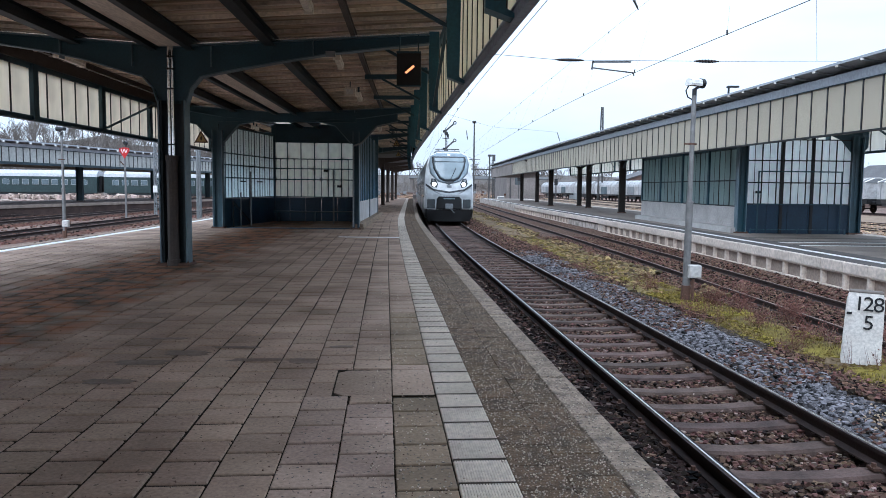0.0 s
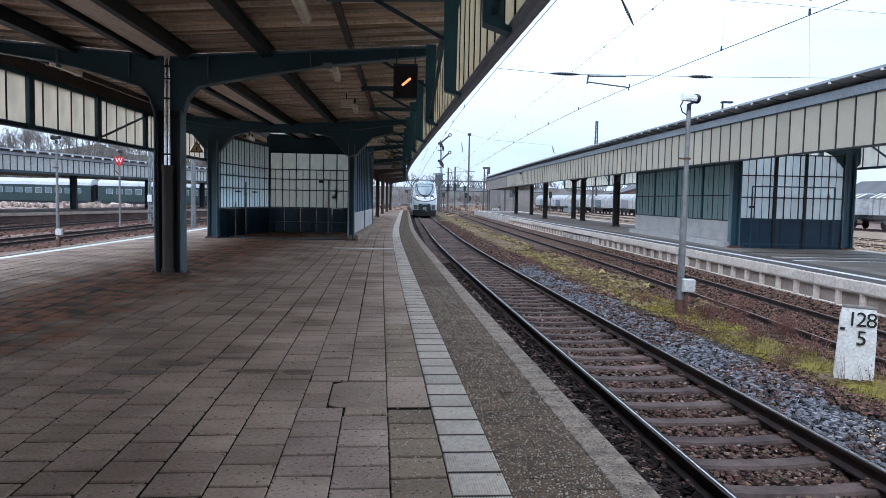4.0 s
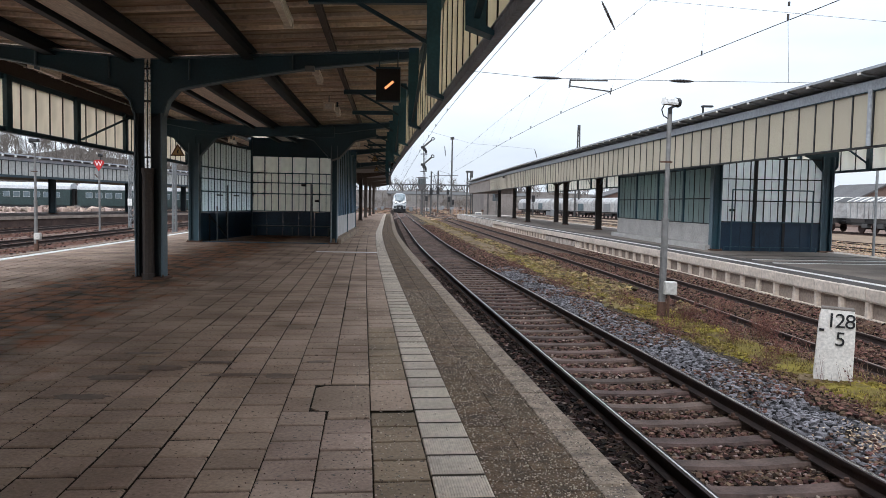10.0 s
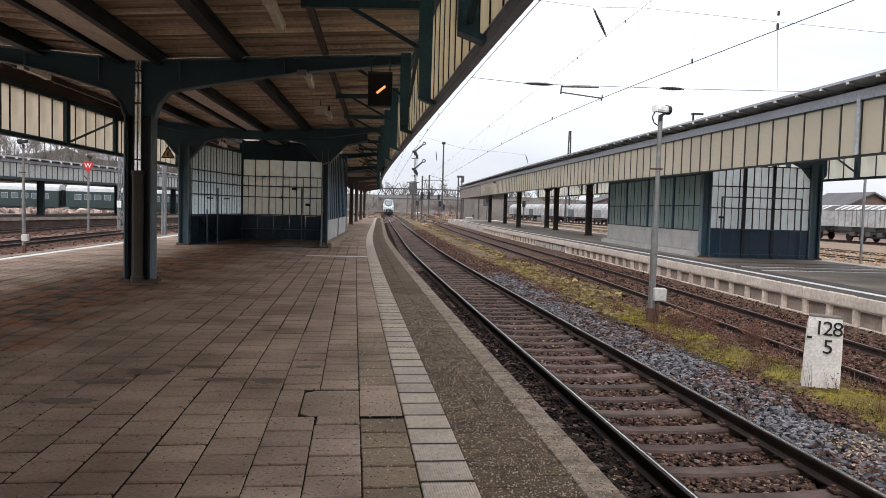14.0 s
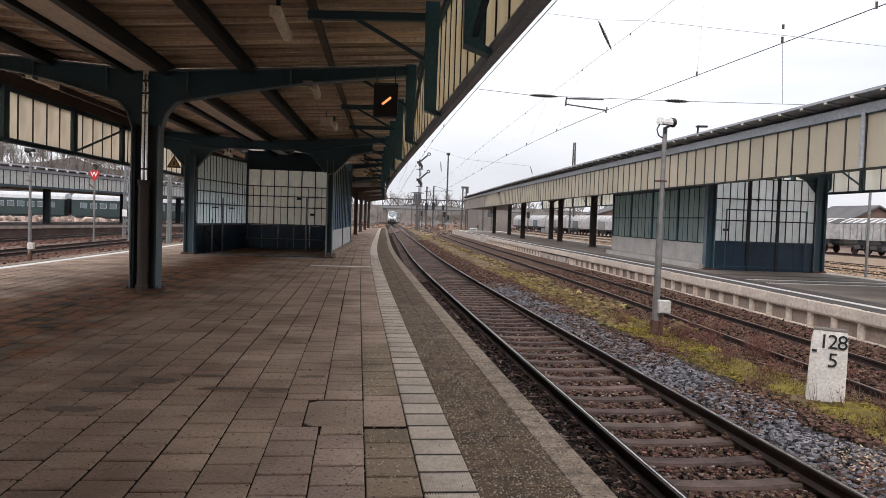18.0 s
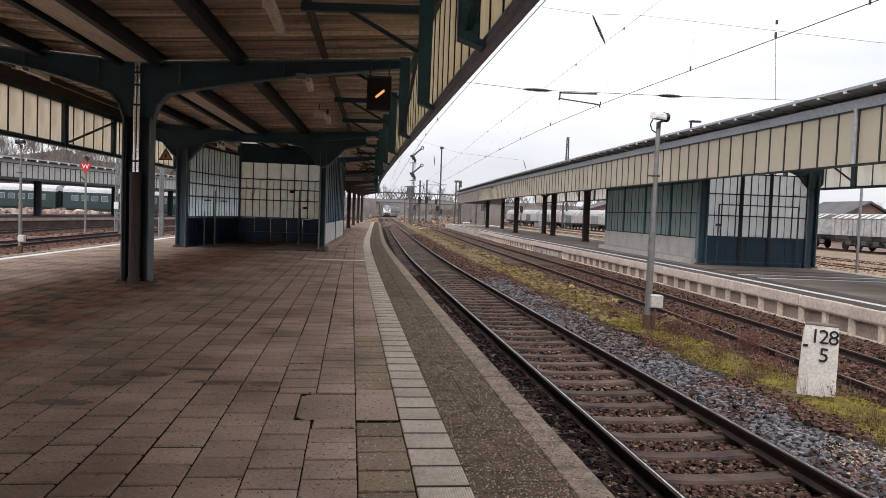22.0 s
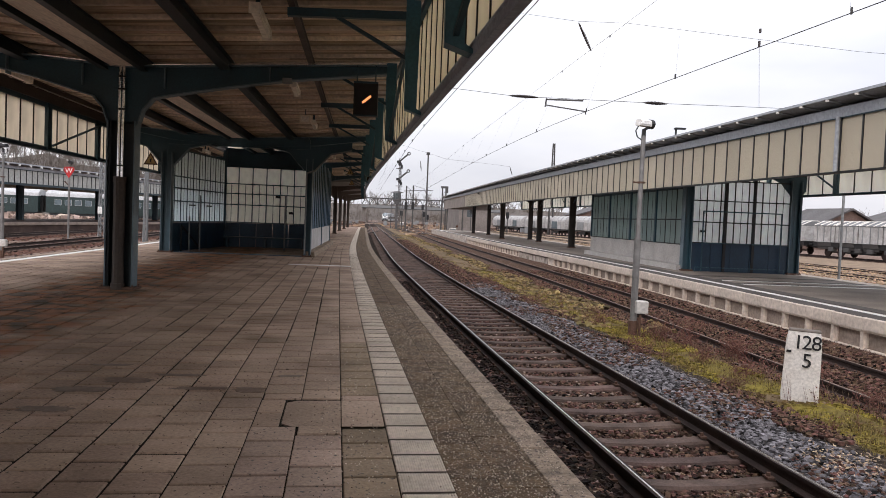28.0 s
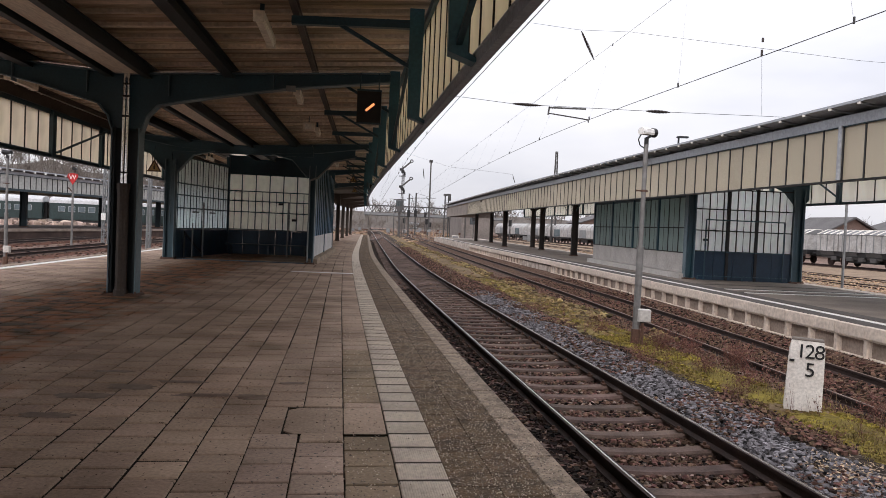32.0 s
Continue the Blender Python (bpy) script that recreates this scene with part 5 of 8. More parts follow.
def canopy_right():
    t = thing("platform_canopy", "long opposite canopy with cream glazed apron and grey gutter", "canopy", kind="structure")
    c = lambda y: right_edge_x(y) + 3.7
    fa, fb = right_fascia_x, lambda y: right_edge_x(y) + 6.75
    y0, y1 = 3.1, 100.0
    posts = [3.13 + 4.39 * k for k in range(18)]
    fascia(t, fa, posts, 2.98, 4.2, 1, cream_far, steel_mat, black_paint, 6, 62, 0.04, 0.02, bar_w=0.05)
    fascia(t, fb, posts, 2.95, 4.2, -1, milk_mat, steel_mat, steel_mat, 5, 50, 0.04, 0.06, flat=True)
    ys = steps(y0, y1, 2.0)
    # grey gutter board, overhanging roof edge
    part("gutter", Mesh().sweep(fa, ys, [(-0.08, 4.22), (0.06, 4.22), (0.06, 4.44), (-0.1, 4.44)]), gutter_mat, t, "grey sheet-metal gutter board")
    for ya, yb in ((y0, 27.3), (39.3, y1)):
        part("roof", Mesh().sweep(fa, steps(ya, yb, 2.0), [(-0.42, 4.60), (-0.42, 4.66), (3.1, 4.40), (6.6, 4.66), (6.6, 4.6), (3.1, 4.32), (0.0, 4.53)]), gutter_mat, t, "flat grey sheet-metal roof")
        part("soffit", Mesh().sweep(fa, steps(ya, yb, 2.0), [(0.05, 4.25), (3.1, 4.15), (6.1, 4.25), (6.1, 4.27), (3.1, 4.17), (0.05, 4.27)]), board_mat, t)
    # unseen glazed rooflight over the shelter, added so daylight brightens its panes
    ym = steps(27.3, 39.3, 2.0)
    part("roof", Mesh().sweep(fa, ym, [(-0.42, 4.60), (-0.42, 4.66), (1.2, 4.54), (1.2, 4.46)]), gutter_mat, t)
    part("roof", Mesh().sweep(fa, ym, [(5.6, 4.52), (5.6, 4.6), (6.6, 4.66), (6.6, 4.6)]), roof_mat, t)
    for i in range(12):
        yq = 27.32 + i
        part("rooflight_pane", Mesh().box(fa(yq) + 1.2, fa(yq) + 5.6, yq, yq + 0.95, 4.48, 4.50), added_rooflight_mat, t)
    y = y0 + 0.4
    while y < y1:
        x = fa(y)
        rm = Mesh().prism([(x - 0.40, 4.59), (x - 0.40, 4.54), (x + 0.2, 4.46), (x + 0.2, 4.56)], y - 0.04, y + 0.04)
        part("rafter_end", rm, steel_grey, t)
        wm = Mesh().box(x - 0.44, x - 0.40, y - 0.035, y + 0.035, 4.545, 4.59)
        part("rafter_cap", wm, white_conc, t, "small white end cap")
        y += 0.98
    # columns with brackets
    for x, y in ((11.6, 48.9), (11.75, 61.2), (9.5, 67.4), (12.35, 68.8), (10.4, 85.0), (9.2, 90.5)):
        steel_column(t, x, y, 3.6, dark_post_mat, 0.38)
        am = Mesh()
        for s in (-1, 1):
            am.prism([(x + s * 0.1, 3.35), (x + s * 0.3, 3.5), (x + s * 0.7, 3.75), (x + s * 2.4, 4.0), (x + s * 2.4, 4.15), (x, 4.15)], y - 0.05, y + 0.05)
        part("cantilever_arm", am, dark_post_mat, t)
        for s in (-1, 1):
            br = Mesh().bar((x, y + s * 0.2, 3.0), (x, y + s * 2.0, 3.95), 0.08, 0.08)
            part("brace", br, steel_far_mat, t)
    for y in posts[1::2]:
        br = Mesh().bar((fb(y), y, 3.1), (fb(y + 2.1), y + 2.1, 4.15), 0.06, 0.06)
        part("brace", br, steel_mat, t)
    # boarded end bays
    ye = 77.9
    while ye < y1:
        part("weatherboard", Mesh().bar((fa(ye), ye + 0.01, 3.55), (fa(ye + 0.6), ye + 0.59, 3.55), 0.05, 1.15 + 0.02 * math.sin(ye * 9)), grey_board, t)
        ye += 0.6
    # end gable
    g = Mesh().box(fa(y1) - 0.1, fb(y1), y1, y1 + 0.08, 3.0, 4.45)
    part("end_panel", g, render_grey, t, "grey boarded end of the canopy")
    dp = Mesh().rod((fa(16.3) - 0.1, 16.3, 3.0), (fa(16.3) - 0.1, 16.3, 4.25), 0.05, 8)
    part("downpipe", dp, gutter_mat, t)


def shelter_right():
    t = thing("waiting_shelter", "glazed waiting shelter with navy dado and blue-grey side panels", "shelter")
    fl, fr, bl, br = (10.79, 27.1), (14.86, 27.0), (10.50, 39.6), (14.3, 39.6)
    for p, wd in ((fl, 0.32), (fr, 0.40)):
        steel_column(t, p[0], p[1], 3.5, steel_mat, wd)
    for p, ss in ((fr, (-1, 1)),):
        for s in ss:
            kn = Mesh().prism([(p[0], 2.85), (p[0] + s * 0.22, 2.95), (p[0] + s * 0.62, 3.42), (p[0] + s * 0.9, 3.55), (p[0] + s * 0.9, 3.75), (p[0], 3.75)], 26.97, 27.04)
            part("knee_brace", kn, steel_mat, t)
    a, b = (fl[0] + 0.16, 27.05), (fr[0] - 0.2, 26.98)
    slab_wall(t, a, b, 0.0, 1.05, 0.08, dado_front, "dado_panel", 5)
    glazed_wall(t, a, b, 1.07, 3.4, 14, (1.85, 2.65), white_pane, black_paint, sub=2, thick=0.042)
    for k in (1 / 3, 0.63):
        x = a[0] + (b[0] - a[0]) * k
        part("mullion", Mesh().box(x - 0.05, x + 0.05, 26.93, 27.1, 0, 3.6), black_paint, t)
    # bench frame seen through the panes
    fm = Mesh()
    for z in (1.07, 2.25):
        fm.bar((11.3, 26.85, z), (14.3, 26.85, z), 0.04, 0.04)
    fm.bar((11.0, 26.7, 0.16), (14.4, 26.7, 0.16), 0.03, 0.03)
    for x in (11.0, 12.7, 14.4):
        fm.bar((x, 26.7, 0.0), (x, 26.7, 0.16), 0.03, 0.03)
    for x in (11.3, 14.3):
        fm.bar((x, 26.85, 0.0), (x, 26.85, 2.25), 0.04, 0.04)
    part("guard_frame", fm, steel_mat, t, "thin dark guard frame")
    # long side wall towards the track
    slab_wall(t, fl, bl, 0.22, 0.95, 0.1, dado_right, "pale_dado_panel", 4, "pale grey dado panel")
    glazed_wall(t, fl, bl, 0.97, 3.1, 24, (1.92,), green_pane, black_paint, sub=2, thick=0.05)
    slab_wall(t, fl, bl, 3.1, 4.1, 0.06, steel_mat, "head_panel", 1)
    for i in range(5):
        k = i / 4
        x, y = fl[0] + (bl[0] - fl[0]) * k, fl[1] + (bl[1] - fl[1]) * k
        part("wall_post", Mesh().box(x - 0.07, x + 0.07, y - 0.07, y + 0.07, 0.96, 3.5), steel_mat, t)
    pl = Mesh().sweep(lambda y: fl[0] + (bl[0] - fl[0]) * (y - 27.1) / 12.5, [27.1, 33, 39.7], [(-0.35, 0), (0.2, 0), (0.2, 0.2), (-0.33, 0.2)])
    part("plinth", pl, dado_right, t, "pale concrete plinth step")
    # rear and far side
    slab_wall(t, fr, br, 0.0, 1.05, 0.08, dado_mat, "dado_panel", 4)
    glazed_wall(t, fr, br, 1.07, 3.3, 12, (1.85, 2.65), milk_mat, steel_mat, sub=2)
    # small wall box
    part("meter_box", Mesh().box(11.25, 11.45, 26.9, 26.98, 1.46, 1.54), black_paint, t)


# ---- things on and beside the first platform ----
def lettering(name, text, size, m, mat, parent, label=""):
    cu = bpy.data.curves.new(name, "FONT")
    cu.body, cu.size, cu.extrude, cu.align_x, cu.align_y = text, size, 0.003, "CENTER", "CENTER"
    tmp = bpy.data.objects.new(name, cu)
    me = bpy.data.meshes.new_from_object(tmp)
    bpy.data.objects.remove(tmp)
    me.materials.clear()
    me.materials.append(mat)
    o = new(name, me)
    o.parent = parent
    o.matrix_local = m
    return tagged(o, label)


def kilometre_stone():
    t = thing("kilometre_stone", "whitewashed leaning kilometre stone with black numerals", "marker stone", at=pose(5.46, 9.56, -0.74, 0, 1.6, -27))
    me = Mesh()
    n = 7
    rows = []
    for k in range(n + 1):
        z = 1.0 * k / n
        w, d = 0.232 - 0.024 * k / n, 0.11 - 0.01 * k / n
        if k == n:
            w, d = w - 0.02, d - 0.02
        rows.append([(-w + random.gauss(0, .003), -d, z), (w + random.gauss(0, .003), -d, z), (w, d, z), (-w, d, z)])
    vs = [v for r in rows for v in r]
    fs = [(3, 2, 1, 0), tuple(4 * n + i for i in range(4))]
    for k in range(n):
        for i in range(4):
            j = (i + 1) % 4
            fs.append((4 * k + i, 4 * k + j, 4 * k + 4 + j, 4 * k + 4 + i))
    part("stone", me.add(vs, fs), stone_white, t)
    for ch, x in (("1", -0.07), ("2", 0.035), ("8", 0.15)):
        lettering("numeral", ch, 0.265, pose(x, -0.116, 0.84, 88, 0, 0), black_paint, t, "black painted numeral")
    lettering("numeral", "5", 0.265, pose(0.05, -0.121, 0.60, 88, 0, 0), black_paint, t, "black painted numeral")
    part("dash", Mesh().box(-0.205, -0.145, -0.121, -0.110, 0.70, 0.73), black_paint, t)
    part("footing", Mesh().chbox(-0.42, 0.36, -0.30, 0.2, -0.06, 0.05, 0.03), dry_strip_mat, t, "flat stained footing overgrown with moss")
    part("moss_cap", Mesh().chbox(-0.195, 0.195, -0.085, 0.085, 0.985, 1.012, 0.012), bark_mat, t, "dark lichen on the top")
    st = Mesh()
    for i in range(9):
        x = random.uniform(-0.16, 0.2)
        st.rod((x, -0.17, 0.0), (x + random.uniform(-0.09, 0.02), -0.15 - random.uniform(0, 0.04), random.uniform(0.15, 0.5)), 0.004, 4, 0.001)
    st.ob("dry_stalks", twig_mat, label="thin dry stalks before the white stone", category="weeds", kind="stuff").matrix_world = pose(5.46, 9.56, -0.74, 0, 0, -27)


steel_pale = material("pale_plastic_box", (0.55, 0.53, 0.50), (0.38, 0.36, 0.33), 0.6, grain=14, stain=4, amount=0.5, bump=0.03)


def camera_pole(x, y, z0, top, name="camera_pole", label="galvanised pole with a white weatherproof camera on top", flip=1, lean=0.0, head=None):
    t = thing(name, label, "camera pole", at=pose(x, y, z0, 0, lean, 0))
    h = top - z0
    lo = Mesh().rod((0, 0, -0.1), (0, 0, h * 0.49), 0.07, 12).rod((0, 0, h * 0.485), (0, 0, h * 0.495), 0.078, 12)
    part("lower_tube", lo, zinc_mat, t)
    up = Mesh().rod((0, 0, h * 0.49), (0, 0, h), 0.05, 12, 0.046)
    part("upper_tube", up, zinc_mat, t)
    cl = Mesh().rod((0, 0, h * 0.765), (0, 0, h * 0.775), 0.062, 12).bar((-0.16, 0, h * 0.77), (0.09, 0, h * 0.77), 0.03, 0.03)
    part("clamp", cl, rust_mat, t)
    bx = Mesh().chbox(-0.0, 0.24, -0.19, -0.05, 0.53, 0.79, 0.02)
    b = part("junction_box", bx, steel_pale, t, "pale plastic junction box")
    part("box_cover", Mesh().box(0.02, 0.22, -0.205, -0.19, 0.55, 0.77), steel_pale, b)
    part("conduit", Mesh().rod((0.1, -0.12, 0.0), (0.1, -0.12, 0.5), 0.03, 8), rust_mat, t)
    part("foot", Mesh().rod((0, 0, -0.1), (0, 0, 0.36), 0.095, 12), rust_mat, t, "rusty foot sleeve")
    br = Mesh().bar((0, 0, h - 0.02), (0, 0, h + 0.13), 0.07, 0.07).bar((0, 0, h + 0.12), (0.09 * flip, 0, h + 0.17), 0.05, 0.05)
    part("bracket", br, black_paint, t)
    hs = Mesh()
    c = h + 0.25
    pts = [(-0.085, -0.07), (0.085, -0.07), (0.1, -0.02), (0.085, 0.06), (0.05, 0.085), (-0.05, 0.085), (-0.085, 0.06), (-0.1, -0.02)]
    m = pose(0, 0, c, 0, 0, -62 if flip > 0 else 70)
    hs.prism([(p[0] * 0.85, p[1] * 0.85) for p in pts], -0.17, 0.17, "y", m)
    part("camera_housing", hs, head or white_paint, t, "weatherproof camera housing")
    hood = Mesh()
    for k in range(12):
        a0, a1 = 2 * math.pi * k / 12, 2 * math.pi * (k + 1) / 12
        r0, r1 = 0.098, 0.074
        vs = []
        for yy in (0.14, 0.225):
            for a in (a0, a1):
                for r in (r0, r1):
                    vs.append(tuple(m @ Vector((r * math.cos(a), yy, r * math.sin(a)))))
        hood.add(vs, [(0, 2, 6, 4), (1, 5, 7, 3), (4, 6, 7, 5), (0, 1, 3, 2)])
    part("lens_hood", hood, black_paint, t, "black lens hood")
    part("lens", Mesh().rod(tuple(m @ Vector((0, 0.15, 0))), tuple(m @ Vector((0, 0.18, 0))), 0.07, 12), train_glass, t)
    wire = Mesh()
    p = [Vector((-0.12 * flip, 0, c - 0.06)), Vector((-0.17 * flip, 0, c - 0.16)), Vector((-0.13 * flip, 0, c - 0.28)), Vector((-0.03, 0, c - 0.34))]
    for a, b_ in zip(p, p[1:]):
        wire.rod(a, b_, 0.012, 6)
    part("cable", wire, black_paint, t)
    return t


def departure_sign():
    x, y, z = -0.69, 13.75, 3.70
    t = thing("departure_sign", "dark hanging platform sign lit with one slanted amber bar", "sign", at=pose(x, y, z, 0, 0, -2))
    part("case", Mesh().chbox(-0.22, 0.22, -0.07, 0.07, -0.31, 0.31, 0.012), black_paint, t)
    part("frame", Mesh().box(-0.225, 0.225, -0.078, -0.07, 0.28, 0.315), steel_mat, t)
    part("frame", Mesh().box(-0.225, 0.225, -0.078, -0.07, -0.315, -0.29), steel_mat, t)
    m = pose(0.02, -0.078, -0.01, 0, -40, 0)
    part("amber_bar", Mesh().box(-0.1, 0.1, 0.0, 0.006, -0.02, 0.02, m), orange_glow, t, "glowing amber bar")
    for s in (-0.17, 0.17):
        part("hanger", Mesh().rod((s, 0, 0.3), (s, 0, 0.62), 0.012, 6), steel_mat, t)


def warning_sign(x, y, z, w, turn=0):
    t = thing("warning_sign", "faded triangular warning sign with a dark border", "sign", "warning signs of the platforms", at=pose(x, y, z, 0, 0, turn))
    h = w * 0.87
    part("plate", Mesh().prism([(-w / 2, -h / 2), (w / 2, -h / 2), (0, h / 2)], -0.01, 0.01), rust_mat, t)
    k = 0.72
    part("face", Mesh().prism([(-w / 2 * k, -h / 2 + h * 0.1), (w / 2 * k, -h / 2 + h * 0.1), (0, h / 2 - h * 0.2)], -0.016, -0.01), yellow_mat, t)
    part("symbol", Mesh().prism([(-0.02, -h * 0.3), (0.03, -h * 0.3), (0.02, -h * 0.1), (0.05, -h * 0.1), (0.0, h * 0.16), (0.01, -h * 0.04), (-0.03, -h * 0.04)], -0.02, -0.016), black_paint, t)
    part("hanger", Mesh().bar((0, 0.02, -h / 2), (0, 0.02, h / 2 + 0.45), 0.03, 0.02), steel_mat, t)


lamp_case_mat = material("yellowed_lamp_case", (0.80, 0.74, 0.64), (0.62, 0.55, 0.45), 0.5, grain=12, stain=2.0, amount=0.4, bump=0.02)


def strip_light(x, y, z, long):
    t = thing("strip_light", "unlit beige fluorescent batten under the boards", "lamp", "strip lights under the canopy", at=pose(x, y, z, 0, 0, 4))
    part("tray", Mesh().box(-0.075, 0.075, -long / 2, long / 2, 0.03, 0.11), lamp_case_mat, t)
    part("diffuser", Mesh().prism([(-0.065, 0.03), (-0.045, -0.02), (0.045, -0.02), (0.065, 0.03)], -long / 2 + 0.04, long / 2 - 0.04), lamp_case_mat, t, "yellowed diffuser")
    for s in (-1, 1):
        part("end_cap", Mesh().box(-0.075, 0.075, s * long / 2 - 0.04, s * long / 2 + 0.01, -0.035, 0.11), lamp_case_mat, t)
    for q in (-0.3, 0.3):
        part("hanger", Mesh().box(-0.03, 0.03, long * q, long * q + 0.05, 0.11, 0.3), steel_mat, t)


def inspection_cover():
    """Concrete cover let into the slabs."""
    y = 5.83
    t = thing("inspection_cover", "worn concrete inspection cover let into the paving", "cover", at=pose(edge_x(y) - STRIP_R - STRIP_W, y, 0, 0, 0, 4.6))
    part("lid", Mesh().prism([(-0.768, -0.29), (-0.683, -0.383), (-0.330, -0.383), (-0.330, 0.383), (-0.683, 0.383), (-0.768, 0.31)], -0.04, -0.002, "z"), slab_mat, t)
    part("lid", Mesh().prism([(-0.322, -0.383), (-0.02, -0.383), (-0.008, -0.35), (-0.008, 0.383), (-0.322, 0.383)], -0.04, 0.001, "z"), slab_mat, t)
    part("filler_slab", Mesh().chbox(-0.971, -0.781, -0.385, -0.01, -0.045, 0.0, 0.004), slab_mat, t)
    part("filler_slab", Mesh().chbox(-0.971, -0.781, 0.0, 0.385, -0.045, 0.002, 0.004), slab_mat, t)
    for a, b in (((-0.771, -0.385), (-0.771, 0.385)), ((-0.771, -0.385), (-0.0, -0.385)), ((-0.771, 0.385), (0.0, 0.385))):
        part("rim", Mesh().bar((*a, -0.012), (*b, -0.012), 0.016, 0.02), joint_mat, t, "thin dark rim")


def wet_stains():
    """Dark damp stains on the slabs, thin irregular films."""
    rng = random.Random(5)
    damp = material("damp_stain", (0.115, 0.075, 0.054), (0.20, 0.138, 0.10), 0.6, grain=38, stain=9, amount=0.6, bump=0.1)
    spots = [(-1.24, 6.46, 0.13, 0.09), (-1.66, 6.48, 0.22, 0.055), (-1.98, 6.98, 0.2, 0.05), (-2.62, 6.34, 0.2, 0.1), (-2.36, 6.72, 0.2, 0.1), (-0.98, 7.06, 0.11, 0.045), (-2.75, 7.35, 0.16, 0.05), (-2.62, 5.7, 0.18, 0.08)]
    for x, y, a, b in spots:
        n = 56
        ph = [rng.uniform(0, 6.28) for _ in range(6)]
        poly = []
        for k in range(n):
            t = 2 * math.pi * k / n
            c, q = math.cos(t), math.sin(t)
            r = (c ** 4 + q ** 4) ** -0.25                     # squarish, as the damp stops at the joints
            r *= 1 + 0.10 * math.sin(2 * t + ph[0]) + 0.09 * math.sin(5 * t + ph[1]) + 0.07 * math.sin(9 * t + ph[2]) + 0.05 * math.sin(17 * t + ph[3]) + 0.04 * math.sin(23 * t + ph[4])
            poly.append((x + a * r * c - 0.07 * b * r * q, y + b * r * q + 0.07 * a * r * c))
        Mesh().prism(poly, 0.0035, 0.0055, "z").ob("damp_stain", damp, label="dark damp stain on the slabs", category="stain", group="damp stains on the platform")


# ---- loose stones and plants ----
def stone_shape(rng):
    vs = []
    for v in ((-1, -1, -1), (1, -1, -1), (1, 1, -1), (-1, 1, -1), (-1, -1, 1), (1, -1, 1), (1, 1, 1), (-1, 1, 1)):
        vs.append(tuple(c * rng.uniform(0.55, 1.05) for c in v))
    return vs


STONE_F = [(0, 3, 2, 1), (4, 5, 6, 7), (0, 1, 5, 4), (1, 2, 6, 5), (2, 3, 7, 6), (3, 0, 4, 7)]


def scatter(name, label, mat, f, x0, x1, y0, y1, count, size, z, keep=None, seed=1, near_bias=1.6):
    rng = random.Random(seed)
    shapes = [stone_shape(rng) for _ in range(14)]
    me = Mesh()
    for _ in range(count):
        y = y0 + (y1 - y0) * rng.random() ** near_bias
        dx = rng.uniform(x0, x1)
        if keep and not keep(dx, y):
            continue
        s = size * rng.uniform(0.55, 1.25)
        e = Euler((rng.uniform(0, 6), rng.uniform(0, 6), rng.uniform(0, 6))).to_matrix()
        zz = z(dx) + rng.uniform(-0.25, 0.35) * size
        x = f(y) + dx
        me.add([(x + (e @ Vector(v)).x * s, y + (e @ Vector(v)).y * s * 0.85, zz + (e @ Vector(v)).z * s * 0.7) for v in rng.choice(shapes)], STONE_F)
    me.ob(name, mat, label=label, category="ballast", kind="stuff")


throat_mat2 = material("straw_growth", (0.36, 0.25, 0.16), (0.15, 0.10, 0.065), 0.95, grain=6, stain=0.5, amount=0.8, bump=0.0, per_piece=0.7, island=True)
strip_growth = material("straw_brown_growth", (0.20, 0.145, 0.062), (0.085, 0.058, 0.03), 0.95, grain=8, stain=0.8, amount=0.8, bump=0.0, per_piece=0.7, island=True)


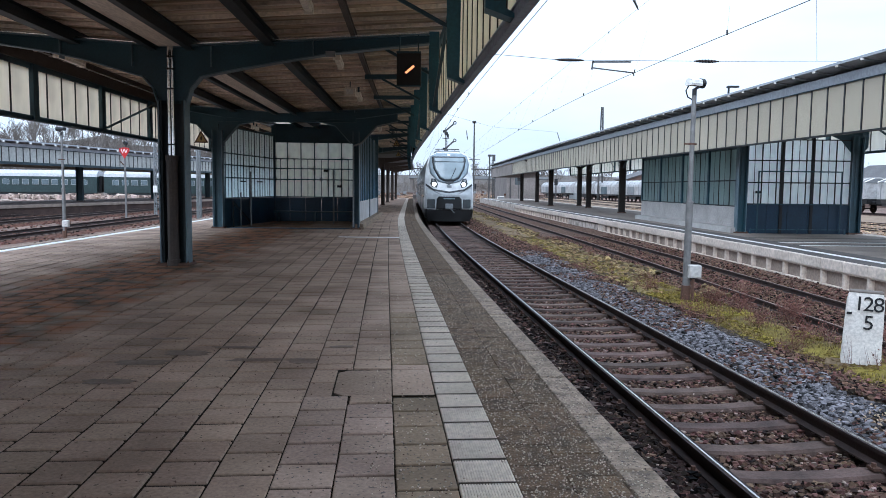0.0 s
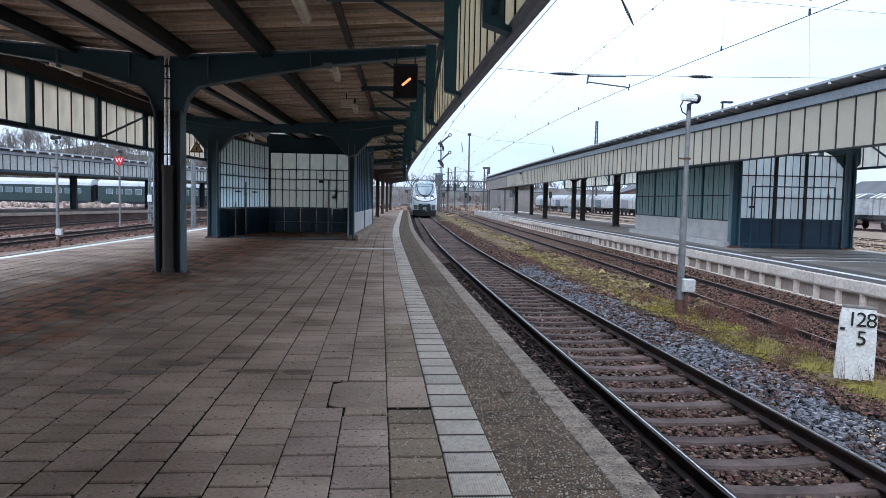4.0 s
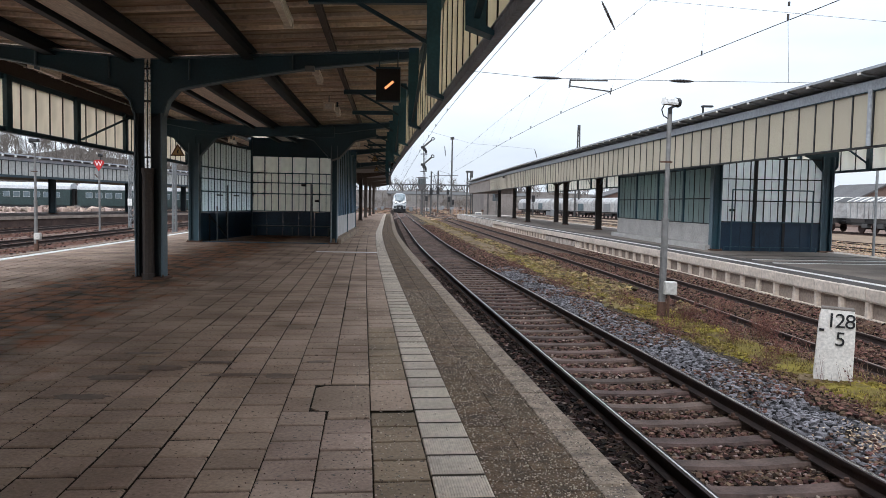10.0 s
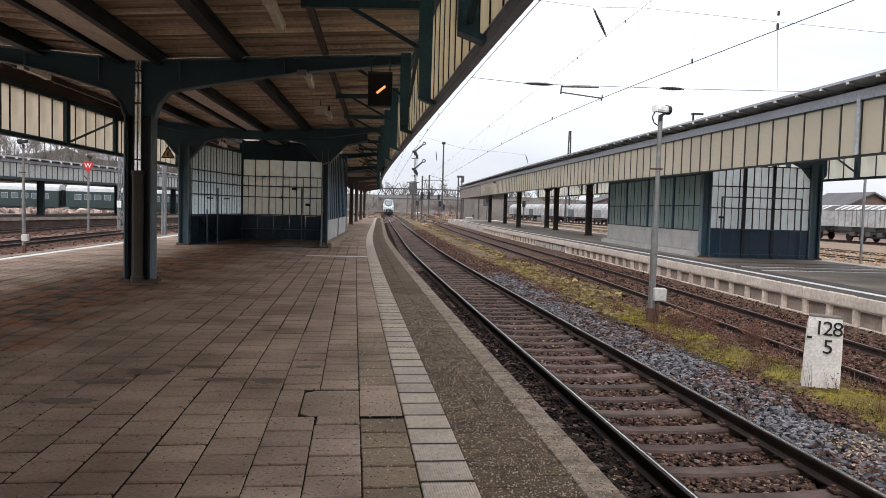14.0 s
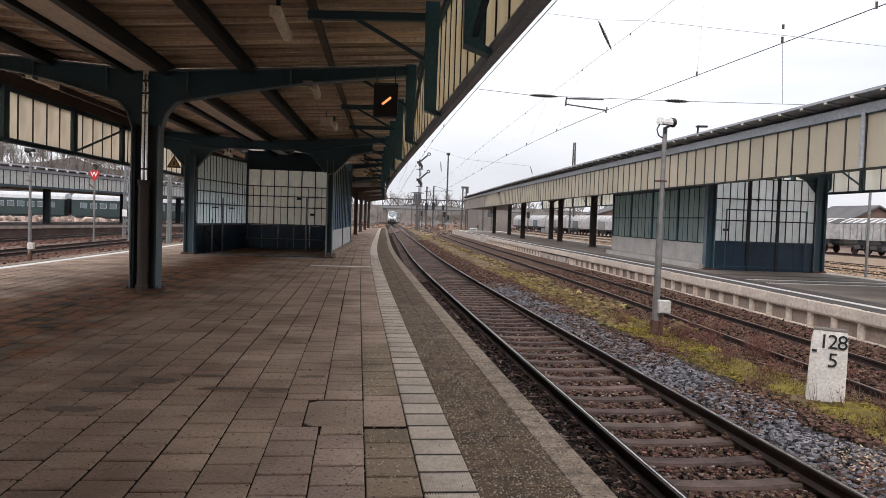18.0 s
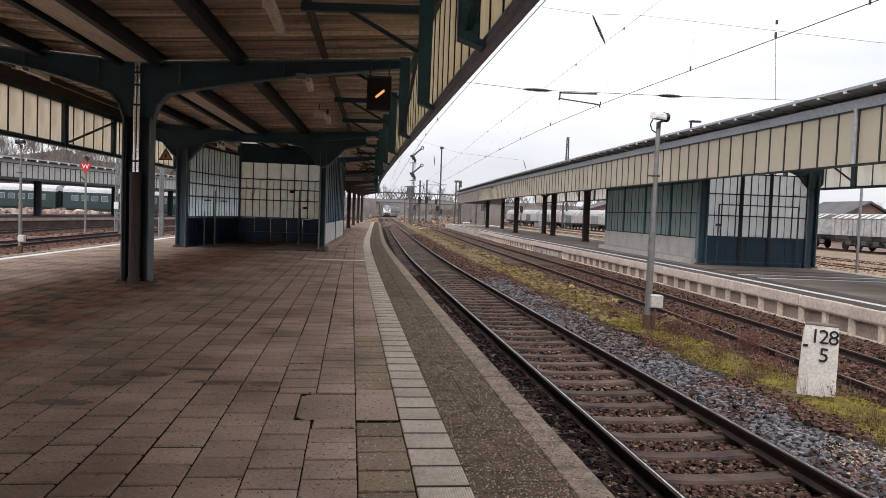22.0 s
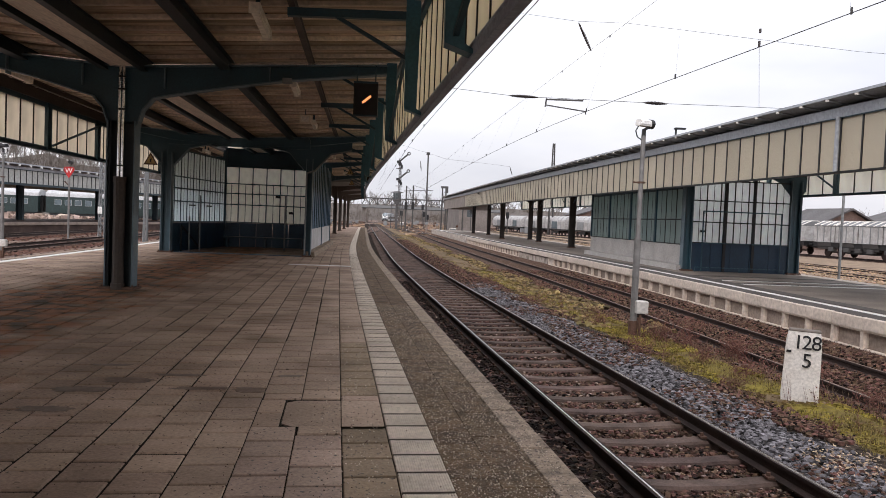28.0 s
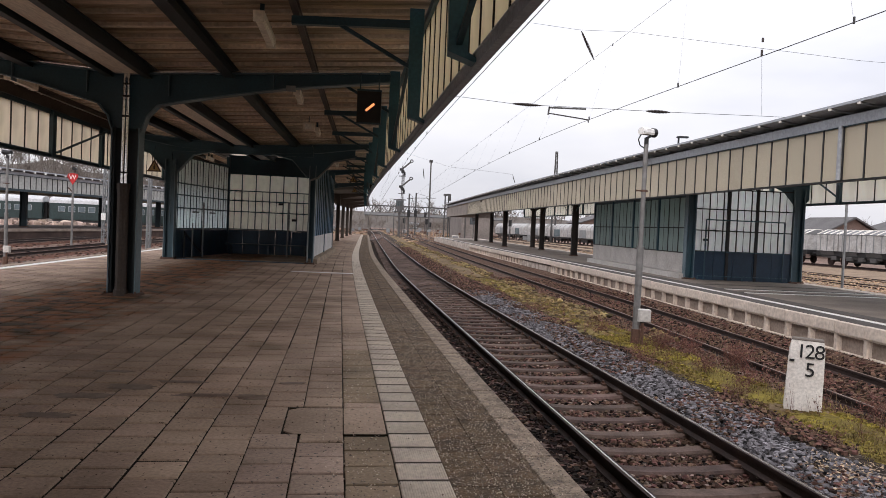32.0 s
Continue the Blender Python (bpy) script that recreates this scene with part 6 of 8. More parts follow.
def ballast_stones():
    crib = lambda dx: -0.772 + (0.065 if dx < -0.98 else 0.02 if dx > 0.95 else 0)
    scatter("ballast", "loose brown ballast stones between the sleepers", stone_mat, track_x, -1.85, 1.25, 3.5, 30, 36000, 0.025, crib, lambda dx, y: abs(abs(dx) - 0.753) > 0.05, 2)
    scatter("ballast", "pale broken stones among the brown ballast", chip_mat, track_x, -1.2, 1.2, 3.8, 26, 2300, 0.019, lambda dx: -0.762 + (0.06 if dx < -0.98 else 0), lambda dx, y: abs(abs(dx) - 0.753) > 0.05, 17)
    scatter("ballast", "near-black stones filling the gap below the platform edge", dark_stone_mat, track_x, -1.85, -0.86, 3.5, 26, 7000, 0.032, lambda dx: -0.70, None, 12)
    sh = lambda dx: float(np.interp(dx, [1.0, 1.3, 1.75, 2.2, 2.75], [-0.70, -0.65, -0.64, -0.68, -0.75]))
    scatter("ballast", "loose blue-grey ballast stones of the shoulder", stone_grey, track_x, 0.95, 2.4, 4, 26, 17000, 0.029, sh, lambda dx, y: dx < 1.9 + 0.5 * noise.noise((y * 0.7, 2, 1)), 3, 1.9)
    scatter("ballast", "loose brown stones below the shoulder", stone_mat, track_x, 1.0, 2.75, 4, 34, 13000, 0.026, lambda dx: sh(dx) + 0.008, lambda dx, y: noise.noise((dx * 1.1, y * 0.5, 3)) > -0.1, 9)
    scatter("ballast", "loose brown ballast stones of the second track", stone_mat, track2_x, -1.9, 1.66, 8, 36, 17000, 0.03, lambda dx: -0.785 if dx < 1.1 else -0.785 + (dx - 1.1) * 0.32, lambda dx, y: abs(abs(dx) - 0.753) > 0.05, 4)
    scatter("moss", "yellow-green moss cushions on the strip", moss_lump, track_x, 2.1, 3.45, 5, 34, 9000, 0.035, lambda dx: -0.738 + 0.035 * math.sin((dx - 2.0) * 1.85), lambda dx, y: noise.noise((dx * 1.5, y * 0.6, 5)) > -0.1, 19)
    scatter("litter", "pale scraps and chips in the gap below the platform edge", litter_mat, track_x, -1.75, -1.0, 4, 22, 420, 0.02, lambda dx: -0.70, None, 6, 1.0)
    # grit on the platform's edge slabs
    scatter("dry_growth", "dry straw-brown growth along the strip between the tracks", strip_growth, track_x, 1.5, 4.2, 16, 100, 7000, 0.075, lambda dx: -0.72, lambda dx, y: noise.noise((dx * 0.8, y * 0.25, 9)) > -0.15, 14, 1.2)
    scatter("ballast", "loose brown stones of the distant shoulder", stone_mat, track_x, 1.0, 2.6, 24, 75, 8000, 0.035, sh, None, 15, 1.2)
    scatter("dry_growth", "dry straw-brown growth beyond the far platform", throat_mat2, right_edge_x, 8.2, 24.0, 16, 90, 11000, 0.06, lambda dx: -0.70, None, 16, 1.3)
    scatter("grit", "pale winter grit scattered on the edge slabs", litter_mat, edge_x, -1.6, -0.05, 3.2, 13, 15000, 0.0048, lambda dx: 0.004, lambda dx, y: -0.80 < dx or (dx < -1.15 and random.random() < 0.22) or random.random() < 0.06, 7, 1.5)
    scatter("grit", "brown crumbs lying on the slabs", rust_mat, edge_x, -5.0, -0.25, 3.3, 11, 900, 0.004, lambda dx: 0.004, None, 8, 1.2)


def weeds():
    rng = random.Random(11)
    blades = Mesh()

    def tuft(x, y, z, n, h, mesh, spread=0.05, w=0.004):
        for _ in range(n):
            a = rng.uniform(0, 6.283)
            hh = h * rng.uniform(0.5, 1.2)
            bx, by = x + rng.gauss(0, spread), y + rng.gauss(0, spread)
            lx, ly = math.cos(a) * hh * rng.uniform(0.2, 0.8), math.sin(a) * hh * rng.uniform(0.2, 0.8)
            px, py = -math.sin(a) * w, math.cos(a) * w
            mesh.add([(bx - px, by - py, z), (bx + px, by + py, z), (bx + lx * 0.5 + px * 0.6, by + ly * 0.5 + py * 0.6, z + hh * 0.65), (bx + lx * 0.5 - px * 0.6, by + ly * 0.5 - py * 0.6, z + hh * 0.65),
                      (bx + lx, by + ly, z + hh)], [(0, 1, 2, 3), (3, 2, 4)])
    for _ in range(2600):
        y = 5 + 30 * rng.random() ** 2.0
        dx = rng.triangular(2.0, 3.7, 2.85)
        if y > 10.5 and noise.noise((dx * 1.7, y * 0.8, 5)) < -0.22:
            continue
        if math.hypot(track_x(y) + dx - 5.46, y - 9.45) < 0.55:
            continue
        tuft(track_x(y) + dx, y, -0.71 + 0.03 * math.sin((dx - 2.0) * 1.85), 6, 0.045, blades, 0.06, 0.005)
    blades.ob("grass", grass_mat, label="short yellow-green winter grass on the strip", category="grass", kind="stuff")
    dry = Mesh()
    for _ in range(900):
        y = 6 + 60 * rng.random() ** 1.3
        dx = rng.choice((rng.gauss(2.25, 0.2), rng.gauss(3.6, 0.25)))
        tuft(track_x(y) + dx, y, -0.74, 7, 0.11, dry, 0.07, 0.004)
    for _ in range(160):
        y = 14 + 30 * rng.random()
        tuft(track2_x(y) + rng.uniform(-0.6, 0.6), y, -0.76, 6, 0.10, dry, 0.06, 0.004)
    dry.ob("dry_grass", straw_mat, label="dry straw-coloured tufts beside the ballast", category="grass", kind="stuff")
    # reddish bushes of dead weeds
    red = Mesh()

    def shrub(x, y, z, n, h, spread):
        for _ in range(n):
            a = rng.uniform(0, 6.283)
            top = Vector((x + math.cos(a) * spread * rng.random(), y + math.sin(a) * spread * rng.random(), z + h * rng.uniform(0.4, 1.0)))
            base = Vector((x + rng.gauss(0, spread * 0.35), y + rng.gauss(0, spread * 0.35), z))
            red.rod(base, top, 0.0035, 3, 0.0012, False)
            for _k in range(4):
                k = rng.uniform(0.4, 1.0)
                p = base.lerp(top, k)
                q = p + Vector((rng.gauss(0, 0.07), rng.gauss(0, 0.07), rng.uniform(0.01, 0.08)))
                red.rod(p, q, 0.0022, 3, 0.001, False)
                for _j in range(2):
                    e = q + Vector((rng.gauss(0, 0.015), rng.gauss(0, 0.015), rng.gauss(0, 0.015)))
                    red.add([tuple(q), tuple(e + Vector((0.012, 0, 0.004))), tuple(e + Vector((0, 0.01, 0.012)))], [(0, 1, 2)])
    for x, y, n, h, s in ((5.25, 14.4, 60, 0.5, 0.45), (5.7, 14.0, 45, 0.4, 0.4), (6.15, 12.9, 60, 0.42, 0.35), (5.2, 12.2, 30, 0.35, 0.4), (4.4, 12.6, 26, 0.45, 0.5), (5.6, 11.2, 26, 0.3, 0.5), (6.6, 11.0, 20, 0.3, 0.3),
                          (4.6, 16.5, 30, 0.35, 0.5), (4.0, 20.5, 26, 0.3, 0.6), (6.9, 16.5, 24, 0.25, 0.5), (4.9, 10.3, 18, 0.3, 0.3), (6.3, 9.4, 20, 0.25, 0.35), (3.2, 26, 30, 0.35, 0.6)):
        shrub(x, y, -0.74, n, h, s)
    for _ in range(60):
        y = 6 + 30 * rng.random() ** 1.3
        shrub(track_x(y) + rng.uniform(2.0, 3.9), y, -0.72, 3, 0.28, 0.08)
    red.ob("dead_weeds", twig_mat, label="reddish brown dead weeds round the pole", category="weeds", kind="stuff")
    # moss and leaves by the first column
    leaf = Mesh()
    for _ in range(260):
        x, y = -5.5 + rng.gauss(0, 0.9), 12.4 + rng.gauss(0, 1.3)
        s = rng.uniform(0.008, 0.022)
        a = rng.uniform(0, 6.28)
        leaf.add([(x, y, 0.004), (x + s * math.cos(a), y + s * math.sin(a), 0.012), (x + s * math.cos(a + 1.2), y + s * math.sin(a + 1.2), 0.006)], [(0, 1, 2)])
    for _ in range(26):
        x, y, a, q = -5.75 + rng.gauss(0, 0.12), 12.9 + rng.gauss(0, 0.2), rng.uniform(0, 6.28), rng.uniform(0.05, 0.16)
        leaf.rod((x, y, 0.008), (x + q * math.cos(a), y + q * math.sin(a), rng.uniform(0.01, 0.06)), 0.004, 4, 0.002)
    leaf.ob("leaf_litter", rust_mat, label="rust-brown crumbs and leaf litter near the column", category="litter", kind="stuff")
    pale = Mesh()
    for _ in range(260):
        x, y = 4.32 + rng.gauss(0, 0.2), 6.75 + rng.gauss(0, 0.25)
        s, a, z = rng.uniform(0.015, 0.04), rng.uniform(0, 6.28), -0.615 + rng.uniform(0, 0.03)
        pale.add([(x, y, z), (x + s * math.cos(a), y + s * math.sin(a), z + rng.uniform(-0.01, 0.02)), (x + s * 0.8 * math.cos(a + 0.9), y + s * 0.8 * math.sin(a + 0.9), z + rng.uniform(0, 0.02)), (x + s * 0.5 * math.cos(a + 1.7), y + s * 0.5 * math.sin(a + 1.7), z)], [(0, 1, 2, 3)])
    pale.ob("leaf_litter", dead_leaf_mat, label="pale dry leaves on the ballast shoulder", category="litter", kind="stuff")
    film = material("rusty_dirt_film", (0.09, 0.05, 0.03), (0.16, 0.11, 0.08), 0.85, grain=20, stain=3, amount=0.7, bump=0.3)
    for cx, cy, a, b, s in ((-5.75, 12.9, 0.22, 0.1, 1), (-5.2, 11.2, 0.2, 0.07, 2), (-6.3, 20.2, 0.45, 0.18, 4)):
        r2 = random.Random(s)
        ph = [r2.uniform(0, 6.28) for _ in range(4)]
        poly = []
        for k in range(26):
            t = 2 * math.pi * k / 26
            r = 1 + 0.22 * math.sin(2 * t + ph[0]) + 0.16 * math.sin(3 * t + ph[1]) + 0.14 * math.sin(7 * t + ph[2])
            poly.append((cx + a * r * math.cos(t), cy + b * r * math.sin(t)))
        Mesh().prism(poly, 0.0035, 0.005, "z").ob("dirt_patch", film, label="rusty brown dirt on the slabs beneath the gutter", category="stain", group="dirt patches on the platform")


def things_near():
    kilometre_stone()
    camera_pole(4.91, 14.95, -0.74, 3.43, lean=0.4)
    departure_sign()
    warning_sign(-8.45, 25.6, 3.22, 0.48)
    warning_sign(-2.65, 39.3, 3.9, 0.38)
    warning_sign(-3.4, 52.2, 3.9, 0.40)
    for y in (11.0, 16.6, 23.0, 29.5, 35.5, 48.5):
        strip_light(centre_x(y) + 2.95, y, 4.26, 1.55 if y < 12 else 1.3)
        strip_light(centre_x(y) - 3.0, y, 4.26, 1.3)
    for y in (20.9, 33.0):
        t = thing("loudspeaker", "small beige box speaker under the boards", "speaker", at=pose(centre_x(y) + 2.85, y, 4.18))
        part("case", Mesh().chbox(-0.15, 0.15, -0.12, 0.12, -0.1, 0.12, 0.02), trough_mat, t)
        part("grille", Mesh().box(-0.1, 0.1, -0.13, -0.12, -0.07, 0.07), white_conc, t)
        part("hanger", Mesh().rod((0, 0, 0.1), (0, 0, 0.3), 0.015, 6), steel_mat, t)
    t = thing("junction_box", "small grey junction box on the steel arm", "box", at=pose(-2.2, BENT0 - 0.06, 4.05))
    part("case", Mesh().chbox(-0.09, 0.09, -0.06, 0.03, -0.05, 0.05, 0.01), steel_grey, t)
    inspection_cover()
    wet_stains()
    ballast_stones()
    weeds()


# ---- overhead line ----
def wire_run(me, pts, r=0.009, n=4):
    for a, b in zip(pts, pts[1:]):
        me.rod(a, b, r, n, None, False)


def insulator(me, a, b, r=0.07, discs=6):
    """A slim rod with close sheds, tapering to its ends."""
    a, b = Vector(a), Vector(b)
    me.rod(a, b, r * 0.35, 8)
    discs = discs * 2
    for k in range(discs):
        u = (k + 0.5) / discs
        c = a.lerp(b, 0.08 + 0.84 * u)
        d = (b - a).normalized() * (b - a).length / discs * 0.34
        q = r * (0.62 + 0.38 * math.sin(math.pi * u))
        me.rod(c - d, c + d, q, 10, q * 0.7)


def overhead_line():
    t = thing("overhead_line", "overhead contact wires with droppers and dark insulators", "catenary", kind="structure")
    # contact and carrying wires over both tracks
    w2 = curve_of([(-60, 10.5), (5, 8.75), (12.4, 7.75), (18, 7.1), (24.7, 6.15), (29.8, 5.7), (45, 4.9), (70, 4.2), (150, 1.5), (560, -4)])
    m2 = lambda y: track2_x(y)
    runs = ((track_x, lambda y: 5.43, 8.0, 150.0, track_x, lambda y: 7.3 - 0.4 * math.sin((y - 23) / 44 * math.pi) ** 2), (w2, lambda y: 5.43, 6.0, 190.0, m2, lambda y: 8.05 - 0.006 * abs(y - 29)))
    for f, zc, y0, y1, g, zm in runs:
        me = Mesh()
        wire_run(me, [(f(y), y, zc(y)) for y in steps(y0, y1, 4.0)], 0.0095)
        part("contact_wire", me, wire_mat, t)
        me2 = Mesh()
        wire_run(me2, [(g(y), y, zm(y)) for y in steps(y0 if f is w2 else 30, y1, 2.0)], 0.006)
        part("carrying_wire", me2, wire_mat, t)
        y = 12.6
        while y < y1:
            if f is w2 or y > 30:
                part("dropper", Mesh().rod((f(y), y, zc(y)), (g(y), y, zm(y)), 0.002, 4), wire_mat, t)
                part("wire_clamp", Mesh().rod((f(y), y, zc(y) - 0.02), (f(y), y, zc(y) + 0.1), 0.022, 6), wire_mat, t)
                part("wire_clamp", Mesh().rod((g(y), y, zm(y) - 0.06), (g(y), y, zm(y) + 0.02), 0.022, 6), wire_mat, t)
            y += 6.2
    # cross spans
    for y, lower, upper in ((23.0, ((-1.5, 5.75), (1.62, 5.62), (3.3, 5.49), (4.2, 5.48), (8, 5.48), (11.1, 5.51), (24, 5.6)), ((-1.5, 8.5), (3.65, 8.03), (5.32, 7.89), (6.9, 7.92), (14.4, 7.44), (24, 7.2))),
                            (67.0, ((-3.0, 9.0), (1.07, 7.84), (4.17, 7.02), (7.78, 6.79), (9.9, 6.62)), ((-3.0, 5.6), (24, 5.6)))):
        for nm, line in (("lower_span_wire", lower), ("upper_span_wire", upper)):
            if y > 60 and nm == "upper_span_wire":
                continue
            me = Mesh()
            wire_run(me, [(x, y, z) for x, z in line], 0.009 if nm == "lower_span_wire" else 0.006)
            part(nm, me, wire_mat, t)
    y = 23.0
    for a, b in (((3.3, y, 5.49), (4.18, y, 5.475)), ((7.55, y, 5.48), (8.3, y, 5.475))):
        me = Mesh()
        insulator(me, a, b, 0.06, 7)
        part("insulator", me, insulator_mat, t)
    me = Mesh()
    insulator(me, (5.36, y, 7.85), (5.8, y, 6.99), 0.052, 5)
    part("insulator", me, insulator_mat, t)
    part("dropper", Mesh().rod((11.18, y, 7.49), (11.29, y, 5.5), 0.006, 6), wire_mat, t)
    part("wire_clamp", Mesh().rod((11.18, y, 7.42), (11.18, y, 7.6), 0.04, 8), insulator_mat, t)
    part("wire_clamp", Mesh().rod((11.19, y, 7.85), (11.19, y, 7.98), 0.04, 8), insulator_mat, t)
    # registration arm
    me = Mesh().bar((4.45, y, 5.43), (5.62, y, 5.44), 0.045, 0.045).bar((4.46, y, 5.46), (4.43, y, 5.2), 0.045, 0.045).bar((4.46, y, 5.25), (5.7, y, 5.11), 0.035, 0.035).bar((5.7, y, 5.12), (5.72, y, 5.02), 0.035, 0.035)
    part("registration_arm", me, mast_mat, t)
    me = Mesh()
    insulator(me, (1.75, 67.0, 6.75), (1.85, 67.0, 5.85), 0.05, 7)
    insulator(me, (9.9, 67.0, 6.62), (10.15, 67.0, 5.85), 0.05, 7)
    part("insulator", me, insulator_mat, t)


def lattice_mast(x, y, z0, z1, w, name="lattice_mast", label="grey lattice steel mast beside the tracks", mat=None, group=""):
    mat = mat or mast_mat
    t = thing(name, label, "mast", group)
    h = w / 2
    for sx in (-1, 1):
        for sy in (-1, 1):
            k, top = (0.15, 0.8) if w == 0.75 else (0.07, 0.6) if w < 0.85 else (0.16, 0.35)
            part("leg", Mesh().bar((x + sx * h, y + sy * h, z0), (x + sx * h * top, y + sy * h * top, z1), k, k), mat, t)
    lac = Mesh()
    z, k = z0, 0
    while z < z1 - w:
        q = 1 - (0.4 if w < 0.85 else 0.8) * (z - z0) / (z1 - z0)
        s = 1 if k % 2 else -1
        b = 1 if w < 0.85 else 3.0
        lac.bar((x - s * h * q, y - h * q, z), (x + s * h * q, y - h * q, z + w), 0.045 * b, 0.03)
        lac.bar((x - h * q, y - s * h * q, z), (x - h * q, y + s * h * q, z + w), 0.045 * b, 0.03)
        lac.bar((x - h * q, y - h * q, z), (x + h * q, y - h * q, z), 0.04 * b, 0.03)
        z += w
        k += 1
    part("lacing", lac, mat, t)
    part("footing", Mesh().chbox(x - w, x + w, y - w, y + w, -1.0, z0 + 0.08, 0.05), kerb_mat, t)
    return t


def semaphore(x, y):
    t = thing("semaphore_signal", "tall two-armed semaphore signal on a slim lattice post", "signal", at=pose(x, y, -0.8))
    for s in (-1, 1):
        part("leg", Mesh().bar((s * 0.17, 0, 0), (s * 0.1, 0, 11.9), 0.09, 0.09), mast_mat, t)
    lac = Mesh()
    for k in range(24):
        s = 1 if k % 2 else -1
        lac.bar((-s * 0.14, 0, k * 0.49), (s * 0.14, 0, k * 0.49 + 0.49), 0.04, 0.04)
    part("lacing", lac, mast_mat, t)
    for z in (11.7, 8.85):
        a = Vector((0.0, -0.12, z))
        b = a + Vector((1.25, 0, 1.12))
        arm = part("signal_arm", Mesh().bar(a - Vector((0.35, 0, 0.31)), b, 0.26, 0.06, up=(0, 1, 0)), mast_mat, t)
        dm = Mesh()
        for k in range(14):
            p = [2 * math.pi * (k + d) / 14 for d in (0, 1)]
            vs = [(b.x + 0.14 + r * math.cos(q), yy, b.z + 0.13 + r * math.sin(q)) for q in p for r in (0.14, 0.3) for yy in (-0.16, -0.08)]
            dm.add(vs, [(0, 2, 6, 4), (1, 5, 7, 3), (0, 4, 5, 1), (2, 3, 7, 6)])
        part("arm_disc", dm, mast_mat, arm)
        part("lamp_case", Mesh().rod((0.0, -0.35, z - 0.5), (0.0, 0.1, z - 0.5), 0.3, 12).box(0.1, 0.45, -0.2, 0.1, z - 1.15, z - 0.6).box(-0.55, -0.15, -0.2, 0.1, z - 0.35, z + 0.05), black_paint, t)
        part("platform", Mesh().box(-0.6, 0.5, -0.4, 0.4, z - 1.3, z - 1.22), mast_mat, t)
    part("ladder", Mesh().bar((0.3, 0.3, 0), (0.3, 0.3, 10.6), 0.05, 0.05).bar((0.0, 0.3, 0), (0.0, 0.3, 10.6), 0.05, 0.05), mast_mat, t)


def signal_box():
    x, y = -0.55, 152.0
    t = thing("signal_box", "slim old signal tower with an overhanging glazed cabin", "signal box", at=pose(x, y, -0.8))
    part("stem", Mesh().box(-0.24, 0.24, -0.5, 0.5, 0, 5.1), slate_mat, t)
    part("cabin", Mesh().box(-0.8, 0.8, -1.0, 1.0, 5.9, 6.2), slate_mat, t)
    part("bracket", Mesh().prism([(-0.42, 5.1), (-0.8, 5.9), (0.8, 5.9), (0.42, 5.1)], -0.9, 0.9), slate_mat, t)
    for i in range(4):
        w = part("window", Mesh().box(-0.74 + i * 0.38, -0.42 + i * 0.38, -1.03, -0.98, 6.2, 7.4), train_glass, t)
    part("cabin_wall", Mesh().box(-0.78, 0.78, -0.98, 0.95, 6.2, 7.5), steel_grey, t)
    part("roof", Mesh().prism([(-1.3, 7.5), (1.3, 7.5), (1.2, 7.62), (0, 7.75), (-1.2, 7.62)], -0.9, 0.9), slate_mat, t)
    part("platform_rail", Mesh().bar((-1.35, -1.7, 6.0), (1.35, -1.7, 6.0), 0.06, 0.06).bar((-1.35, -1.7, 5.1), (1.35, -1.7, 5.1), 0.12, 0.12), mast_mat, t)
    for s in (-1, 1):
        part("stay_post", Mesh().box(s * 1.1 - 0.08, s * 1.1 + 0.08, -1.5, -1.35, 0, 5.1), mast_mat, t)


def lamp_mast():
    t = thing("lamp_mast", "very tall slim yard lamp mast with a flat head", "lamp mast", at=pose(6.9, 190, -0.8))
    part("tube", Mesh().rod((0, 0, 0), (0, 0, 19.2), 0.26, 10, 0.17), mast_mat, t)
    part("head", Mesh().rod((0, 0, 19.0), (0, 0, 19.4), 0.45, 12, 0.5), mast_mat, t)
    part("lamp", Mesh().rod((-0.5, 0, 18.9), (0.5, 0, 18.9), 0.14, 8), steel_grey, t)


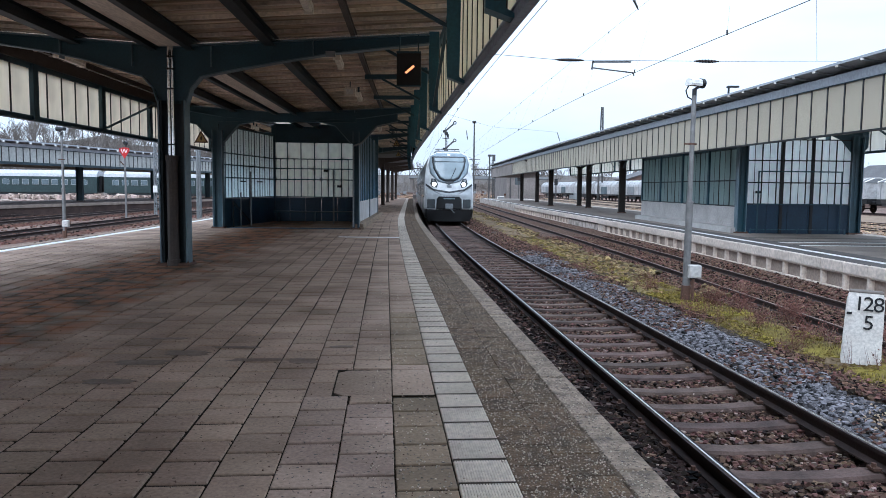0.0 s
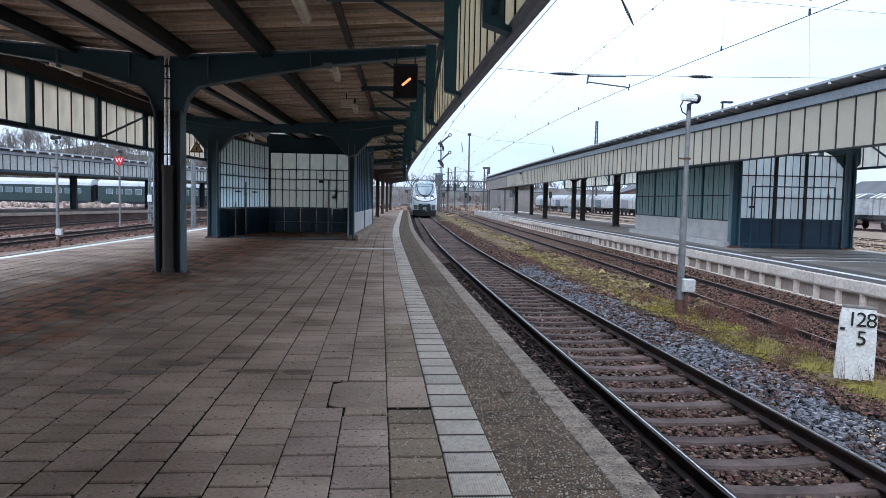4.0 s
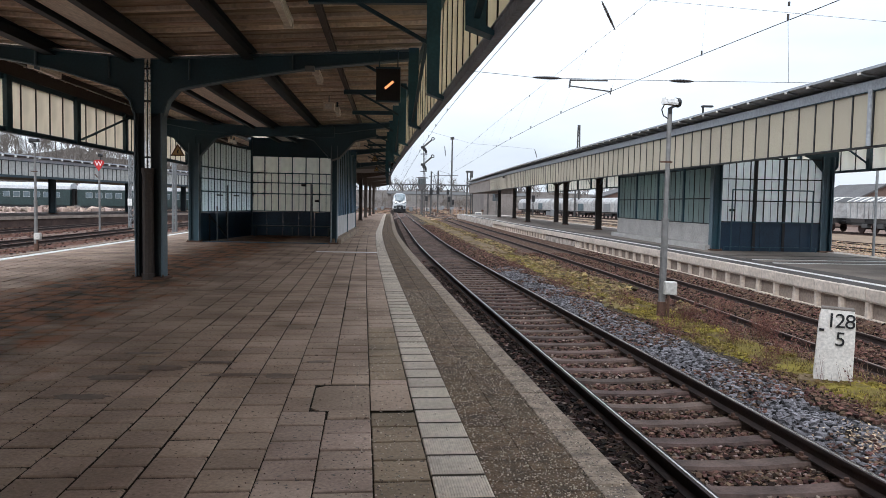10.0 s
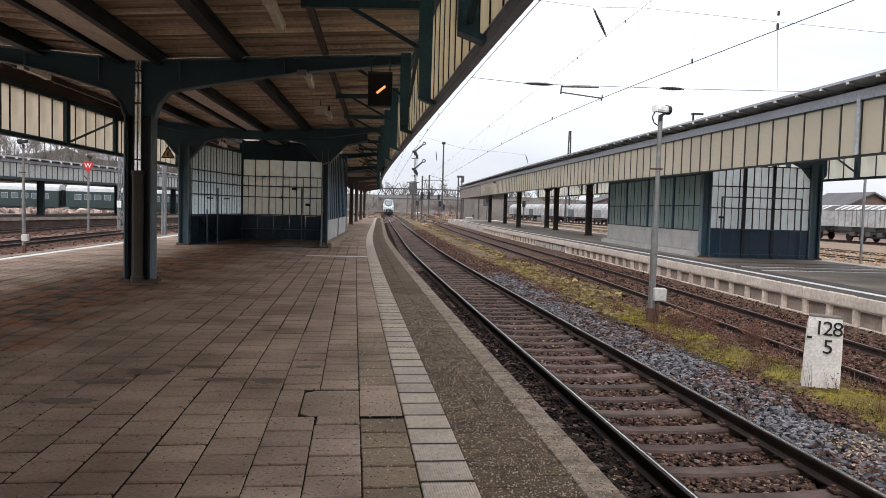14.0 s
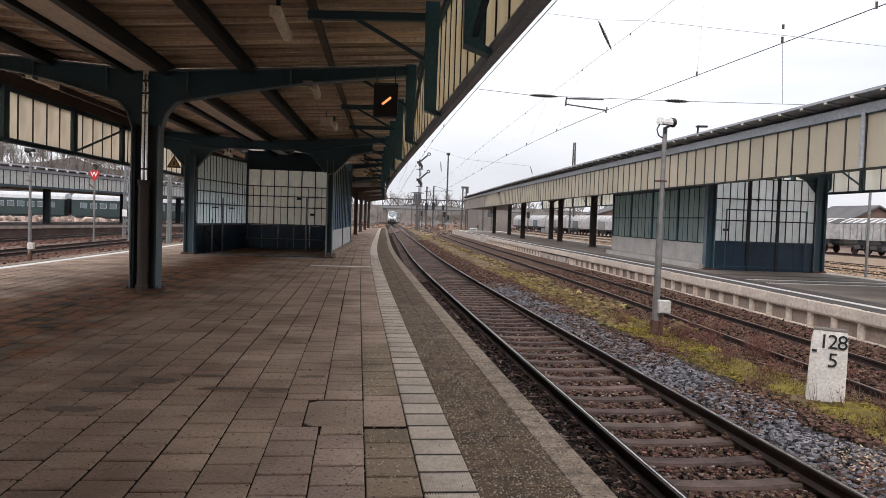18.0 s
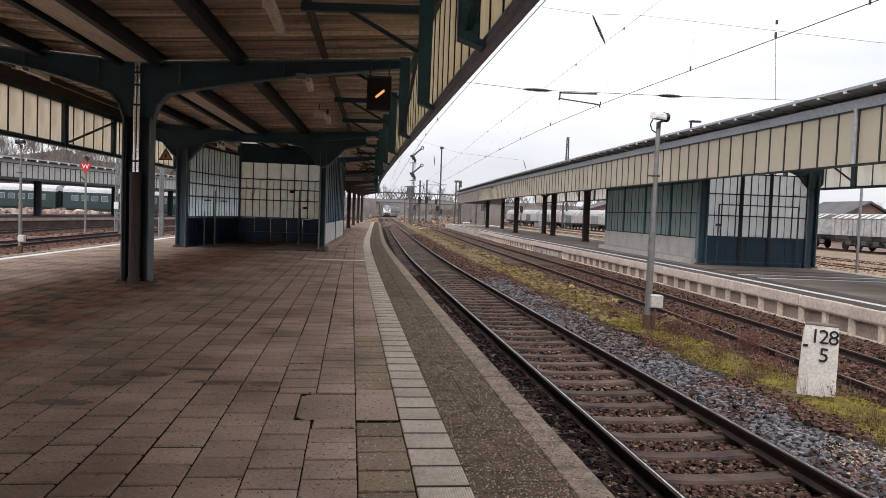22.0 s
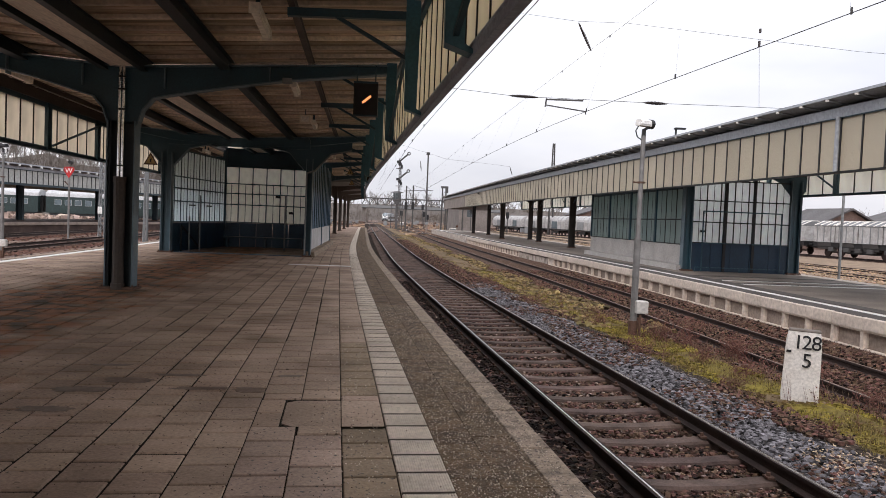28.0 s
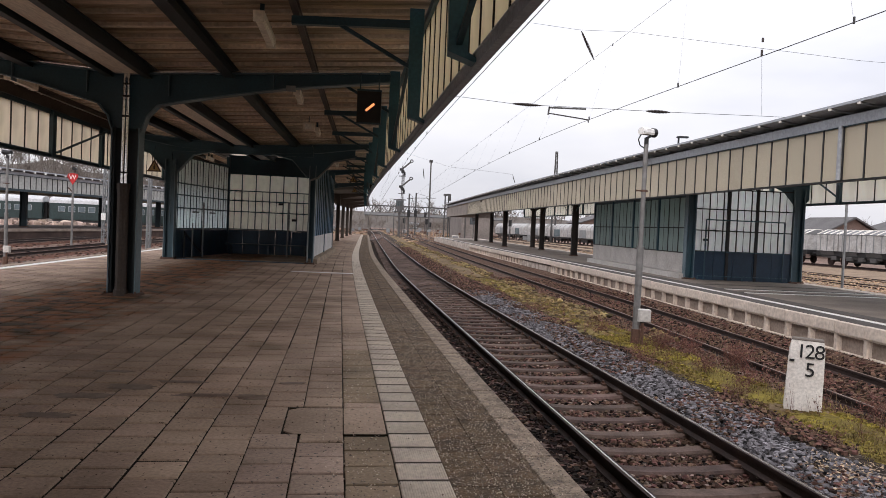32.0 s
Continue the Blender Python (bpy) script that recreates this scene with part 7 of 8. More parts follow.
def gantry_posts():
    for x, y, h, arm in ((1.45, 165, 9.5, 1.2), (3.1, 172, 10.0, 4.6), (11.0, 165, 8.0, 2.2), (14.5, 210, 8.5, 2.0)):
        t = thing("catenary_mast", "slim catenary mast with a bracket arm", "mast", "catenary masts of the station throat", at=pose(x, y, -0.8))
        part("post", Mesh().bar((0, 0, 0), (0, 0, h), 0.34, 0.3), mast_mat, t)
        part("arm", Mesh().bar((-0.5 if arm > 0 else 0.5, 0, h * 0.88), (arm, 0, h * 0.9), 0.12, 0.12).bar((0, 0, h), (arm * 0.8, 0, h * 0.9), 0.06, 0.06), mast_mat, t)
        part("equipment", Mesh().chbox(-0.35, 0.35, -0.3, 0.3, h * 0.45, h * 0.62, 0.05), black_paint, t)
        me = Mesh()
        insulator(me, (arm * 0.55, 0, h * 0.9), (arm * 0.8, 0, h * 0.76), 0.12, 5)
        part("insulator", me, insulator_mat, t)
    lattice_mast(7.9, 132, -0.8, 7.2, 0.75, "lattice_mast", "dark lattice mast with a head beam", mast_mat)
    part("head_beam", Mesh().box(7.3, 8.6, 131.7, 132.3, 7.15, 7.5).box(8.2, 8.6, 131.7, 132.3, 6.3, 7.15), mast_mat, bpy.data.objects["lattice_mast"])
    t = thing("signal_post", "slim signal post with a dark lamp head", "signal", at=pose(11.5, 118, -0.8))
    part("post", Mesh().rod((0, 0, 0), (0, 0, 4.2), 0.07, 8), mast_mat, t)
    part("lamp_head", Mesh().chbox(-0.25, 0.25, -0.15, 0.1, 3.5, 4.6, 0.04), black_paint, t)
    # short white posts and shunting signals in the throat
    rng = random.Random(3)
    for k in range(16):
        x, y = rng.uniform(1.5, 14), rng.uniform(112, 165)
        t = thing("ground_signal", "low pale post between the throat tracks", "signal", "low posts in the station throat", at=pose(x, y, -0.8))
        h = rng.uniform(0.6, 1.5)
        part("post", Mesh().box(-0.07, 0.07, -0.07, 0.07, 0, h), niche_mat, t)
        part("head", Mesh().box(-0.2, 0.2, -0.1, 0.1, h, h + 0.35), rng.choice((niche_mat, steel_grey, rust_mat)), t)


def throat_clutter():
    """Relay cabinets, point motors and stacked sleepers between the tracks of the throat."""
    rng = random.Random(31)
    for k in range(46):
        x, y = rng.uniform(-26, 30), rng.uniform(125, 290)
        if abs(x - track_x(y)) < 3.2:
            continue
        kind = rng.random()
        if kind < 0.45:
            t = thing("relay_cabinet", "small grey relay cabinet beside the throat tracks", "cabinet", "relay cabinets of the throat", at=pose(x, y, -0.86))
            h = rng.uniform(0.9, 1.6)
            part("case", Mesh().chbox(-0.6, 0.6, -0.3, 0.3, 0, h, 0.06), rng.choice((steel_grey, render_grey, white_conc)), t)
            part("door", Mesh().box(-0.52, 0.52, -0.34, -0.3, 0.1, h - 0.12), steel_grey, t)
        elif kind < 0.75:
            t = thing("sleeper_stack", "stack of dark old sleepers beside the tracks", "sleepers", "stacks of sleepers in the throat", at=pose(x, y, -0.86, 0, 0, rng.uniform(-8, 8)))
            for r in range(3):
                for q in range(4 - r):
                    part("sleeper", Mesh().box(-1.25, 1.25, q * 0.32 + r * 0.15, q * 0.32 + r * 0.15 + 0.26, r * 0.2, r * 0.2 + 0.18), rng.choice((sleeper_mat, rust_mat)), t)
        else:
            t = thing("signal_post", "slim dark signal post with a lamp head", "signal", "light signals of the throat", at=pose(x, y, -0.86))
            h = rng.uniform(3.0, 6.5)
            part("post", Mesh().rod((0, 0, 0), (0, 0, h), 0.1, 8), mast_mat, t)
            part("lamp_head", Mesh().chbox(-0.35, 0.35, -0.2, 0.1, h - 0.9, h + 0.5, 0.05), black_paint, t)
            part("ladder", Mesh().bar((0.2, 0.2, 0), (0.2, 0.2, h), 0.04, 0.04).bar((0.0, 0.2, 0), (0.0, 0.2, h), 0.04, 0.04), mast_mat, t)
    dry = Mesh()
    for _ in range(5000):
        x, y = rng.uniform(-26, 30), 105 + 190 * rng.random()
        if abs(x - track_x(y)) < 2.4 or (x < edge_x(y) and x > left_edge_x(y) and y < 104):
            continue
        s = rng.uniform(0.08, 0.42)
        dry.add([(x + s * v[0] * 1.5, y + s * v[1], -0.84 + s * 0.45 * v[2]) for v in stone_shape(rng)], STONE_F)
    dry.ob("dry_growth", throat_mat, label="patchy dry growth and stones between the throat tracks", category="growth", kind="stuff")


throat_mat = material("patchy_dry_growth", (0.27, 0.175, 0.115), (0.10, 0.068, 0.043), 0.95, grain=3, stain=0.3, amount=0.8, bump=0.0, per_piece=0.8, island=True)


def road_bridge():
    t = thing("road_bridge", "long grey steel truss road bridge across the tracks", "bridge")
    y = 335.0
    x0, x1 = -17.0, 46.0
    part("deck_girder", Mesh().box(x0, x1, y, y + 8, 5.6, 6.9), steel_grey, t)
    part("lower_flange", Mesh().box(x0, x1, y - 0.2, y, 5.4, 5.8), mast_mat, t)
    n = 18
    for k in range(n):
        a, b = x0 + (x1 - x0) * k / n, x0 + (x1 - x0) * (k + 1) / n
        part("truss_panel", Mesh().bar((a, y, 6.9), ((a + b) / 2, y, 10.0), 0.35, 0.3).bar(((a + b) / 2, y, 10.0), (b, y, 6.9), 0.35, 0.3).bar((a, y, 6.9), (a, y, 9.9), 0.25, 0.25), mast_mat, t)
    part("top_chord", Mesh().box(x0, x1, y - 0.2, y + 0.2, 9.8, 10.3), mast_mat, t)
    for x in (-16, 2.5, 22, 40):
        part("pier", Mesh().box(x - 0.8, x + 0.8, y + 1, y + 7, -0.9, 5.6), render_grey, t)


def slope_z(x, k, h, seed, end=1.0):
    """Height of a slope at x, k of the way up."""
    return -0.9 + (h + 0.9) * (k ** 0.8) * (0.78 + 0.22 * noise.noise((x * 0.03, seed, 0)) + 0.12 * noise.noise((x * 0.1, k * 3, seed))) * (0.35 + 0.65 * end)


def embankment(name, x0, x1, y, h, deep, mat, label, seed):
    me = Mesh()
    n, rows = 48, 10
    for j in range(rows + 1):
        for i in range(n + 1):
            x = x0 + (x1 - x0) * i / n
            me.v.append((x, y + deep * j / rows, slope_z(x, j / rows, h, seed, min(1.0, min(i, n - i) / 4))))
    for j in range(rows):
        for i in range(n):
            a = j * (n + 1) + i
            me.f.append((a, a + 1, a + n + 2, a + n + 1))
    me.ob(name, mat, label=label, category="hillside", kind="structure", smooth=True)


def bare_tree(rng, h):
    """A leafless tree: trunk, limbs and a haze of twigs, as one mesh."""
    me = Mesh()

    def grow(p, d, l, r, depth):
        q = p + d * l
        me.rod(p, q, r, 5 if depth < 2 else 3, r * 0.6, False)
        if depth >= 4:
            return
        for _ in range(3 if depth else 5):
            k = rng.uniform(0.45, 1.0)
            nd = (d + Vector((rng.gauss(0, 0.5), rng.gauss(0, 0.5), rng.uniform(-0.1, 0.45)))).normalized()
            grow(p.lerp(q, k), nd, l * rng.uniform(0.48, 0.7), r * 0.45, depth + 1)
    grow(Vector((0, 0, -0.5)), Vector((rng.gauss(0, 0.05), rng.gauss(0, 0.05), 1)).normalized(), h * 0.42, h * 0.016, 0)
    return me


def trees():
    rng = random.Random(21)
    kinds = [bare_tree(rng, 10.0) for _ in range(4)]
    data = [k.data("crown", bark_mat) for k in kinds]

    def stand(x, y, z, s):
        t = thing("bare_tree", "leafless winter tree with fine grey-brown twigs", "tree", "bare trees round the yard", at=pose(x, y, z))
        o = new("crown", rng.choice(data))
        o.parent = t
        o.matrix_local = Matrix.Rotation(rng.uniform(0, 6.28), 4, "Z") @ Matrix.Scale(s, 4)
    # hillside behind the left yard
    for _ in range(40):
        k = rng.uniform(0.02, 0.3)
        x = -170 + 140 * rng.random()
        stand(x, 175 + 70 * k, slope_z(x, k, 19.0, 3) - 0.3, rng.uniform(0.9, 1.3))
    small = []
    for _ in range(5):
        me = Mesh()

        def grow(p, d, l, r, depth):
            q = p + d * l
            me.rod(p, q, r, 3, r * 0.6, False)
            if depth < 3:
                for _k in range(4 if depth else 6):
                    nd = (d + Vector((rng.gauss(0, 0.5), rng.gauss(0, 0.5), rng.uniform(-0.1, 0.5)))).normalized()
                    grow(p.lerp(q, rng.uniform(0.35, 1.0)), nd, l * rng.uniform(0.5, 0.75), max(0.022, r * 0.5), depth + 1)
        grow(Vector((0, 0, -0.4)), Vector((0, 0, 1)), 4.2, 0.13, 0)
        small.append(me)
    woods = Mesh()
    for _ in range(620):
        k = rng.random()
        x = -190 + 165 * rng.random()
        z = slope_z(x, k, 19.0, 3)
        c, s_, sc = math.cos(x * 7), math.sin(x * 7), rng.uniform(0.8, 1.35)
        src = rng.choice(small)
        woods.add([(x + (v[0] * c - v[1] * s_) * sc, 175 + 70 * k + (v[0] * s_ + v[1] * c) * sc, z + v[2] * sc) for v in src.v], src.f)
    woods.ob("bare_woods", bark_mat, label="dense leafless grey-brown woods on the hillside", category="woods", kind="stuff")
    woods = Mesh()
    for _ in range(260):
        k = rng.random()
        x = -110 + 330 * rng.random()
        z = slope_z(x, k, 16.0, 4)
        src = rng.choice(small)
        sc = rng.uniform(1.0, 1.8)
        woods.add([(x + v[0] * sc, 520 + 120 * k + v[1] * sc, z + v[2] * sc) for v in src.v], src.f)
    woods.ob("bare_woods", bark_mat, label="hazy leafless woods on the far ridge", category="woods", kind="stuff")
    # scrub below the bridge and along the throat
    scrub = Mesh()
    for _ in range(300):
        x, y = rng.uniform(-60, 75), rng.uniform(300, 400)
        if abs(x - track_x(y)) < 5:
            continue
        src = rng.choice(small)
        sc = rng.uniform(0.35, 0.8)
        scrub.add([(x + v[0] * sc * 1.3, y + v[1] * sc, -0.9 + v[2] * sc) for v in src.v], src.f)
    scrub.ob("scrub", bark_mat, label="low leafless scrub beneath the bridge", category="bushes", kind="stuff")
    for _ in range(50):
        x, y = rng.uniform(60, 210), rng.uniform(150, 230)
        stand(x, y, -0.8, rng.uniform(0.7, 1.4))
    for _ in range(34):
        k = rng.uniform(0.0, 0.8)
        x = rng.uniform(-90, -24)
        stand(x, 325 + 40 * k, slope_z(x, k, 8.5, 1) - 0.6, rng.uniform(0.7, 1.2))
    for _ in range(24):
        k = rng.uniform(0.0, 0.8)
        x = rng.uniform(62, 150)
        stand(x, 325 + 40 * k, slope_z(x, k, 9.0, 2) - 0.6, rng.uniform(0.7, 1.2))
    for x, y, s in ((-13, 300, 1.1), (-16, 305, 1.0), (-19, 290, 0.8), (20, 318, 0.6), (28, 322, 0.7), (-24, 296, 0.9)):
        stand(x, y, -0.9, s)


# ---- left yard ----
left_far_x = lambda y: -31.0 + 0.144 * (y - 54.0)


def left_yard():
    f = left_far_x
    p = sheet_between(lambda y: f(y) - 9.4, lambda y: f(y) + 0.6, [20, 40, 60, 80, 100, 130], 0.0, -0.9).ob(
        "platform_left", old_wall_mat, label="far island platform of grey asphalt", category="platform", kind="structure")
    sheet_between(lambda y: f(y) + 0.35, lambda y: f(y) + 0.7, [20, 60, 130], 0.02, -0.2).ob("edge_stones", niche_mat, p, "pale edge stones")
    t = thing("platform_canopy", "distant canopy with grey glazed apron and white rafter ends", "canopy", kind="structure")
    y0, y1 = 30.0, 128.0
    posts = steps(y0, y1, 4.2)
    fascia(t, f, posts, 2.95, 4.15, -1, green_grey, steel_far_mat, steel_far_mat, 6, 30, 0.05, bar_w=0.09)
    ys = steps(y0, y1, 4.0)
    part("roof", Mesh().sweep(f, ys, [(0.45, 4.55), (0.45, 4.65), (-4.4, 4.4), (-9.2, 4.65), (-9.2, 4.5), (-4.4, 4.25)]), gutter_mat, t, "pale grey roof edge")
    part("gutter", Mesh().sweep(f, ys, [(0.1, 4.2), (0.12, 4.42), (-0.1, 4.42), (-0.1, 4.2)]), gutter_mat, t)
    y = y0
    while y < y1:
        part("rafter_cap", Mesh().box(f(y) + 0.44, f(y) + 0.52, y - 0.12, y + 0.12, 4.42, 4.56), white_paint, t)
        y += 1.35
    part("far_apron", Mesh().sweep(lambda y: f(y) - 8.8, ys, [(-0.03, 3.0), (0.03, 3.0), (0.03, 4.2), (-0.03, 4.2)]), cream_far, t)
    y = 54.9
    while y < 125:
        steel_column(t, f(y) - 4.4, y, 4.2, steel_far_mat, 0.55)
        am = Mesh()
        for s in (-1, 1):
            am.prism([(f(y) - 4.4, 3.0), (f(y) - 4.4 + s * 0.9, 3.5), (f(y) - 4.4 + s * 4.2, 4.0), (f(y) - 4.4 + s * 4.2, 4.2), (f(y) - 4.4, 4.2)], y - 0.07, y + 0.07)
        part("cantilever_arm", am, steel_far_mat, t)
        y += 12.5
    # coaches behind
    for k in range(2):
        coach(-67.1 + k * 19.4, 101.8 + k * 2.2, 84)
    # posts and signals between the tracks
    camera_pole(-15.5, 29.9, -0.7, 3.5, "camera_pole", "galvanised pole with a dark weatherproof camera on top", -1, 0.0, black_paint)
    lattice_mast(-21.4, 54.8, -0.8, 9.5, 0.42, "lattice_mast", "pale grey lattice mast beside the sidings", steel_grey)
    lattice_mast(-15.4, 46.0, -0.8, 4.3, 0.2, "lattice_mast", "pale grey lattice lamp post", steel_grey)
    part("plate", Mesh().box(-21.6, -21.3, 54.4, 54.45, 1.0, 1.5), white_paint, bpy.data.objects["lattice_mast"], "white plate")
    wait_sign(-21.8, 50.2)
    # low clutter: relay boxes and spare parts
    rng = random.Random(8)
    cl = Mesh()
    for _ in range(5200):
        x, y = rng.uniform(-32, -11.6), rng.uniform(22, 80)
        s = rng.uniform(0.02, 0.06)
        cl.add([(x + s * v[0], y + s * v[1], -0.77 + s * 0.6 * v[2]) for v in stone_shape(rng)], STONE_F)
    cl.ob("rubble", stone_mat, label="brown rubble and dry weeds between the sidings", category="rubble", kind="stuff")
    cl = Mesh()
    for _ in range(1500):
        x, y = rng.uniform(-72, -30), rng.uniform(72, 99)
        s = rng.uniform(0.12, 0.5)
        cl.add([(x + s * v[0], y + s * v[1], -0.7 + s * 0.9 * v[2]) for v in stone_shape(rng)], STONE_F)
    for _ in range(900):
        x, y = rng.uniform(-76, -28), rng.uniform(93, 97)
        s = rng.uniform(0.15, 0.5) * (0.6 + 0.6 * abs(noise.noise((x * 0.3, 0, 4))) * 2)
        cl.add([(x + s * v[0], y + s * v[1], -0.45 + rng.uniform(0, 0.5) + s * 0.7 * v[2]) for v in stone_shape(rng)], STONE_F)
    cl.ob("rubble", heap_mat, label="pale dry weeds and rubble before the coaches", category="weeds", kind="stuff")


green_grey = material("grey_green_panel", (0.45, 0.455, 0.43), (0.34, 0.345, 0.325), 0.5, grain=6, stain=0.8, amount=0.5, bump=0.02, per_piece=0.06)


def wait_sign(x, y):
    t = thing("wait_signal", "red shield-shaped wait board with a white letter on a post", "signal", at=pose(x, y, -0.9))
    part("post", Mesh().rod((0, 0, 0), (0, 0, 4.6), 0.07, 8), zinc_mat, t)
    part("board", Mesh().prism([(-0.32, 4.9), (-0.35, 4.72), (0.0, 4.2), (0.35, 4.72), (0.32, 4.9), (0.12, 4.95), (-0.12, 4.95)], -0.08, -0.03), red_mat, t)
    lettering("letter", "W", 0.46, pose(0, -0.085, 4.68, 90, 0, 0), white_paint, t, "white letter")
    part("lamp", Mesh().rod((0.15, -0.3, 5.25), (0.15, 0.0, 5.25), 0.12, 10).bar((0, 0, 4.6), (0.15, 0, 5.25), 0.05, 0.05), black_paint, t)
    part("stay", Mesh().bar((0, 0, 3.7), (-0.3, 0, 4.0), 0.06, 0.06), rust_mat, t)
    part("foot", Mesh().chbox(-0.2, 0.5, -0.25, 0.25, -0.1, 0.12, 0.04), white_conc, t)


coach_glass = material("dull_coach_glass", (0.13, 0.17, 0.19), (0.07, 0.09, 0.1), 0.15, grain=2, stain=1.0, amount=0.6, bump=0.0, spec=0.6)


def coach(x, y, turn):
    """Dark green passenger coach; its length runs along local y."""
    t = thing("passenger_coach", "dark green old passenger coach with a pale grey roof", "railway coach", "green coaches in the left yard", at=pose(x, y, -0.62, 0, 0, -turn))
    L = 18.6
    part("body", Mesh().box(-1.42, 1.42, 0, L, 1.0, 3.2, ch=0.02), green_mat, t)
    part("roof", Mesh().prism([(-1.45, 3.2), (1.45, 3.2), (1.35, 3.62), (0.9, 3.95), (0, 4.1), (-0.9, 3.95), (-1.35, 3.62)], -0.05, L + 0.05), coach_roof, t)
    part("underframe", Mesh().box(-1.2, 1.2, 0.3, L - 0.3, 0.7, 1.0), train_dark, t)
    for i in range(13):
        yy = 1.1 + i * 1.28
        for s in (-1, 1):
            w = part("window", Mesh().box(s * 1.43 - 0.015, s * 1.43 + 0.015, yy, yy + 0.86, 2.08, 2.8), coach_roof, t, "pale window frame")
            part("glass", Mesh().box(s * 1.445 - 0.012, s * 1.445 + 0.012, yy + 0.03, yy + 0.83, 2.11, 2.77), coach_glass, w)
    bogie(t, 2.8)
    bogie(t, L - 2.8)
    part("gangway", Mesh().box(-0.6, 0.6, -0.35, 0, 1.1, 3.3), black_paint, t)
    part("gangway", Mesh().box(-0.6, 0.6, L, L + 0.35, 1.1, 3.3), black_paint, t)


# ---- right yard ----
def wagon(x, y, turn, kind):
    t = thing("freight_wagon", "silver-grey wagon with four lidded containers" if kind else "pale grey covered wagon with a rounded top", "wagon", "freight wagons on the siding", at=pose(x, y, -0.62, 0, 0, turn))
    L = 12.4
    if kind:
        for i in range(4):
            ya = 0.15 + i * 3.04
            yb = ya + 2.9
            pod = part("container", Mesh().box(-1.42, 1.42, ya, yb, 1.45, 3.05, ch=0.03), wagon_mat, t, "weathered silver-grey container")
            part("lid", Mesh().prism([(-1.46, 3.05), (1.46, 3.05), (1.46, 3.12), (0.35, 3.55), (-0.35, 3.55), (-1.46, 3.12)], ya - 0.03, yb + 0.03), roof_mat, pod, "sloping lid")
            for k in range(4):
                yk = ya + 0.1 + k * 0.9
                part("lid_rib", Mesh().prism([(-1.49, 3.10), (-1.49, 3.16), (-0.35, 3.62), (0.35, 3.62), (1.49, 3.16), (1.49, 3.10)], yk - 0.07, yk + 0.07), white_conc, pod)
            for s in (-1, 1):
                for k in range(3):
                    yk = ya + 0.5 + k * 0.95
                    part("rib", Mesh().box(s * 1.42 - 0.04, s * 1.42 + 0.04, yk - 0.04, yk + 0.04, 1.47, 3.02), steel_grey, pod)
                part("chute", Mesh().prism([(s * 1.35, 1.4), (s * 0.9, 0.75), (s * 1.2, 0.75), (s * 1.42, 1.4)], ya + 0.5, yb - 0.5), mast_mat, pod)
        for yy in (2.6, 4.7, 6.2, 7.7, 9.8):
            part("brake_box", Mesh().chbox(-1.36, -0.9, yy - 0.35, yy + 0.35, 0.55, 0.95, 0.04), mast_mat, t)
    else:
        pts = [(-1.4, 1.2), (-1.45, 2.6)] + [(-1.45 * math.cos(a), 2.6 + 1.25 * math.sin(a)) for a in (0.4, 0.8, 1.2, 1.57, 1.94, 2.34, 2.74)] + [(1.45, 2.6), (1.4, 1.2)]
        part("body", Mesh().prism(pts, 0.1, L - 0.1), wagon_mat, t)
        for i in range(6):
            yy = 0.3 + i * (L - 0.6) / 5
            part("hoop", Mesh().prism([(p[0] * 1.02, p[1] * 1.01) for p in pts], yy - 0.05, yy + 0.05), steel_grey, t)
        for s in (-1, 1):
            part("sliding_door", Mesh().box(s * 1.46 - 0.03, s * 1.46 + 0.03, 4.6, 7.8, 1.25, 2.7), coach_glass if (int(y) % 3) else steel_grey, t, "sliding door")
    part("underframe", Mesh().box(-1.3, 1.3, 0, L, 0.95, 1.42 if kind else 1.2), black_paint, t)
    for yy in (1.6, 3.4, L - 3.4, L - 1.6):
        part("wheelset", Mesh().rod((-0.82, yy, 0.46), (-0.69, yy, 0.46), 0.46, 14).rod((0.69, yy, 0.46), (0.82, yy, 0.46), 0.46, 14).rod((-0.7, yy, 0.46), (0.7, yy, 0.46), 0.08, 6), rail_side, t)
    part("brake_gear", Mesh().box(-1.1, 1.1, 4.6, 7.8, 0.4, 0.9), black_paint, t)
    for s in (-0.6, 0.6):
        part("buffer", Mesh().rod((s, -0.55, 1.05), (s, 0, 1.05), 0.2, 10), black_paint, t)
        part("buffer", Mesh().rod((s, L, 1.05), (s, L + 0.5, 1.05), 0.2, 10), black_paint, t)


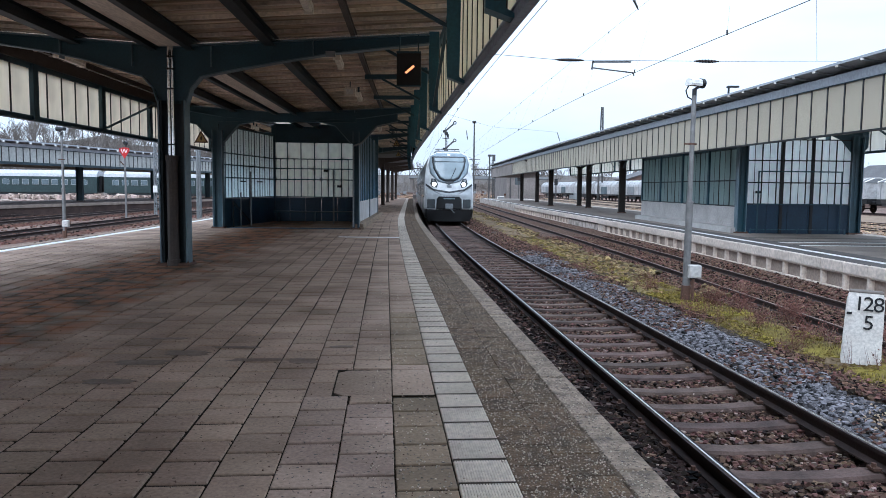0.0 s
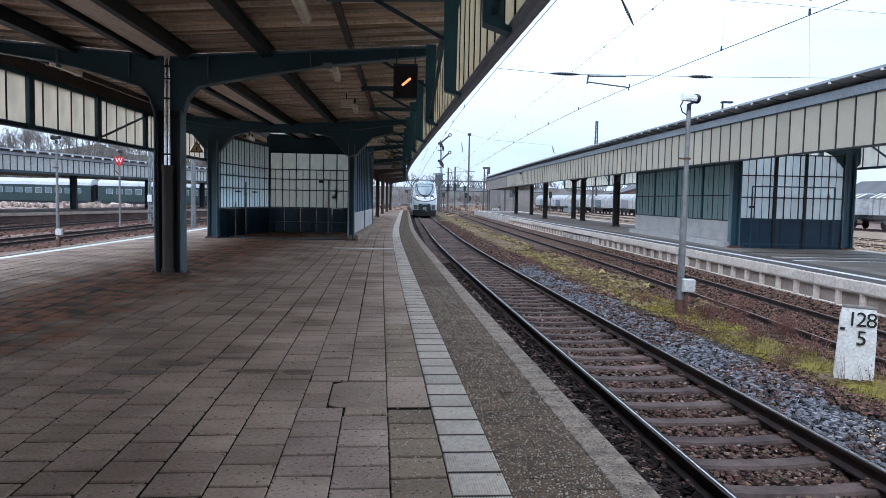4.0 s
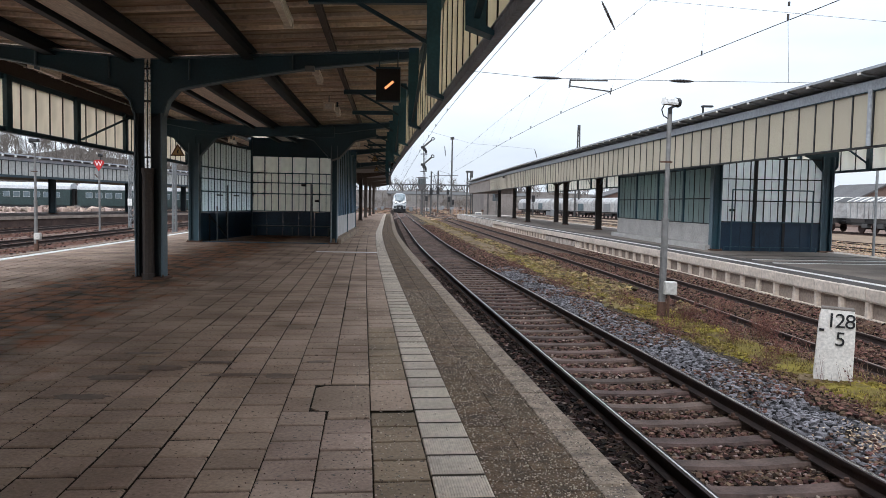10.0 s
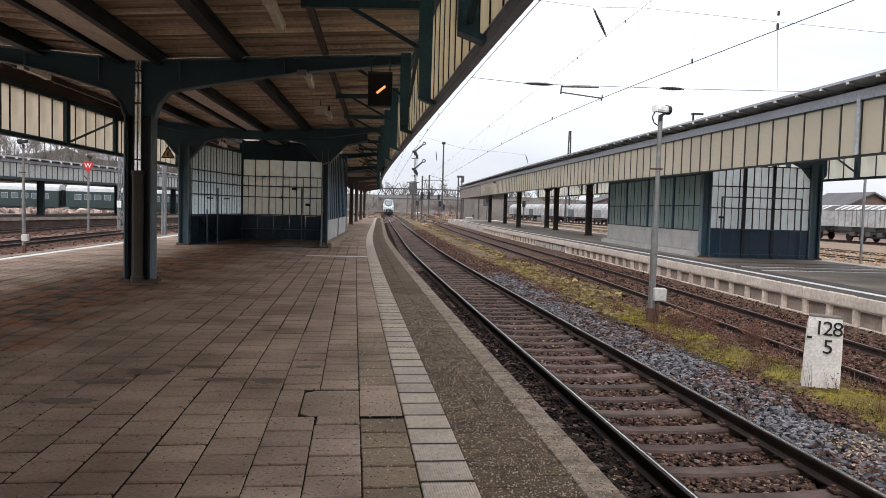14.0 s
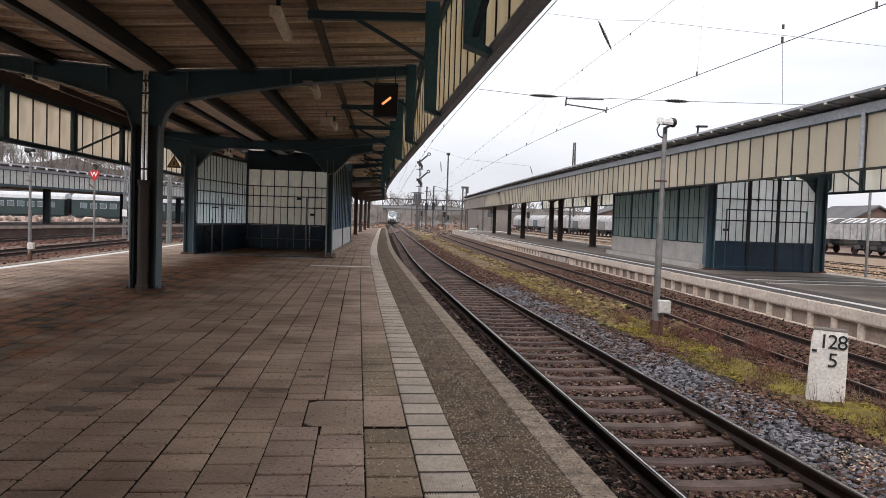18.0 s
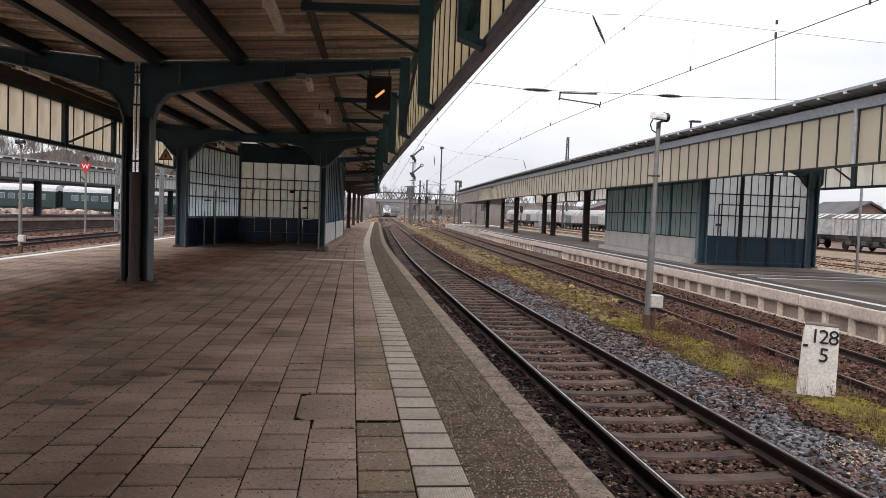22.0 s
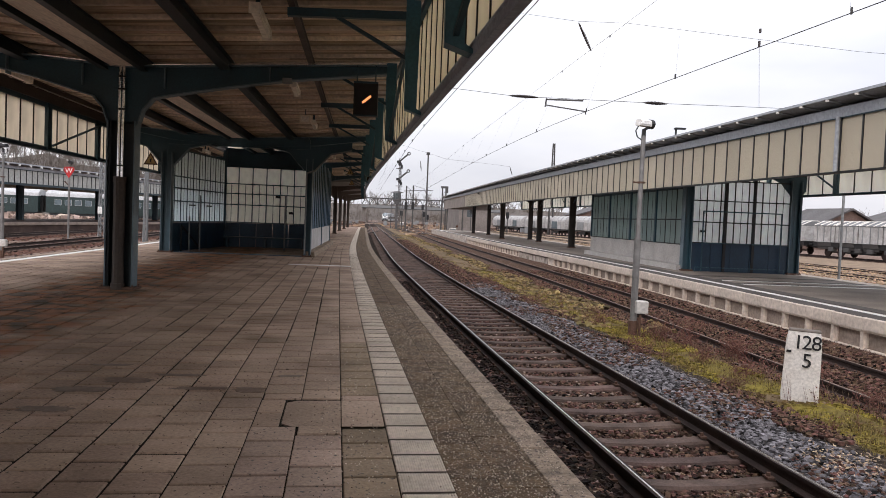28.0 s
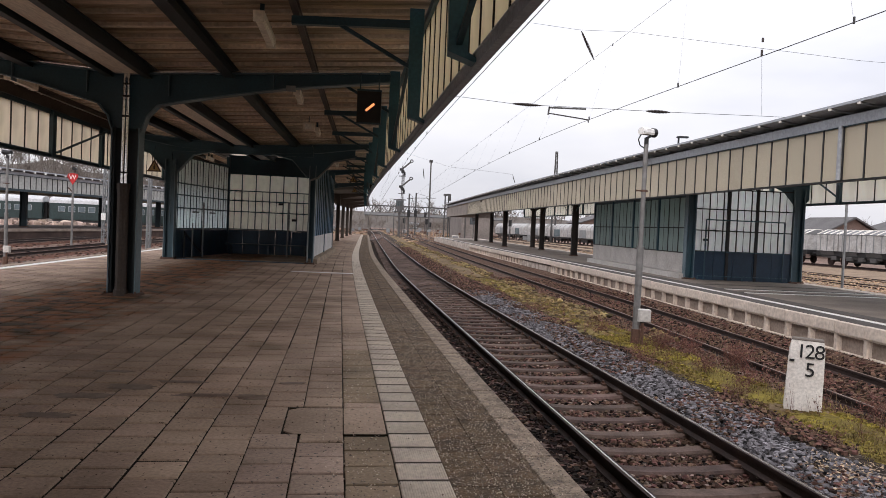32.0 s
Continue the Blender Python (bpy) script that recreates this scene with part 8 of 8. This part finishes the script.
def right_yard():
    line = lambda y: 44.0 - 0.144 * (y - 74.0)
    y = 48.0
    k = 0
    while y < 190:
        wagon(line(y), y, 8.2, 1 if y < 100 else 0)
        y += 13.6
        k += 1
    railway("railway_track", "siding with parked wagons", lambda y: line(y), -0.62, 30, 260, 0, rail_dull, False)
    sheet_between(lambda y: right_edge_x(y) + 10, lambda y: line(y) - 4, [14, 60, 120, 170], -0.70, -0.9).ob("dry_verge", straw_mat, label="straw-coloured dry grass between the tracks", category="ground", kind="structure")
    # brick sheds
    for x, y, w, d, h, r in ((66.6, 112, 8.8, 10, 4.1, 2.3), (84, 118, 20, 12, 4.6, 3.0), (50, 205, 18, 10, 5, 3)):
        t = thing("brick_shed", "red-brown brick shed with a low grey gable roof", "shed", "brick sheds beyond the wagons", at=pose(x, y, -0.8, 0, 0, 6))
        part("masonry", Mesh().box(0, w, 0, d, 0, h), brick_far, t)
        part("roof", Mesh().prism([(-0.5, h), (w / 2, h + r), (w + 0.5, h), (w + 0.5, h + 0.25), (w / 2, h + r + 0.3), (-0.5, h + 0.25)], -0.6, d + 0.6), slate_mat, t)
        part("gable", Mesh().prism([(0, h), (w, h), (w / 2, h + r)], 0.0, d), brick_far, t)
        for i in range(4):
            xx = w * (i + 0.7) / 4.6
            wn = part("window", Mesh().box(xx - 0.6, xx + 0.6, -0.06, 0.0, 1.2, 2.6), train_glass, t)
            part("frame", Mesh().box(xx - 0.03, xx + 0.03, -0.1, -0.06, 1.2, 2.6), white_paint, wn)
    # grey goods shed behind the canopy's end
    t = thing("goods_shed", "long grey rendered goods shed with a low roof", "building", at=pose(10.4, 128, -0.8, 0, 0, 0))
    part("masonry", Mesh().box(0, 5.4, 0, 30, 0, 5.8), render_grey, t)
    part("roof", Mesh().prism([(-0.5, 5.6), (5.9, 5.6), (2.7, 6.8)], -0.8, 30.8), slate_mat, t)
    part("window", Mesh().box(1.4, 2.4, -0.05, 0.0, 3.0, 4.2), train_glass, t)
    part("downpipe", Mesh().rod((0.6, -0.1, 0), (0.6, -0.1, 5.6), 0.1, 8), mast_mat, t)
    lattice_mast(31.5, 152, -0.8, 18.2, 0.9, "lattice_mast", "tall dark lattice floodlight tower", mast_mat)
    t = thing("roof_floodlight", "small dark floodlight on the opposite canopy roof", "lamp", at=pose(right_fascia_x(24.6) - 0.2, 24.6, 4.64))
    part("bracket", Mesh().bar((0, 0, 0), (0, 0, 0.32), 0.05, 0.05), black_paint, t)
    part("lamp", Mesh().chbox(-0.05, 0.32, -0.08, 0.08, 0.27, 0.33, 0.02), black_paint, t)
    # fence post and rail beyond the far platform edge
    t = thing("lamp_post", "slim grey lamp post behind the opposite platform", "lamp post", at=pose(18.6, 30.0, -0.8))
    part("tube", Mesh().rod((0, 0, 0), (0, 0, 4.6), 0.055, 8), steel_grey, t)
    part("head", Mesh().chbox(-0.3, 0.3, -0.1, 0.1, 4.6, 4.75, 0.03), steel_grey, t)


def far_things():
    overhead_line()
    semaphore(-0.15, 122)
    signal_box()
    lamp_mast()
    gantry_posts()
    throat_clutter()
    road_bridge()
    embankment("embankment_west", -190, -14, 325, 8.5, 40, hill_mat, "brown bare embankment beside the bridge", 1)
    embankment("embankment_east", 44, 260, 325, 9.0, 40, hill_mat, "brown bare embankment beyond the bridge", 2)
    embankment("hillside", -420, -22, 175, 19.0, 70, hill_mat, "wooded brown hillside behind the yard", 3)
    embankment("far_ridge", -600, 700, 520, 16.0, 120, hill_mat, "hazy brown far ridge", 4)
    left_yard()
    right_yard()
    trees()


# ---- the departing train ----
def skin(fx, cols, rows):
    """A grid from a function of (u, v) in 0..1."""
    me = Mesh()
    for j in range(rows + 1):
        for i in range(cols + 1):
            me.v.append(fx(i / cols, j / rows))
    for j in range(rows):
        for i in range(cols):
            a = j * (cols + 1) + i
            me.f.append((a, a + 1, a + cols + 2, a + cols + 1))
    return me


def nose_y(x, z):
    """How far the front lies behind the foremost point, at (x, z)."""
    y = 0.32 * abs(x / 1.45) ** 2.6
    if z > 1.7:
        y += 0.36 * (z - 1.7) + 0.10 * max(0.0, z - 3.0) ** 2
    if z < 0.9:
        y += 0.10 * (0.9 - z)
    return y


def half_width(z):
    """Half the body's width at height z over the rail."""
    if z < 1.0:
        return 1.40 + 0.06 * (z / 1.0)
    if z < 2.3:
        return 1.46
    k = min(1.0, (z - 2.3) / 1.97)
    return 1.46 * (1 - 0.24 * k ** 1.8) * math.sqrt(max(0.0, 1 - max(0.0, (k - 0.80) / 0.2) ** 2 * 0.75))


def front_patch(name, outline, off, mat, parent, label=""):
    """A plate that lies on the nose: outline in (x, z), proud by off."""
    fine = []
    for p, q in zip(outline, outline[1:] + outline[:1]):
        k = max(1, int(math.hypot(q[0] - p[0], q[1] - p[1]) / 0.12))
        fine += [(p[0] + (q[0] - p[0]) * i / k, p[1] + (q[1] - p[1]) * i / k) for i in range(k)]
    outline = fine
    cx = sum(p[0] for p in outline) / len(outline)
    cz = sum(p[1] for p in outline) / len(outline)
    me = Mesh()
    rings = 9
    n = len(outline)
    for r in range(rings + 1):
        k = r / rings
        for p in outline:
            x, z = cx + (p[0] - cx) * k, cz + (p[1] - cz) * k
            me.v.append((x, nose_y(x, z) - off, z))
    for p in outline:
        me.v.append((p[0], nose_y(*p) + 0.02, p[1]))
    for r in range(rings + 1):
        for i in range(n):
            j = (i + 1) % n
            me.f.append((r * n + i, r * n + j, r * n + n + j, r * n + n + i))
    return part(name, me, mat, parent, label, True)


def rounded(x0, x1, z0, z1, r, n=4, top_in=0.0):
    pts = []
    for cx, cz, a0 in ((x1 - r, z0 + r, -90), (x1 - r - top_in, z1 - r, 0), (x0 + r + top_in, z1 - r, 90), (x0 + r, z0 + r, 180)):
        for k in range(n + 1):
            a = radians(a0 + 90 * k / n)
            pts.append((cx + r * math.cos(a), cz + r * math.sin(a)))
    return pts


def bogie(parent, y):
    me = Mesh()
    for s in (-1, 1):
        me.box(s * 0.98 - 0.07, s * 0.98 + 0.07, y - 1.6, y + 1.6, 0.42, 0.62)
    me.box(-0.9, 0.9, y - 0.3, y + 0.3, 0.4, 0.7)
    b = part("bogie", me, train_dark, parent)
    for dy in (-1.15, 1.15):
        part("wheelset", Mesh().rod((-0.82, y + dy, 0.43), (-0.69, y + dy, 0.43), 0.43, 18).rod((0.69, y + dy, 0.43), (0.82, y + dy, 0.43), 0.43, 18).rod((-0.7, y + dy, 0.43), (0.7, y + dy, 0.43), 0.08, 8), rail_side, b)


def train_car(long, nose):
    t = thing("train_car", "white and silver regional train driving car with a rounded nose" if nose else "white and silver intermediate car of the regional train", "train", "cars of the train")
    zs = [0.30, 0.6, 1.0, 1.5, 2.0, 2.3, 2.6, 2.9, 3.2, 3.5, 3.75, 3.95, 4.10, 4.2, 4.25]
    # sides and roof as one shell
    me = Mesh()
    ring = [(-half_width(z), z) for z in zs] + [(half_width(z), z) for z in reversed(zs)]
    n = len(ring)
    stations = [0.0, 1.0, long] if nose else [0.0, long]
    for k, s in enumerate(stations):
        for x, z in ring:
            y = nose_y(x, z) if (nose and k == 0) else max(s, nose_y(x, z) + 0.2 if nose and k == 1 else s)
            me.v.append((x, y, z))
    for k in range(len(stations) - 1):
        for i in range(n):
            j = (i + 1) % n
            me.f.append((k * n + i, k * n + j, k * n + n + j, k * n + n + i))
    me.f.append(tuple(range((len(stations) - 1) * n, len(stations) * n)))
    if not nose:
        me.f.append(tuple(reversed(range(n))))
    body = part("body_shell", me, train_side, t)
    if nose:
        f = skin(lambda u, v: ((u * 2 - 1) * half_width(0.82 + 3.43 * v), nose_y((u * 2 - 1) * half_width(0.82 + 3.43 * v), 0.82 + 3.43 * v), 0.82 + 3.43 * v), 56, 80)
        ap = skin(lambda u, v: ((u * 2 - 1) * (1.30 + 0.1 * v), nose_y((u * 2 - 1) * 1.4, 0.6) + 0.05 - 0.06 * v, 0.10 + 0.74 * v), 30, 4)
        part("apron", ap, black_paint, t, "black lower apron")
        part("nose", f, train_white, t, "white nose", True)
        front_patch("lower_panel", [(-1.38, 2.22), (-0.9, 1.92), (0.0, 1.78), (0.9, 1.92), (1.38, 2.22), (1.42, 1.5), (1.41, 0.84), (-1.41, 0.84), (-1.42, 1.5)], 0.008, train_pale, t, "pale silver lower panel")
        for s in (-1, 1):
            front_patch("panel_gap", [(s * 1.4, 2.36), (s * 0.9, 2.02), (s * 0.9, 1.91), (s * 1.4, 2.22)], 0.014, train_dark, t, "dark chevron line")
            front_patch("panel_gap", [(s * 0.9, 2.02), (0.0, 1.88), (0.0, 1.77), (s * 0.9, 1.91)], 0.014, train_dark, t, "dark chevron line")
        front_patch("windscreen_surround", [(-0.66, 2.46), (0.0, 2.32), (0.66, 2.46), (1.12, 2.95), (1.22, 3.5), (1.10, 4.0), (0.75, 4.18), (-0.75, 4.18), (-1.10, 4.0), (-1.22, 3.5), (-1.12, 2.95)], 0.02, train_silver, t, "silver-blue surround")
        front_patch("windscreen_frame", [(-0.60, 2.64), (-0.30, 2.48), (0.30, 2.48), (0.60, 2.64), (0.92, 3.2), (1.02, 3.7), (1.0, 3.98), (-1.0, 3.98), (-1.02, 3.7), (-0.92, 3.2)], 0.035, train_dark, t, "dark frame")
        front_patch("windscreen", [(-0.53, 2.72), (-0.26, 2.58), (0.26, 2.58), (0.53, 2.72), (0.83, 3.2), (0.92, 3.62), (-0.92, 3.62), (-0.83, 3.2)], 0.05, screen_glass, t, "large grey windscreen")
        front_patch("destination_panel", rounded(-0.90, 0.90, 3.67, 3.90, 0.05), 0.05, screen_glass, t)
        front_patch("wiper_cowl", [(-0.3, 2.46), (0.0, 2.26), (0.3, 2.46), (0.0, 2.52)], 0.03, train_dark, t)
        front_patch("top_lamp", rounded(-0.10, 0.10, 4.02, 4.14, 0.05), 0.03, white_paint, t, "round top lamp")
        for s in (-1, 1):
            ln = [(s * x, z) for x, z in ((0.66, 2.30), (0.74, 2.10), (1.02, 2.16), (1.12, 2.34), (1.04, 2.66), (0.80, 2.62))]
            front_patch("headlight_glass", ln, 0.02, train_dark, t)
            front_patch("headlight", rounded(s * 0.88 - 0.12, s * 0.88 + 0.12, 2.18, 2.42, 0.11), 0.035, head_glow, t, "round headlight")
            front_patch("tail_light", rounded(s * 0.95 - 0.07, s * 0.95 + 0.07, 2.47, 2.6, 0.06), 0.035, steel_grey, t)
            front_patch("buffer_plate", rounded(s * 1.06 - 0.24, s * 1.06 + 0.24, 0.88, 1.42, 0.05), 0.02, train_glass, t, "dark square buffer plate")
        front_patch("coupler_recess", [(-0.76, 0.83), (0.76, 0.83), (0.74, 1.42), (0.62, 1.58), (-0.62, 1.58), (-0.74, 1.42)], 0.02, black_paint, t, "black coupler recess")
        front_patch("upper_lip", rounded(-0.34, 0.34, 1.42, 1.49, 0.03), 0.05, train_silver, t)
        front_patch("badge", rounded(-0.15, 0.15, 2.1, 2.26, 0.04), 0.02, steel_grey, t, "small grey badge")
        cp = Mesh().box(-0.22, 0.22, -0.28, 0.3, 0.86, 1.16).rod((0, -0.36, 1.0), (0, 0.2, 1.0), 0.14, 10).bar((0.1, -0.3, 0.85), (0.3, -0.1, 0.62), 0.06, 0.06)
        part("coupler", cp, steel_grey, t)
        wp = Mesh().bar((0.1, nose_y(0.1, 2.62) - 0.06, 2.62), (0.42, nose_y(0.42, 3.3) - 0.06, 3.3), 0.025, 0.025)
        part("wiper", wp, black_paint, t)
    # side windows, doors and bands
    y0 = 2.4 if nose else 0.6
    for s in (-1, 1):
        y = y0
        k = 0
        while y + 1.5 < long - 0.5:
            if k % 4 == 1:
                part("door", Mesh().box(s * 1.466 - 0.012, s * 1.466 + 0.012, y, y + 1.4, 0.55, 2.75), train_white, t)
                part("door_window", Mesh().box(s * 1.48 - 0.01, s * 1.48 + 0.01, y + 0.15, y + 1.25, 1.4, 2.55), train_glass, t)
            else:
                part("side_window", Mesh().box(s * 1.462 - 0.012, s * 1.462 + 0.012, y, y + 1.5, 1.5, 2.35), train_glass, t)
            y += 1.75
            k += 1
        part("window_band", Mesh().box(s * 1.458 - 0.008, s * 1.458 + 0.008, y0 - 0.4, long - 0.1, 1.42, 2.5), train_dark, t, "dark window band")
        part("white_band", Mesh().box(s * 1.465 - 0.01, s * 1.465 + 0.01, y0 - 0.6, long - 0.1, 0.95, 1.4), train_silver, t)
    part("skirt", Mesh().box(-1.36, 1.36, 1.2 if nose else 0.2, long - 0.2, 0.22, 0.6), train_dark, t)
    part("roof_unit", Mesh().chbox(-0.8, 0.8, 2.6, 6.0, 4.2, 4.42, 0.08), steel_grey, t)
    pan = Mesh()
    for s in (-1, 1):
        pan.bar((s * 0.5, 3.0, 4.4), (s * 0.55, 4.3, 4.55), 0.05, 0.05)
    pan.bar((-0.75, 3.1, 4.52), (0.75, 3.1, 4.52), 0.06, 0.05)
    part("folded_pantograph", pan, mast_mat, t)
    bogie(t, 2.6 if nose else 1.2)
    bogie(t, long - 1.6)
    return t


CARS = [train_car(18.0, True), train_car(15.6, False), train_car(15.6, False), train_car(17.0, False)]
CAR_LONG = (18.0, 15.6, 15.6, 17.0)


def motions():
    """The train draws away along the first track."""
    known = [(0, 43.9), (0.5, 49.4), (1, 54.9), (1.5, 59.8), (2, 65.0), (2.5, 70.3), (3, 76.1), (3.5, 82.0), (5.5, 108.5), (6, 115), (7, 129), (8, 142.5), (9, 155), (10, 167), (11, 178.5), (12, 189), (13, 199), (14, 209),
             (17, 237), (19, 256), (21, 276), (23, 298), (25, 320), (27, 348), (28, 366), (30, 418), (32, 475)]
    ts = [k[0] for k in known]
    dist = [k[1] for k in known]
    start = 0.0
    for car, long in zip(CARS, CAR_LONG):
        rows = []
        for i in range(0, 65):
            t = i / 2
            y = float(np.interp(t, ts, dist)) + start
            y2 = y + long
            turn = -math.degrees(math.atan2(track_x(y2) - track_x(y), long))
            rows.append((t, pose(track_x(y), y, RAIL, 0, 0, turn)))
        walk(car, rows)
        start += long + 0.5


canopy_main()
shelter_main()
platform_right()
canopy_right()
shelter_right()
things_near()
far_things()
platform_surface()
motions()
